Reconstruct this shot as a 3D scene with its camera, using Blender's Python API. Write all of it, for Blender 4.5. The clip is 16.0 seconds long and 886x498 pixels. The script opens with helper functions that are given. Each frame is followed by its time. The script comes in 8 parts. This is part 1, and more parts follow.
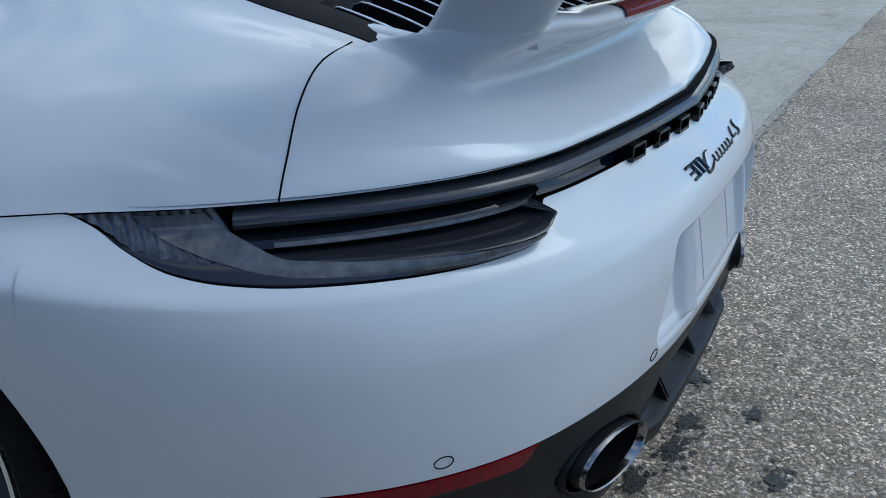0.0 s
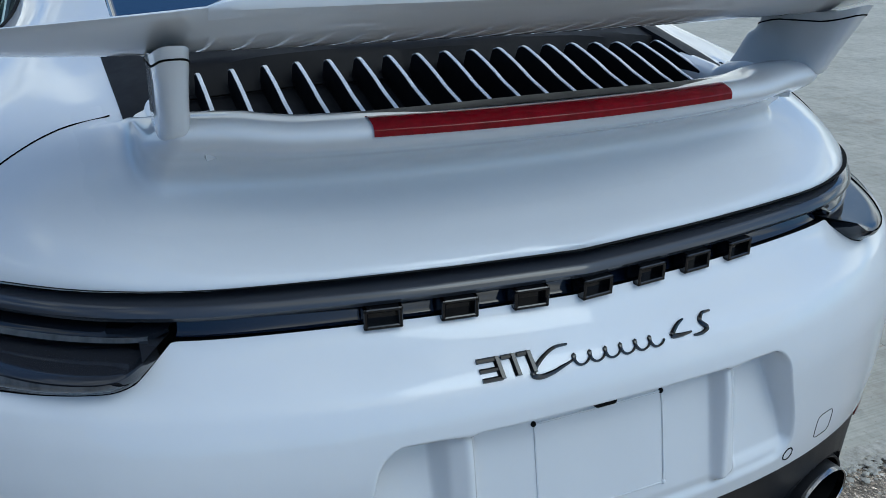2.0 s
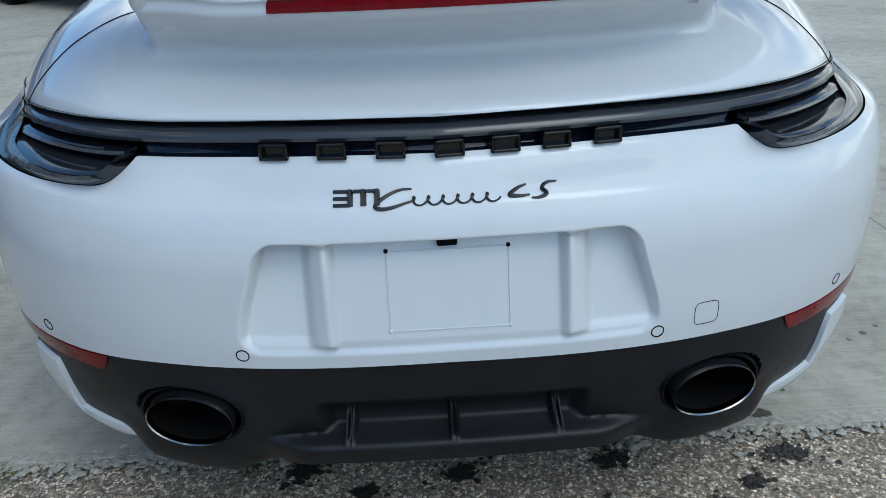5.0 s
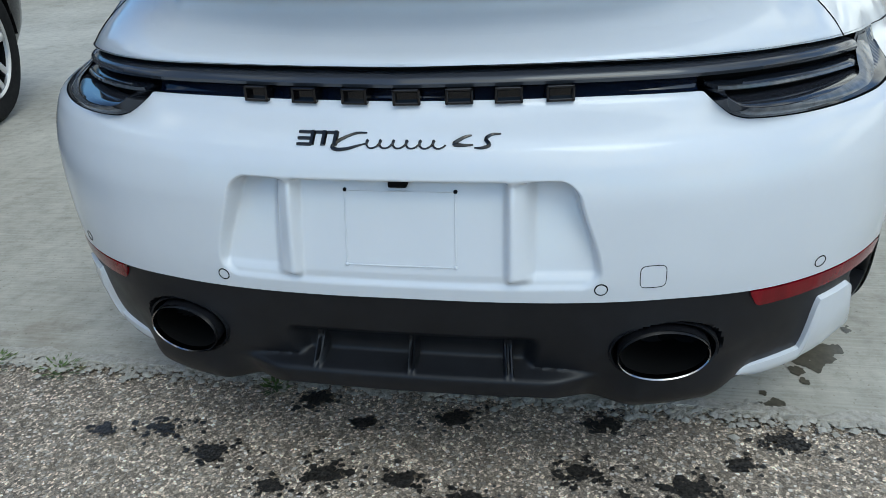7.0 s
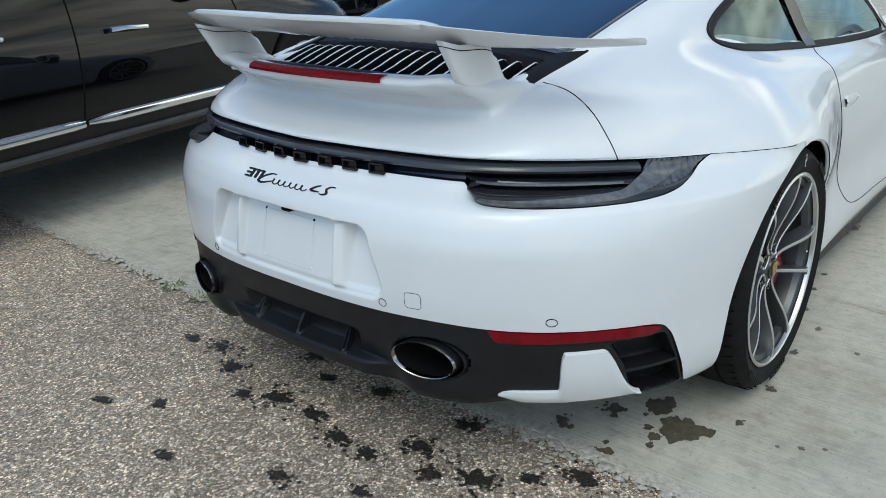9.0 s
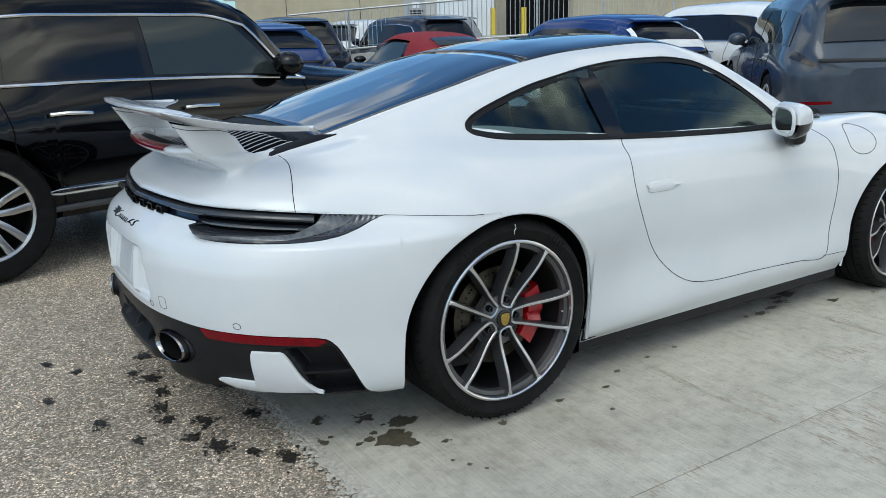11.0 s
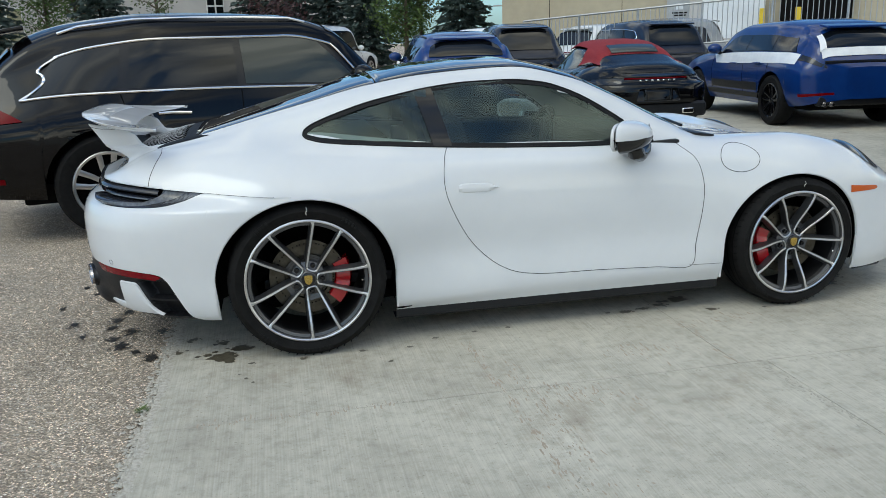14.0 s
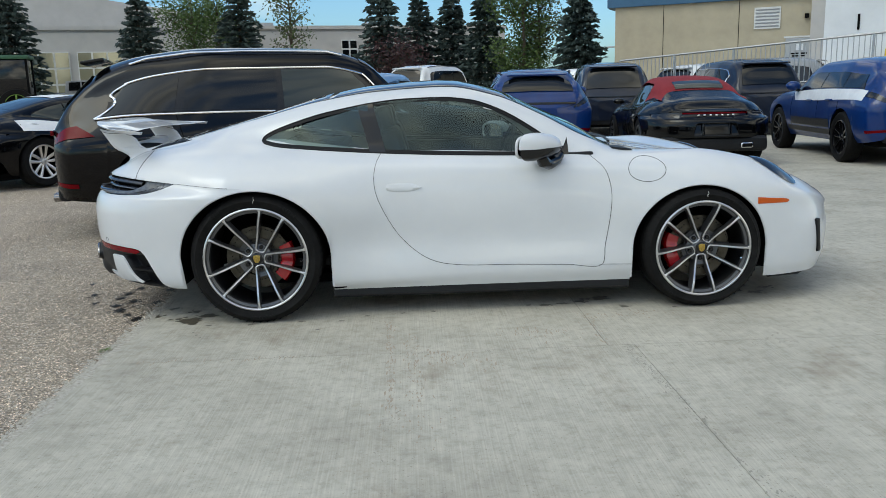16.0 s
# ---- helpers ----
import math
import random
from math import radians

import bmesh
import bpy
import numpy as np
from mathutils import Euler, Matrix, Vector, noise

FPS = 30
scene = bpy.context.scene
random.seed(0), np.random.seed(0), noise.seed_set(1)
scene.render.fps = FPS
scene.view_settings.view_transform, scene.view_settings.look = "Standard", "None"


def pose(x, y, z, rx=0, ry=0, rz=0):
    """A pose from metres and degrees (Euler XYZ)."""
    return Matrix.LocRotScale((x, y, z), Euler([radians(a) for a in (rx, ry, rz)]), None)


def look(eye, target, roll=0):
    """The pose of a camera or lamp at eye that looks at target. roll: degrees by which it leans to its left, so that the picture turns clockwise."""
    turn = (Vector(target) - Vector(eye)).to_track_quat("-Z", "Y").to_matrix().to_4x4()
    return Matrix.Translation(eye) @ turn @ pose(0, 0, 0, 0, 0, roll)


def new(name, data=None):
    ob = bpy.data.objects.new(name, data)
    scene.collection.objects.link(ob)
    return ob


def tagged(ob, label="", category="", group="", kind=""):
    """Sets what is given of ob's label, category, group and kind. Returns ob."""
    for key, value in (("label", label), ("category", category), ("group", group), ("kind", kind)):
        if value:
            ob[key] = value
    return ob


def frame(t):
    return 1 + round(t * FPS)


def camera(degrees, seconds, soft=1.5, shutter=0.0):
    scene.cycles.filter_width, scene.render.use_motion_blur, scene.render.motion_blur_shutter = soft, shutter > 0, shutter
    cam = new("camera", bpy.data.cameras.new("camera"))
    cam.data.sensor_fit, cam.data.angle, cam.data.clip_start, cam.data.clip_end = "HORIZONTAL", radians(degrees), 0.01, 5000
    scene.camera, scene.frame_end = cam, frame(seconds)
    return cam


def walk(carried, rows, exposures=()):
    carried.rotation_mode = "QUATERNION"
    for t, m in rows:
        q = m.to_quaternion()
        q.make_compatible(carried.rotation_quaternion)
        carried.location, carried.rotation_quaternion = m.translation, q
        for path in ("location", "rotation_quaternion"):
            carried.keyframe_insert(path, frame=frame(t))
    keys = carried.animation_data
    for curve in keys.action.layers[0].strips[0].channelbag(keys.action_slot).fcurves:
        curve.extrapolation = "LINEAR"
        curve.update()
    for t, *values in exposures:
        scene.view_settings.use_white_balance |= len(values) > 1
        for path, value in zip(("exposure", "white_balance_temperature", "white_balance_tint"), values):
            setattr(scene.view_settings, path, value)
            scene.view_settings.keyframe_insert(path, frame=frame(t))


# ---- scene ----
cam = camera(57.32, 16.0, soft=0.05)
PATH = [
    (0.0, pose(-1.2817, 1.3763, 1.1425, 64.832, 0.813, -149.763)),
    (0.5, pose(-1.4173, 1.1774, 1.1551, 66.078, 0.556, -138.769)),
    (1.0, pose(-1.6040, 0.9536, 1.1606, 66.535, 0.029, -129.673)),
    (1.5, pose(-1.6830, 0.7031, 1.1503, 67.344, 0.183, -121.020)),
    (2.0, pose(-1.6888, 0.4938, 1.1599, 67.656, 0.126, -113.476)),
    (2.5, pose(-1.7506, 0.3092, 1.1733, 67.235, 0.093, -106.482)),
    (3.0, pose(-1.8230, 0.1749, 1.1784, 67.437, 0.501, -100.808)),
    (3.5, pose(-1.8652, 0.1223, 1.1524, 68.023, 1.025, -96.615)),
    (4.0, pose(-1.9804, 0.0898, 1.1318, 67.487, 1.505, -94.367)),
    (4.5, pose(-2.0594, 0.0567, 1.1049, 66.868, 1.885, -93.403)),
    (5.0, pose(-2.0877, 0.0333, 1.0962, 66.117, 2.418, -92.536)),
    (5.2, pose(-2.0974, 0.0439, 1.0816, 65.736, 2.496, -92.464)),
    (7.3, pose(-2.2053, -0.3477, 1.0614, 66.743, 2.097, -76.826)),
    (7.5, pose(-2.2646, -0.3769, 1.0662, 68.050, 1.120, -75.220)),
    (8.0, pose(-2.3682, -0.6822, 1.1465, 66.640, 1.381, -65.727)),
    (8.5, pose(-2.3116, -1.1152, 1.1886, 67.641, 1.513, -57.273)),
    (9.0, pose(-2.2505, -1.5180, 1.2416, 69.369, 1.175, -50.776)),
    (9.5, pose(-2.1685, -1.9257, 1.2697, 71.526, 1.302, -45.444)),
    (10.0, pose(-1.9465, -2.3447, 1.3184, 72.314, 1.489, -40.780)),
    (10.2, pose(-1.8968, -2.4993, 1.2929, 73.558, 1.623, -39.143)),
    (12.3, pose(-0.8715, -3.3820, 1.4242, 73.768, 0.868, -23.422)),
    (12.5, pose(-0.7784, -3.4417, 1.4480, 73.167, 0.709, -22.099)),
    (13.0, pose(-0.5283, -3.7865, 1.3981, 73.974, 1.071, -18.115)),
    (13.5, pose(-0.3602, -4.1523, 1.3836, 74.743, 1.355, -14.711)),
    (14.0, pose(-0.1040, -4.4279, 1.3762, 75.584, 1.705, -11.980)),
    (14.5, pose(0.1708, -4.6699, 1.3434, 76.790, 1.802, -9.382)),
    (15.0, pose(0.3925, -4.9228, 1.3260, 77.973, 1.634, -6.888)),
    (15.5, pose(0.6901, -5.0745, 1.2857, 78.673, 1.502, -4.397)),
    (16.0, pose(0.8475, -5.2170, 1.2404, 78.712, 1.475, -2.456)),
]
EXPOSE = [(0.0, -0.42, 5900, 1), (1.0, -0.41, 5950, 1), (3.0, -0.35, 6180, 0), (5.0, -0.26, 6250, 0), (7.5, -0.08, 6500, 0), (9.0, -0.05, 6850, 1), (12.5, -0.06, 6980, 1), (16.0, -0.17, 7150, 2)]
SUN_POWER, SUN_SIZE = 0.55, 26.0
walk(cam, PATH, exposures=EXPOSE)

# ---- sky and sun ----
SUN_AZ, SUN_EL = 212.0, 54.0      # degrees: azimuth from +x towards +y, and elevation
world = bpy.data.worlds.new("sky")
scene.world = world
world.use_nodes = True
wn = world.node_tree
wn.nodes.clear()
w_out = wn.nodes.new("ShaderNodeOutputWorld")
w_bg = wn.nodes.new("ShaderNodeBackground")
w_sky = wn.nodes.new("ShaderNodeTexSky")
w_sky.sky_type = "NISHITA"
w_sky.sun_disc = False
w_sky.sun_elevation = radians(SUN_EL)
w_sky.sun_rotation = radians(90 - SUN_AZ)
w_sky.air_density, w_sky.dust_density, w_sky.ozone_density = 1.0, 1.2, 1.0
# broken white cloud over the blue
w_tc = wn.nodes.new("ShaderNodeTexCoord")
w_map = wn.nodes.new("ShaderNodeMapping")
w_map.inputs["Scale"].default_value = (1.0, 1.0, 2.6)
w_noise = wn.nodes.new("ShaderNodeTexNoise")
w_noise.inputs["Scale"].default_value = 2.1
w_noise.inputs["Detail"].default_value = 4
w_noise.inputs["Roughness"].default_value = 0.5
w_ramp = wn.nodes.new("ShaderNodeValToRGB")
w_ramp.color_ramp.elements[0].position = 0.47
w_ramp.color_ramp.elements[1].position = 0.63
w_mix = wn.nodes.new("ShaderNodeMix")
w_mix.data_type = "RGBA"
wn.links.new(w_tc.outputs["Generated"], w_map.inputs["Vector"])
wn.links.new(w_map.outputs["Vector"], w_noise.inputs["Vector"])
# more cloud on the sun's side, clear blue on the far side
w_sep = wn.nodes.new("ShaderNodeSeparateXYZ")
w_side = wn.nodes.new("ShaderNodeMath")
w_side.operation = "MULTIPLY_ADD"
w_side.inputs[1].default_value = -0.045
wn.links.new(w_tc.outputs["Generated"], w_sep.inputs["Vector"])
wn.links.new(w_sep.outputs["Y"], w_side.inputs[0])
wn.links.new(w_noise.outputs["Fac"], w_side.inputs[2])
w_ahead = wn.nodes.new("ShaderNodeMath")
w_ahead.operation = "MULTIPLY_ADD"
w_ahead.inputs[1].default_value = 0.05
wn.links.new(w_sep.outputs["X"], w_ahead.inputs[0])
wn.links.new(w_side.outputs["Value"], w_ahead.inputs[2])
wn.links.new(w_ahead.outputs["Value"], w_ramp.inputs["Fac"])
# thick and thin cloud
w_thick = wn.nodes.new("ShaderNodeTexNoise")
w_thick.inputs["Scale"].default_value = 5.5
w_thick.inputs["Detail"].default_value = 3
w_bright = wn.nodes.new("ShaderNodeValToRGB")
for e, (p, c) in zip(w_bright.color_ramp.elements, ((0.36, (0.30, 0.31, 0.33, 1)), (0.66, (1.0, 1.0, 1.0, 1)))):
    e.position, e.color = p, c
w_cloud = wn.nodes.new("ShaderNodeVectorMath")
w_cloud.operation = "SCALE"
w_cloud.inputs["Scale"].default_value = 12.5
wn.links.new(w_map.outputs["Vector"], w_thick.inputs["Vector"])
wn.links.new(w_thick.outputs["Fac"], w_bright.inputs["Fac"])
wn.links.new(w_bright.outputs["Color"], w_cloud.inputs["Vector"])
wn.links.new(w_cloud.outputs["Vector"], w_mix.inputs["B"])
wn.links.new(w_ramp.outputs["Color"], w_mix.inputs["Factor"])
w_tint = wn.nodes.new("ShaderNodeMix")
w_tint.data_type, w_tint.blend_type = "RGBA", "MULTIPLY"
w_tint.inputs["Factor"].default_value = 1.0
w_tint.inputs["B"].default_value = (0.60, 0.90, 1.24, 1)
wn.links.new(w_sky.outputs["Color"], w_tint.inputs["A"])
wn.links.new(w_tint.outputs["Result"], w_mix.inputs["A"])
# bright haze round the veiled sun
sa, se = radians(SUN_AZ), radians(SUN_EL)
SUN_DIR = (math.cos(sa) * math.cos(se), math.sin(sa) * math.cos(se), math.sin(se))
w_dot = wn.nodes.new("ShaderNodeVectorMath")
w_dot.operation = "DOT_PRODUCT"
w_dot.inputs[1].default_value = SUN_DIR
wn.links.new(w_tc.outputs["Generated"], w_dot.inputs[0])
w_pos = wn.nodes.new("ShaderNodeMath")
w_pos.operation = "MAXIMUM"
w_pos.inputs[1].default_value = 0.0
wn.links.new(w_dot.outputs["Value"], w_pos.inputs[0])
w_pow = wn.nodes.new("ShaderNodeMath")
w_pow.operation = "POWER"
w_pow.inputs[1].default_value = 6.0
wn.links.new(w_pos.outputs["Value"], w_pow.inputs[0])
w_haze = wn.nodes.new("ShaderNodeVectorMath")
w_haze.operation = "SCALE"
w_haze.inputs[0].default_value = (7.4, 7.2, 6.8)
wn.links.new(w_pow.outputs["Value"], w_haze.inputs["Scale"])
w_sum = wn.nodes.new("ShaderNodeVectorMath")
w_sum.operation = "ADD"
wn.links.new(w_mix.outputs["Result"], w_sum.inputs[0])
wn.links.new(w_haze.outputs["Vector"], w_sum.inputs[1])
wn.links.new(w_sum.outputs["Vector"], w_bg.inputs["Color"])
w_bg.inputs["Strength"].default_value = 0.168
wn.links.new(w_bg.outputs["Background"], w_out.inputs["Surface"])

sun = new("sun", bpy.data.lights.new("sun", "SUN"))
sun.data.energy, sun.data.angle, sun.data.color = SUN_POWER, radians(SUN_SIZE), (1.0, 0.975, 0.94)
sun.matrix_world = look([30 * c for c in SUN_DIR], (0, 0, 0))

# ---- materials ----
def material(name, color, rough=0.5, metal=0.0, coat=0.0, spec=0.5, coat_rough=0.03):
    m = bpy.data.materials.new(name)
    m.use_nodes = True
    b = m.node_tree.nodes["Principled BSDF"]
    b.inputs["Base Color"].default_value = (*color, 1)
    b.inputs["Roughness"].default_value = rough
    b.inputs["Metallic"].default_value = metal
    b.inputs["Coat Weight"].default_value = coat
    b.inputs["Coat Roughness"].default_value = coat_rough
    b.inputs["Specular IOR Level"].default_value = spec
    return m


def node(m, kind, **inputs):
    n = m.node_tree.nodes.new(kind)
    for key, value in inputs.items():
        n.inputs[key.replace("_", " ")].default_value = value
    return n


def link(m, a, out, b, into):
    m.node_tree.links.new(a.outputs[out], b.inputs[into])


def ramp(m, stops):
    r = m.node_tree.nodes.new("ShaderNodeValToRGB")
    el = r.color_ramp.elements
    while len(el) < len(stops):
        el.new(0.5)
    for e, (p, c) in zip(el, stops):
        e.position, e.color = p, (*c, 1)
    return r


def varied(m, stops, scale=8.0, detail=6.0, rough=None, bump=0.0, bump_scale=None, coords="Object", stretch=(1, 1, 1)):
    """Colour noise by a ramp, roughness noise and a fine relief, in metres."""
    bsdf = m.node_tree.nodes["Principled BSDF"]
    tc = m.node_tree.nodes.new("ShaderNodeTexCoord")
    mp = m.node_tree.nodes.new("ShaderNodeMapping")
    mp.inputs["Scale"].default_value = stretch
    link(m, tc, coords, mp, "Vector")
    n = node(m, "ShaderNodeTexNoise", Scale=scale, Detail=detail, Roughness=0.62)
    link(m, mp, "Vector", n, "Vector")
    r = ramp(m, stops)
    link(m, n, "Fac", r, "Fac")
    link(m, r, "Color", bsdf, "Base Color")
    if rough:
        n2 = node(m, "ShaderNodeTexNoise", Scale=scale * 2.3, Detail=5.0)
        link(m, mp, "Vector", n2, "Vector")
        mr = node(m, "ShaderNodeMapRange", To_Min=rough[0], To_Max=rough[1])
        link(m, n2, "Fac", mr, "Value")
        link(m, mr, "Result", bsdf, "Roughness")
    if bump:
        n3 = node(m, "ShaderNodeTexNoise", Scale=bump_scale or scale * 6, Detail=4.0)
        link(m, mp, "Vector", n3, "Vector")
        bp = node(m, "ShaderNodeBump", Strength=bump, Distance=0.004)
        link(m, n3, "Fac", bp, "Height")
        link(m, bp, "Normal", bsdf, "Normal")
    return m


def paint(name, a, b=None, flake=0.25, rough=0.32):
    """Clear-coated car paint with a soft flake and faint dust."""
    m = material(name, a, rough, 0.0, 1.0 if min(a) > 0.05 else (0.8 if max(a) > 0.02 else 0.65), 0.12 if max(a) > 0.1 else 0.05, 0.015)
    b = b or tuple(min(1, c * 1.12 + 0.004) for c in a)
    varied(m, [(0.35, a), (0.65, b)], scale=3.0, rough=(rough, rough + 0.12))
    return m


WHITE = paint("white_car_paint", (0.635, 0.645, 0.662), (0.670, 0.676, 0.688))
GLOSS_BLACK = material("gloss_black_plastic", (0.004, 0.004, 0.005), 0.06)
SATIN_BLACK = varied(material("satin_black_plastic", (0.007, 0.0073, 0.009), 0.42, spec=0.3), [(0.3, (0.0052, 0.0055, 0.007)), (0.7, (0.010, 0.0105, 0.0125))], 14, rough=(0.34, 0.5), bump=0.05, bump_scale=900)
# matt black for parts, and painted shade for gaps, holes and bores
GAP = material("matt_black_and_gap_shade", (0.004, 0.004, 0.004), 0.85, spec=0.1)
RUBBER = varied(material("tyre_rubber", (0.006, 0.006, 0.006), 0.7, spec=0.16), [(0.3, (0.004, 0.004, 0.004)), (0.7, (0.010, 0.0095, 0.0095))], 18, rough=(0.55, 0.85), bump=0.12, bump_scale=220)
RIM_DARK = varied(material("dark_grey_rim_paint", (0.105, 0.105, 0.11), 0.34, 0.7), [(0.3, (0.085, 0.085, 0.09)), (0.7, (0.125, 0.125, 0.13))], 9, rough=(0.26, 0.4))
RIM_CUT = material("machined_aluminium", (0.62, 0.62, 0.63), 0.28, 1.0)
RIM_INNER = material("dark_rim_barrel", (0.060, 0.060, 0.064), 0.35, 0.8)
CHROME = material("chrome", (0.85, 0.85, 0.86), 0.08, 1.0)
STEEL = varied(material("brake_disc_steel", (0.08, 0.07, 0.06), 0.42, 1.0), [(0.3, (0.055, 0.048, 0.038)), (0.7, (0.11, 0.098, 0.080))], 30, rough=(0.3, 0.5))
CALIPER_RED = material("red_caliper_lacquer", (0.36, 0.004, 0.008), 0.22, 0, 0.6)
CREST = varied(material("gold_badge", (0.40, 0.26, 0.06), 0.35, 0.7), [(0.4, (0.30, 0.18, 0.035)), (0.6, (0.55, 0.38, 0.10))], 200)
LENS_RED = varied(material("red_lens", (0.16, 0.001, 0.006), 0.12, 0, 0.2, 0.2), [(0.3, (0.11, 0.0007, 0.004)), (0.7, (0.21, 0.0015, 0.008))], 60, stretch=(1, 1, 0.1))
LENS_AMBER = material("amber_lens", (0.55, 0.085, 0.004), 0.15, 0, 0.4, 0.3)
LEATHER = varied(material("black_leather", (0.012, 0.012, 0.013), 0.5, spec=0.3), [(0.3, (0.010, 0.010, 0.011)), (0.7, (0.018, 0.018, 0.019))], 12, bump=0.1, bump_scale=300)


def glass(name, tint, ior=1.52, rough=0.0, sheen=(1, 1, 1)):
    """A pane: partly clear, tinted, with the sky's gloss on it."""
    m = bpy.data.materials.new(name)
    m.use_nodes = True
    t = m.node_tree
    t.nodes.clear()
    o = t.nodes.new("ShaderNodeOutputMaterial")
    tr = t.nodes.new("ShaderNodeBsdfTransparent")
    tr.inputs["Color"].default_value = (*tint, 1)
    gl = t.nodes.new("ShaderNodeBsdfGlossy")
    gl.inputs["Roughness"].default_value = rough
    gl.inputs["Color"].default_value = (*sheen, 1)
    # gloss that grows towards grazing angles
    f0 = ((ior - 1) / (ior + 1)) ** 2
    lw = t.nodes.new("ShaderNodeLayerWeight")
    lw.inputs["Blend"].default_value = 0.5
    pw = t.nodes.new("ShaderNodeMath")
    pw.operation = "POWER"
    pw.inputs[1].default_value = 4.0
    fr = t.nodes.new("ShaderNodeMath")
    fr.operation = "MULTIPLY_ADD"
    fr.inputs[1].default_value, fr.inputs[2].default_value = 1 - f0, f0
    t.links.new(lw.outputs["Facing"], pw.inputs[0])
    t.links.new(pw.outputs["Value"], fr.inputs[0])
    mx = t.nodes.new("ShaderNodeMixShader")
    t.links.new(fr.outputs["Value"], mx.inputs["Fac"])
    t.links.new(tr.outputs["BSDF"], mx.inputs[1])
    t.links.new(gl.outputs["BSDF"], mx.inputs[2])
    t.links.new(mx.outputs["Shader"], o.inputs["Surface"])
    return m


GLASS_SIDE = glass("tinted_side_glass", (0.40, 0.47, 0.45), 1.65, sheen=(0.80, 1.0, 0.98))
GLASS_DARK = glass("privacy_glass", (0.07, 0.075, 0.08), 2.6)

# ---- mesh helpers ----
def mesh_object(name, verts, faces, mat, parent=None, label="", smooth=True, auto=35):
    me = bpy.data.meshes.new(name)
    me.from_pydata([tuple(float(c) for c in v) for v in verts], [], faces)
    me.materials.append(mat)
    if smooth:
        me.shade_smooth()
        if auto:
            me.set_sharp_from_angle(angle=radians(auto))
    me.update()
    ob = new(name, me)
    if parent:
        ob.parent = parent
    if label:
        tagged(ob, label)
    return ob


def part(name, bm, mat, parent, label="", smooth=True, auto=35):
    """One bmesh as one mesh object under a thing or under a part."""
    bmesh.ops.recalc_face_normals(bm, faces=bm.faces)
    me = bpy.data.meshes.new(name)
    bm.to_mesh(me)
    bm.free()
    me.materials.append(mat)
    if smooth:
        me.shade_smooth()
        if auto:
            me.set_sharp_from_angle(angle=radians(auto))
    ob = new(name, me)
    if parent:
        ob.parent = parent
    if label:
        tagged(ob, label)
    return ob


def thing(name, label, category, group="", kind="", at=None):
    ob = new(name)
    ob.empty_display_size = 0.1
    tagged(ob, label, category, group, kind)
    if at is not None:
        ob.matrix_world = at
    return ob


def grid_faces(nu, nv, close_u=False, close_v=False, skip=None):
    f = []
    for i in range(nu if close_u else nu - 1):
        for j in range(nv if close_v else nv - 1):
            if skip and skip(i, j):
                continue
            i2, j2 = (i + 1) % nu, (j + 1) % nv
            f.append((i * nv + j, i2 * nv + j, i2 * nv + j2, i * nv + j2))
    return f


def grid_object(name, pts, mat, parent=None, label="", close_u=False, close_v=False, skip=None, thick=0.0, auto=35):
    """A sheet from a grid of points (nu x nv x 3); thick gives it a back and edges."""
    pts = np.asarray(pts, float)
    nu, nv = pts.shape[:2]
    faces = grid_faces(nu, nv, close_u, close_v, skip)
    ob = mesh_object(name, pts.reshape(-1, 3), faces, mat, parent, label, auto=auto)
    if thick:
        so = ob.modifiers.new("thickness", "SOLIDIFY")
        so.thickness, so.offset = thick, -1
    return ob


def box_bm(sx, sy, sz, m=None, bevel=0.0, seg=2, bm=None):
    b = bmesh.new()
    bmesh.ops.create_cube(b, size=1, matrix=Matrix.Diagonal((sx, sy, sz, 1)))
    if bevel:
        bmesh.ops.bevel(b, geom=list(b.edges), offset=bevel, segments=seg, profile=0.6, affect="EDGES")
    if m is not None:
        bmesh.ops.transform(b, matrix=m, verts=b.verts)
    if bm is None:
        return b
    tmp = bpy.data.meshes.new("tmp")
    b.to_mesh(tmp)
    b.free()
    bm.from_mesh(tmp)
    bpy.data.meshes.remove(tmp)
    return bm


def lathe_bm(profile, n=48, axis="y", m=None):
    """Turns (radius, along) pairs round an axis."""
    bm = bmesh.new()
    rings = []
    for r, a in profile:
        ring = []
        for k in range(n):
            c, s = math.cos(2 * math.pi * k / n) * r, math.sin(2 * math.pi * k / n) * r
            ring.append(bm.verts.new((c, a, s) if axis == "y" else (c, s, a) if axis == "z" else (a, c, s)))
        rings.append(ring)
    for a, b in zip(rings, rings[1:]):
        for k in range(n):
            bm.faces.new((a[k], a[(k + 1) % n], b[(k + 1) % n], b[k]))
    if m is not None:
        bmesh.ops.transform(bm, matrix=m, verts=bm.verts)
    return bm


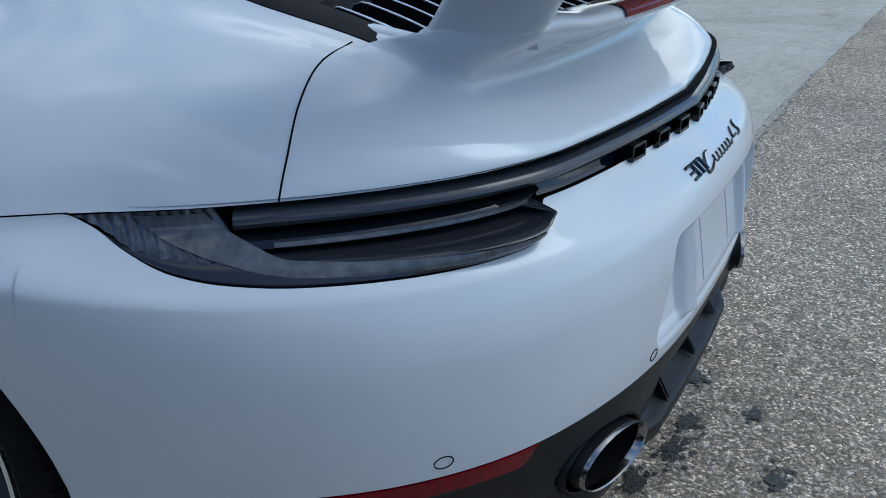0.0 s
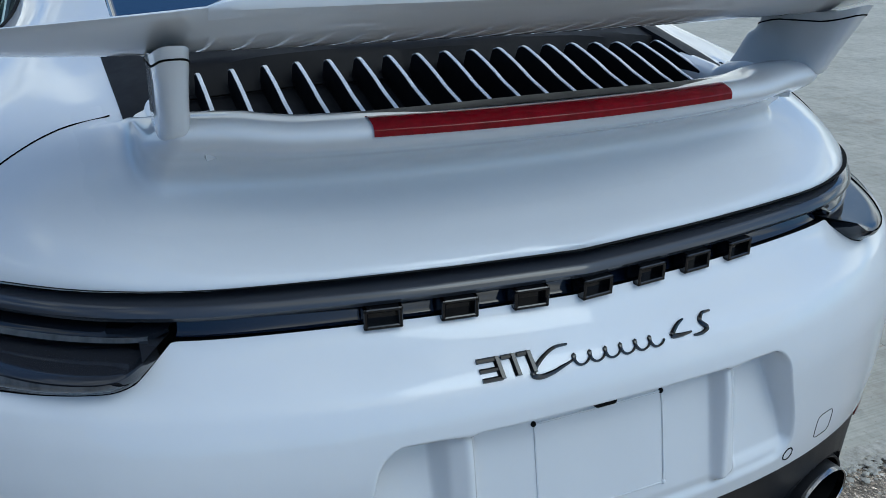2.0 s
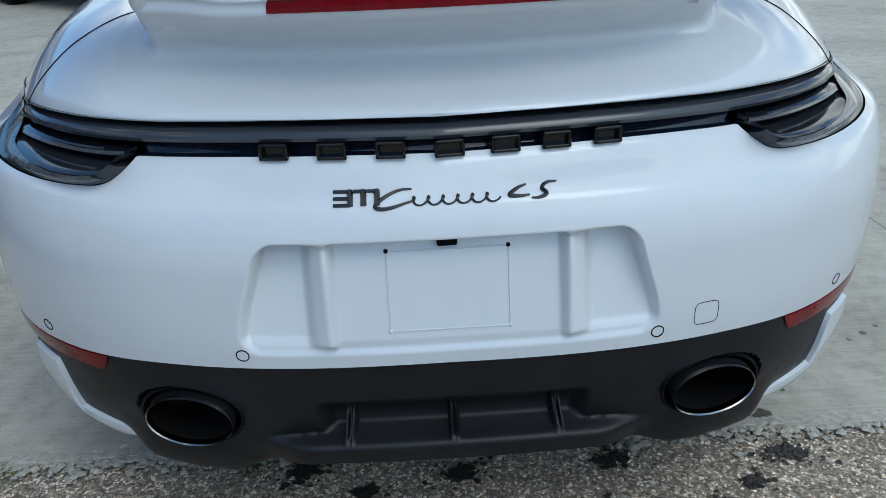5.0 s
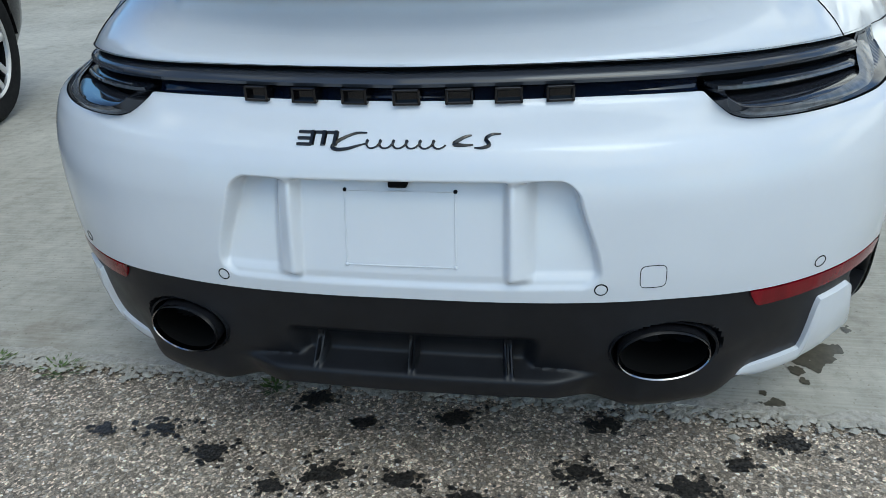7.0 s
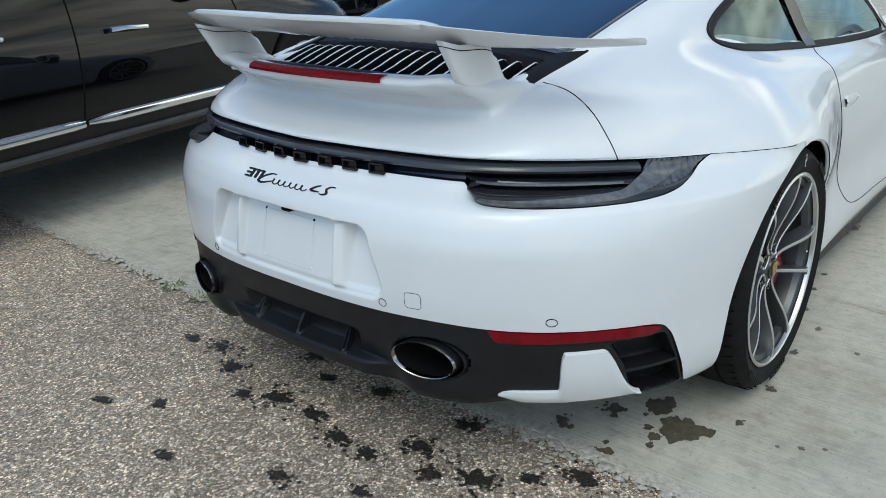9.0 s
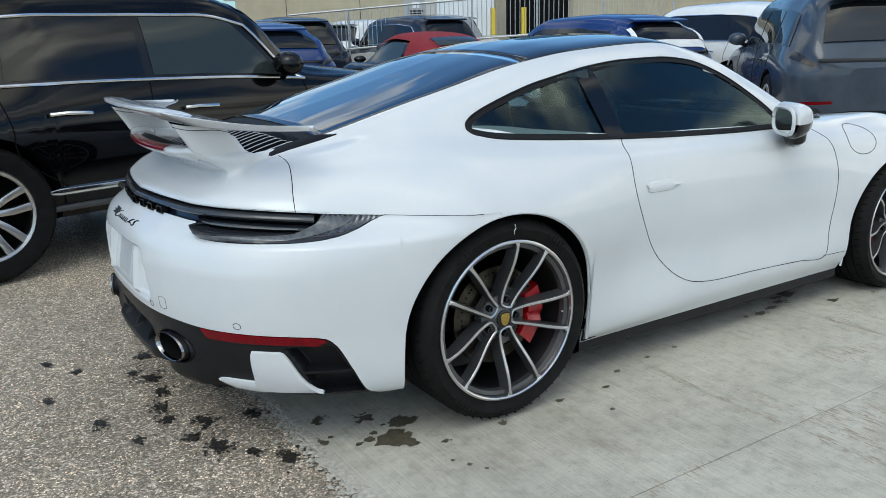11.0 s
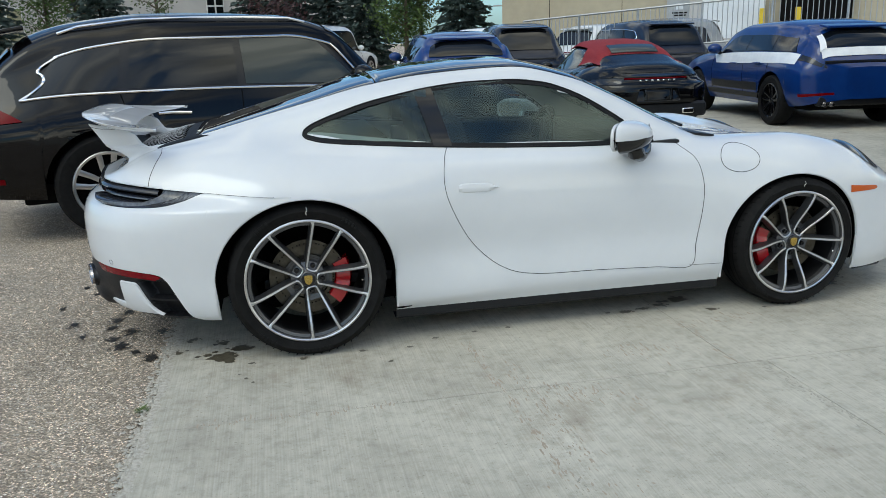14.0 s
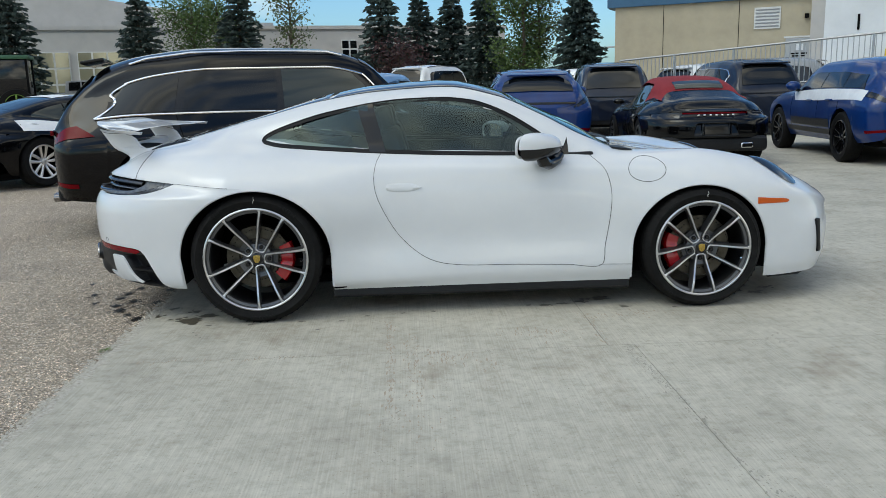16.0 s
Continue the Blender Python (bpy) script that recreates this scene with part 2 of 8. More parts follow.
def tube_bm(path, radius, n=6, closed=False, flat=1.0, up=(0, 0, 1), bm=None):
    """A round or flattened bar along a path; radius may be a list."""
    bm = bm or bmesh.new()
    path = [Vector(p) for p in path]
    rings = []
    for i, p in enumerate(path):
        a = path[i - 1] if i or closed else p
        b = path[(i + 1) % len(path)] if i < len(path) - 1 or closed else p
        d = (b - a).normalized()
        side = d.cross(Vector(up))
        side = side.normalized() if side.length > 1e-4 else d.orthogonal().normalized()
        top = side.cross(d).normalized()
        r = radius[i] if isinstance(radius, (list, tuple)) else radius
        rings.append([bm.verts.new(p + side * math.cos(2 * math.pi * k / n) * r + top * math.sin(2 * math.pi * k / n) * r * flat) for k in range(n)])
    for a, b in zip(rings, rings[1:] + ([rings[0]] if closed else [])):
        for k in range(n):
            bm.faces.new((a[k], a[(k + 1) % n], b[(k + 1) % n], b[k]))
    if not closed:
        bm.faces.new(rings[0][::-1])
        bm.faces.new(rings[-1])
    return bm


def prism_bm(outline, depth, m=None, bevel=0.0, bm=None):
    """A flat outline of (x, z) pairs pushed along +y by depth, its edges rounded."""
    b = bmesh.new()
    f = b.faces.new([b.verts.new((x, 0, z)) for x, z in outline])
    r = bmesh.ops.extrude_face_region(b, geom=[f])
    bmesh.ops.translate(b, vec=(0, depth, 0), verts=[v for v in r["geom"] if isinstance(v, bmesh.types.BMVert)])
    if bevel:
        bmesh.ops.bevel(b, geom=list(b.edges), offset=bevel, segments=2, profile=0.6, affect="EDGES")
    if m is not None:
        bmesh.ops.transform(b, matrix=m, verts=b.verts)
    if bm is None:
        return b
    tmp = bpy.data.meshes.new("tmp")
    b.to_mesh(tmp)
    b.free()
    bm.from_mesh(tmp)
    bpy.data.meshes.remove(tmp)
    return bm


def smooth_curve(keys):
    """A smooth function through (x, a, b, ...) rows: monotone cubic in each column."""
    k = np.asarray(keys, float)
    x, v = k[:, 0], k[:, 1:]
    h = np.diff(x)[:, None]
    d = np.diff(v, axis=0) / h
    m = np.zeros_like(v)
    m[0], m[-1] = d[0], d[-1]
    same = d[:-1] * d[1:] > 0
    wa, wb = 2 * h[1:] + h[:-1], h[1:] + 2 * h[:-1]
    with np.errstate(divide="ignore", invalid="ignore"):
        harm = (wa + wb) / (wa / d[:-1] + wb / d[1:])
    m[1:-1] = np.where(same, harm, 0)

    def f(q):
        q = np.clip(q, x[0], x[-1])
        i = min(max(int(np.searchsorted(x, q) - 1), 0), len(x) - 2)
        t = (q - x[i]) / h[i, 0]
        return (2 * t**3 - 3 * t**2 + 1) * v[i] + (t**3 - 2 * t**2 + t) * h[i, 0] * m[i] + (3 * t**2 - 2 * t**3) * v[i + 1] + (t**3 - t**2) * h[i, 0] * m[i + 1]
    return f


def spline(ctrl, n):
    """n points along a Catmull-Rom curve (centripetal) through the control points, evenly in control number."""
    c = np.asarray(ctrl, float)
    c = np.vstack([2 * c[0] - c[1], c, 2 * c[-1] - c[-2]])
    q = np.linspace(0, len(c) - 3, n)
    i = np.minimum(q.astype(int), len(c) - 4)
    t = (q - i)[:, None]
    p0, p1, p2, p3 = c[i], c[i + 1], c[i + 2], c[i + 3]
    d = np.maximum(np.linalg.norm(np.diff(c, axis=0), axis=1), 1e-5) ** 0.5
    d0, d1, d2 = d[i][:, None], d[i + 1][:, None], d[i + 2][:, None]
    m1 = (p2 - p1) + d1 * ((p1 - p0) / d0 - (p2 - p0) / (d0 + d1))
    m2 = (p2 - p1) + d1 * ((p3 - p2) / d2 - (p3 - p1) / (d1 + d2))
    return (2 * t**3 - 3 * t**2 + 1) * p1 + (t**3 - 2 * t**2 + t) * m1 + (3 * t**2 - 2 * t**3) * p2 + (t**3 - t**2) * m2


def smoothstep(a, b, x):
    t = np.clip((x - a) / (b - a), 0, 1)
    return t * t * (3 - 2 * t)

# ---- ground materials ----
ASPHALT = material("worn_asphalt", (0.14, 0.13, 0.12), 0.9)


def asphalt_nodes(m):
    """Fine mixed aggregate in dark binder, with brown and grey drifts."""
    t = m.node_tree
    b = t.nodes["Principled BSDF"]
    tc = t.nodes.new("ShaderNodeTexCoord")

    def mix(kind, a, b_, factor=1.0):
        n = t.nodes.new("ShaderNodeMix")
        n.data_type, n.blend_type = "RGBA", kind
        n.inputs["Factor"].default_value = factor
        link(m, a, "Result" if "Result" in a.outputs else "Color", n, "A")
        link(m, b_, "Result" if "Result" in b_.outputs else "Color", n, "B")
        return n
    warp = node(m, "ShaderNodeTexNoise", Scale=70.0, Detail=2.0)
    link(m, tc, "Object", warp, "Vector")
    off = t.nodes.new("ShaderNodeVectorMath")
    off.operation = "MULTIPLY_ADD"
    off.inputs[1].default_value = (0.006, 0.006, 0.006)
    link(m, warp, "Color", off, 0)
    link(m, tc, "Object", off, 2)
    layers = []
    for scale, stops in ((150.0, [(0.0, (0.13, 0.115, 0.098)), (0.35, (0.21, 0.187, 0.158)), (0.70, (0.33, 0.295, 0.25)), (0.88, (0.56, 0.51, 0.44)), (1.0, (0.86, 0.80, 0.71))]),
                         (330.0, [(0.0, (0.45, 0.44, 0.42)), (0.5, (0.90, 0.89, 0.87)), (1.0, (1.75, 1.72, 1.66))])):
        vo = node(m, "ShaderNodeTexVoronoi", Scale=scale, Randomness=1.0)
        link(m, off, "Vector", vo, "Vector")
        sep = t.nodes.new("ShaderNodeSeparateColor")
        link(m, vo, "Color", sep, "Color")
        r = ramp(m, stops)
        link(m, sep, "Red", r, "Fac")
        layers.append(r)
    edge = node(m, "ShaderNodeTexVoronoi", Scale=150.0)
    edge.feature = "DISTANCE_TO_EDGE"
    link(m, off, "Vector", edge, "Vector")
    er = ramp(m, [(0.0, (0.62, 0.60, 0.57)), (0.16, (1, 1, 1))])
    link(m, edge, "Distance", er, "Fac")
    big = node(m, "ShaderNodeTexNoise", Scale=1.3, Detail=6.0, Roughness=0.6)
    link(m, tc, "Object", big, "Vector")
    br = ramp(m, [(0.3, (1.10, 1.02, 0.97)), (0.7, (1.64, 1.52, 1.42))])
    link(m, big, "Fac", br, "Fac")
    mid = node(m, "ShaderNodeTexNoise", Scale=14.0, Detail=5.0, Roughness=0.65)
    link(m, tc, "Object", mid, "Vector")
    mr = ramp(m, [(0.3, (0.86, 0.84, 0.81)), (0.7, (1.16, 1.15, 1.13))])
    link(m, mid, "Fac", mr, "Fac")
    last = mix("MULTIPLY", layers[0], layers[1], 0.75)
    for other in (er, br, mr):
        last = mix("MULTIPLY", last, other)
    link(m, last, "Result", b, "Base Color")
    bp = node(m, "ShaderNodeBump", Strength=0.8, Distance=0.003)
    link(m, er, "Color", bp, "Height")
    link(m, bp, "Normal", b, "Normal")
    b.inputs["Roughness"].default_value = 0.82


asphalt_nodes(ASPHALT)
STONE = material("asphalt_stone", (0.2, 0.19, 0.17), 0.75)
gi = STONE.node_tree.nodes.new("ShaderNodeNewGeometry")
sr = ramp(STONE, [(0.0, (0.17, 0.145, 0.118)), (0.45, (0.33, 0.288, 0.238)), (0.8, (0.55, 0.49, 0.415)), (1.0, (0.85, 0.78, 0.69))])
link(STONE, gi, "Random Per Island", sr, "Fac")
link(STONE, sr, "Color", STONE.node_tree.nodes["Principled BSDF"], "Base Color")

CONCRETE = material("broomed_concrete", (0.4, 0.37, 0.31), 0.85)


def concrete_nodes(m):
    b = m.node_tree.nodes["Principled BSDF"]
    geo = m.node_tree.nodes.new("ShaderNodeNewGeometry")
    n1 = node(m, "ShaderNodeTexNoise", Scale=1.3, Detail=10.0, Roughness=0.72)
    link(m, geo, "Position", n1, "Vector")
    base = ramp(m, [(0.30, (0.345, 0.320, 0.266)), (0.5, (0.462, 0.432, 0.364)), (0.70, (0.555, 0.522, 0.445))])
    link(m, n1, "Fac", base, "Fac")
    # broom lines across the slab
    mp = m.node_tree.nodes.new("ShaderNodeMapping")
    mp.inputs["Scale"].default_value = (160.0, 3.0, 1.0)
    mp.inputs["Rotation"].default_value = (0, 0, radians(4))
    link(m, geo, "Position", mp, "Vector")
    n2 = node(m, "ShaderNodeTexNoise", Scale=1.0, Detail=3.0)
    link(m, mp, "Vector", n2, "Vector")
    br = ramp(m, [(0.25, (0.84, 0.84, 0.83)), (0.75, (1.09, 1.09, 1.09))])
    link(m, n2, "Fac", br, "Fac")
    # rusty and dark stains
    n3 = node(m, "ShaderNodeTexNoise", Scale=2.2, Detail=9.0, Roughness=0.7)
    mp3 = m.node_tree.nodes.new("ShaderNodeMapping")
    mp3.inputs["Scale"].default_value = (1.0, 0.55, 1.0)
    mp3.inputs["Location"].default_value = (3.1, 1.7, 0)
    link(m, geo, "Position", mp3, "Vector")
    link(m, mp3, "Vector", n3, "Vector")
    rust = ramp(m, [(0.0, (0, 0, 0)), (0.57, (0, 0, 0)), (0.74, (0.60, 0.60, 0.60))])
    link(m, n3, "Fac", rust, "Fac")
    speck = node(m, "ShaderNodeTexNoise", Scale=85.0, Detail=2.0)
    link(m, geo, "Position", speck, "Vector")
    sp = ramp(m, [(0.0, (0.45, 0.43, 0.40)), (0.27, (0.72, 0.70, 0.68)), (0.36, (1, 1, 1)), (0.66, (1, 1, 1)), (0.80, (1.15, 1.15, 1.15))])
    link(m, speck, "Fac", sp, "Fac")
    last = base
    key = "Color"
    mot = node(m, "ShaderNodeTexNoise", Scale=16.0, Detail=7.0, Roughness=0.7)
    link(m, geo, "Position", mot, "Vector")
    mo = ramp(m, [(0.30, (0.78, 0.77, 0.75)), (0.5, (1.0, 1.0, 1.0)), (0.72, (1.11, 1.11, 1.10))])
    link(m, mot, "Fac", mo, "Fac")
    for other in (br, sp, mo):
        mu = m.node_tree.nodes.new("ShaderNodeMix")
        mu.data_type, mu.blend_type = "RGBA", "MULTIPLY"
        mu.inputs["Factor"].default_value = 1.0
        link(m, last, key, mu, "A")
        link(m, other, "Color", mu, "B")
        last, key = mu, "Result"
    mx = m.node_tree.nodes.new("ShaderNodeMix")
    mx.data_type = "RGBA"
    mx.inputs["B"].default_value = (0.19, 0.135, 0.085, 1)
    link(m, rust, "Color", mx, "Factor")
    link(m, last, key, mx, "A")
    link(m, mx, "Result", b, "Base Color")
    bp = node(m, "ShaderNodeBump", Strength=0.22, Distance=0.003)
    link(m, n2, "Fac", bp, "Height")
    link(m, bp, "Normal", b, "Normal")
    b.inputs["Roughness"].default_value = 0.86


concrete_nodes(CONCRETE)
WET = varied(material("wet_spot", (0.09, 0.078, 0.055), 0.35), [(0.3, (0.07, 0.060, 0.042)), (0.7, (0.135, 0.118, 0.085))], 40, rough=(0.25, 0.5))
WET_DARK = varied(material("wet_asphalt_spot", (0.02, 0.018, 0.016), 0.35), [(0.42, (0.010, 0.009, 0.008)), (0.66, (0.07, 0.061, 0.051))], 160, rough=(0.3, 0.6), bump=0.9, bump_scale=110)
CRUMBLE = varied(material("crumbled_concrete_edge", (0.3, 0.28, 0.24), 0.9), [(0.3, (0.30, 0.275, 0.23)), (0.7, (0.56, 0.52, 0.45))], 60, bump=0.6, bump_scale=150)
LEAF = varied(material("weed_leaf", (0.08, 0.13, 0.03), 0.6), [(0.3, (0.05, 0.09, 0.02)), (0.7, (0.14, 0.19, 0.05))], 30)


def rise(y):
    """The lot climbs gently towards its far side."""
    return 0.0075 * max(0.0, y - 13.0)


def slab_edge(y):
    """x of the apron's broken edge against the asphalt."""
    return -0.645 + 0.0165 * y if y > -3 else -0.6945 + 0.058 * (y + 3)


# one sheet to the horizon, finer near by
gy = [-400, -150, -60, -25, -12, -6, -3, 0, 3, 6, 9, 13, 20, 30, 45, 70, 120, 250, 500]
gx = [-500, -200, -80, -40, -20, -10, -5, -2, 0, 3, 8, 16, 30, 60, 120, 300, 500]
tagged(grid_object("ground", [[(x, y, -0.012 + rise(min(y, 70))) for y in gy] for x in gx], ASPHALT), "worn grey asphalt with pale stones", "asphalt", kind="structure")

# ---- concrete apron, slab by slab ----
apron = thing("concrete_apron", "pale broomed concrete slabs with sawn joints", "pavement", kind="structure")
rng = random.Random(5)


def slab(x0, x1, y0, y1, ragged=False):
    g = 0.0013
    n = 200 if ragged else 1
    bm = bmesh.new()
    left = []
    for k in range(n + 1):
        y = y0 + g + (y1 - y0 - 2 * g) * k / n
        x = (slab_edge(y) + 0.016 * noise.noise(Vector((y * 3, 0, 0))) + 0.014 * noise.noise(Vector((y * 17, 4, 0)))) if ragged else x0 + g
        left.append((x, y))
    out = left[::-1] + [(x1 - g, y0 + g), (x1 - g, y1 - g)]
    f = bm.faces.new([bm.verts.new((x, y, -0.10 + rise(y))) for x, y in out])
    r = bmesh.ops.extrude_face_region(bm, geom=[f])
    bmesh.ops.translate(bm, vec=(0, 0, 0.10), verts=[v for v in r["geom"] if isinstance(v, bmesh.types.BMVert)])
    part("slab", bm, CONCRETE, apron, smooth=False)


XJ = [-0.66, 1.80, 6.1, 10.4, 16, 24, 40]
YJ = [-30, -18, -10, -5.6, -1.51, 2.6, 6.7, 10.8, 13.0]
for i in range(len(XJ) - 1):
    for j in range(len(YJ) - 1):
        shift = [0.10 if (j < 4 and q == 1) else (-0.03 if q == 1 else 0) for q in (i, i + 1)]
        slab(XJ[i] + shift[0], XJ[i + 1] + shift[1], YJ[j], YJ[j + 1], i == 0)
part("joint_bed", box_bm(42, 44, 0.05, pose(20.4, -8.6, -0.034)), material("joint_dirt", (0.07, 0.062, 0.05), 0.95), apron)


def blob(bm, x, y, r, z, seed, stretch=1.0, angle=0.0, n=56):
    vs = []
    for k in range(n):
        a = 2 * math.pi * k / n
        c, s = math.cos(a), math.sin(a)
        q = r * (0.80 + 0.42 * noise.noise(Vector((c * 1.3, s * 1.3, seed))) + 0.22 * noise.noise(Vector((c * 3.4, s * 3.4, seed + 9))) + 0.12 * noise.noise(Vector((c * 9.0, s * 9.0, seed + 4))))
        u, v = q * c * stretch, q * s
        vs.append(bm.verts.new((x + u * math.cos(angle) - v * math.sin(angle), y + u * math.sin(angle) + v * math.cos(angle), z)))
    bm.faces.new(vs)


# rusty scrapes and grime along the slab
RUST = varied(material("rust_stain_on_concrete", (0.37, 0.31, 0.24), 0.9), [(0.3, (0.33, 0.265, 0.20)), (0.7, (0.42, 0.365, 0.30))], 30)
GRIME = varied(material("grey_grime_on_concrete", (0.32, 0.30, 0.26), 0.9), [(0.3, (0.28, 0.26, 0.225)), (0.7, (0.38, 0.36, 0.31))], 30)
srng = random.Random(31)
bm, bm2 = bmesh.new(), bmesh.new()
for x0, y0, x1, y1, spread, count, size in ((0.71, -0.95, 0.74, -2.2, 0.012, 130, 0.010), (0.82, -1.2, 0.84, -2.15, 0.020, 90, 0.009), (0.90, -1.55, 1.15, -1.70, 0.07, 70, 0.010), (1.30, -1.20, 1.62, -1.28, 0.05, 60, 0.010), (1.78, -0.95, 1.77, -1.5, 0.012, 70, 0.009), (0.7, -2.2, 0.95, -2.5, 0.08, 50, 0.008), (1.7, -1.0, 2.2, -0.98, 0.04, 60, 0.009), (-0.5, -1.52, 0.3, -1.52, 0.02, 50, 0.008)):
    for k in range(count):
        t = srng.random()
        blob(bm, x0 + (x1 - x0) * t + srng.gauss(0, spread), y0 + (y1 - y0) * t + srng.gauss(0, spread), 0.5 * size * srng.uniform(0.25, 1.1), srng.uniform(0.0005, 0.0018), srng.uniform(0, 90), srng.uniform(2.0, 7.0), math.pi / 2 + srng.gauss(0, 0.12), 14)
for x0, y0, x1, y1, spread, count, size in ((1.85, -1.49, 1.91, -2.6, 0.012, 160, 0.008), (1.91, -2.6, 1.98, -4.5, 0.02, 160, 0.008), (0.74, -2.2, 0.80, -4.0, 0.03, 70, 0.007), (2.53, -1.53, 2.82, -1.25, 0.006, 40, 0.006), (-0.4, -1.49, 2.7, -1.57, 0.010, 160, 0.006)):
    for k in range(count):
        t = srng.random()
        blob(bm2, x0 + (x1 - x0) * t + srng.gauss(0, spread) + 0.01 * math.sin(t * 40), y0 + (y1 - y0) * t + srng.gauss(0, spread * 0.5), 0.55 * size * srng.uniform(0.25, 1.1), srng.uniform(0.0005, 0.0018), srng.uniform(0, 90), srng.uniform(1.5, 4.5), math.pi / 2 + srng.gauss(0, 0.3), 14)
for k in range(420):
    blob(bm2, srng.uniform(-0.5, 4.5), srng.uniform(-4.5, 2.4), 0.0045 * srng.uniform(0.3, 1.1), srng.uniform(0.0005, 0.0018), srng.uniform(0, 90), 1.2, 0, 10)
tagged(part("rust_streaks", bm, RUST, None, smooth=False), "brown rust scrapes on the concrete", "stain", kind="stuff")
tagged(part("grime_specks", bm2, GRIME, None, smooth=False), "grey grime specks and cracks on the concrete", "stain", kind="stuff")
bm = bmesh.new()
spots = [(-0.40, -0.81, 0.085, 1.5), (-0.42, -0.62, 0.040, 1.3), (-0.56, -0.53, 0.035, 1.2), (-0.62, -0.70, 0.032, 1.3), (-0.28, -0.92, 0.014, 1.5), (-0.05, -0.93, 0.016, 1.3), (0.22, -0.91, 0.014, 1.4), (0.44, -0.92, 0.012, 1.5), (-0.34, -0.70, 0.03, 2.0),
         (0.58, -0.84, 0.014, 1.4), (0.78, -0.81, 0.012, 1.5), (0.95, -0.80, 0.012, 1.4), (0.33, -1.07, 0.012, 1.3), (1.93, -0.64, 0.055, 1.8), (1.59, -0.75, 0.026, 1.5), (1.70, -0.73, 0.024, 1.6), (2.03, -0.84, 0.022, 1.5), (1.80, -0.70, 0.035, 1.4), (1.50, -0.74, 0.014, 1.3),
         (2.86, -0.62, 0.045, 1.6), (2.98, -0.52, 0.035, 1.5), (2.30, -0.88, 0.012, 1.3), (-0.30, -1.09, 0.010, 1), (-0.27, -1.14, 0.008, 1), (-0.33, -1.04, 0.007, 1)]
for k, (x, y, r, st) in enumerate(spots):
    blob(bm, x, y, r * (0.7 if r > 0.03 else 1), 0.0012, k * 1.7, st, rng.uniform(-0.4, 0.4))
    for q in range(7 if r > 0.03 else 2):
        a = srng.uniform(0, 6.28)
        d = r * srng.uniform(0.5, 1.25)
        blob(bm, x + d * st * math.cos(a), y + d * math.sin(a), r * srng.uniform(0.10, 0.38), 0.0012 + 0.0001 * (q + 1), k * 1.7 + q * 3.1, srng.uniform(1, 1.5), srng.uniform(-0.5, 0.5), 24)
tagged(part("water_spots", bm, WET, None, smooth=False), "dark wet drip spots on the concrete", "stain", kind="stuff")
bm = bmesh.new()
for k, (x, y, r) in enumerate([(-0.95, 0.21, 0.085), (-0.92, 0.47, 0.06), (-0.99, -0.09, 0.05), (-0.90, -0.49, 0.07), (-0.74, -0.02, 0.05), (-0.95, 0.05, 0.04), (-0.96, -0.39, 0.035), (-1.20, -0.09, 0.035), (-0.74, -0.70, 0.06), (-1.19, 0.46, 0.022),
                               (-0.89, -0.29, 0.055), (-0.71, 0.31, 0.055), (-0.72, -0.34, 0.05), (-1.0, 0.31, 0.035), (-0.85, 0.62, 0.05), (-0.87, 0.75, 0.025), (-0.78, 0.18, 0.03), (-1.33, 0.22, 0.018), (-1.28, 0.62, 0.02), (-0.99, -0.20, 0.04), (-1.12, -0.30, 0.02), (-0.82, -0.60, 0.03)]):
    for q in range(int(26 + 900 * r)):
        d = min(abs(rng.gauss(0, 0.62)), 1.5) * r
        a = rng.uniform(0, 6.28)
        blob(bm, x + 0.8 * d * math.cos(a), y + 1.25 * d * math.sin(a), rng.uniform(0.003, 0.0105) * (1.25 if d < 0.5 * r else 0.8), -0.0085 + 0.00003 * q, k * 2.1 + q * 5, rng.uniform(0.9, 1.5), rng.uniform(0, 3), 12)
tagged(part("oil_spots", bm, WET_DARK, None, smooth=False), "black oily wet spots on asphalt", "stain", kind="stuff")


def scatter(name, count, where, size, mat, label, category, flat=0.6, seed=1):
    """Many small eight-sided stones as one mesh."""
    r = np.random.RandomState(seed)
    base = np.array([(1, 0, 0), (0, 1, 0), (-1, 0, 0), (0, -1, 0), (0, 0, 1), (0, 0, -1)], float)
    tri = np.array([(0, 1, 4), (1, 2, 4), (2, 3, 4), (3, 0, 4)])
    p = where(r, count)
    n = len(p)
    sz = size[0] + (size[1] - size[0]) * r.rand(n) ** 2
    a = r.rand(n) * 6.283
    sh = base[None] * (0.75 + 0.5 * r.rand(n, 6, 1)) * sz[:, None, None] * np.array([1, 1, flat])
    ca, sa_ = np.cos(a)[:, None], np.sin(a)[:, None]
    v = np.stack([sh[..., 0] * ca - sh[..., 1] * sa_, sh[..., 0] * sa_ + sh[..., 1] * ca, sh[..., 2]], -1) + p[:, None, :]
    f = (tri[None] + 6 * np.arange(n)[:, None, None]).reshape(-1, 3)
    me = bpy.data.meshes.new(name)
    me.vertices.add(n * 6)
    me.vertices.foreach_set("co", v.reshape(-1).astype(np.float32))
    me.loops.add(len(f) * 3)
    me.loops.foreach_set("vertex_index", f.reshape(-1).astype(np.int32))
    me.polygons.add(len(f))
    me.polygons.foreach_set("loop_start", (np.arange(len(f)) * 3).astype(np.int32))
    me.update(calc_edges=True)
    me.materials.append(mat)
    return tagged(new(name, me), label, category, kind="stuff")


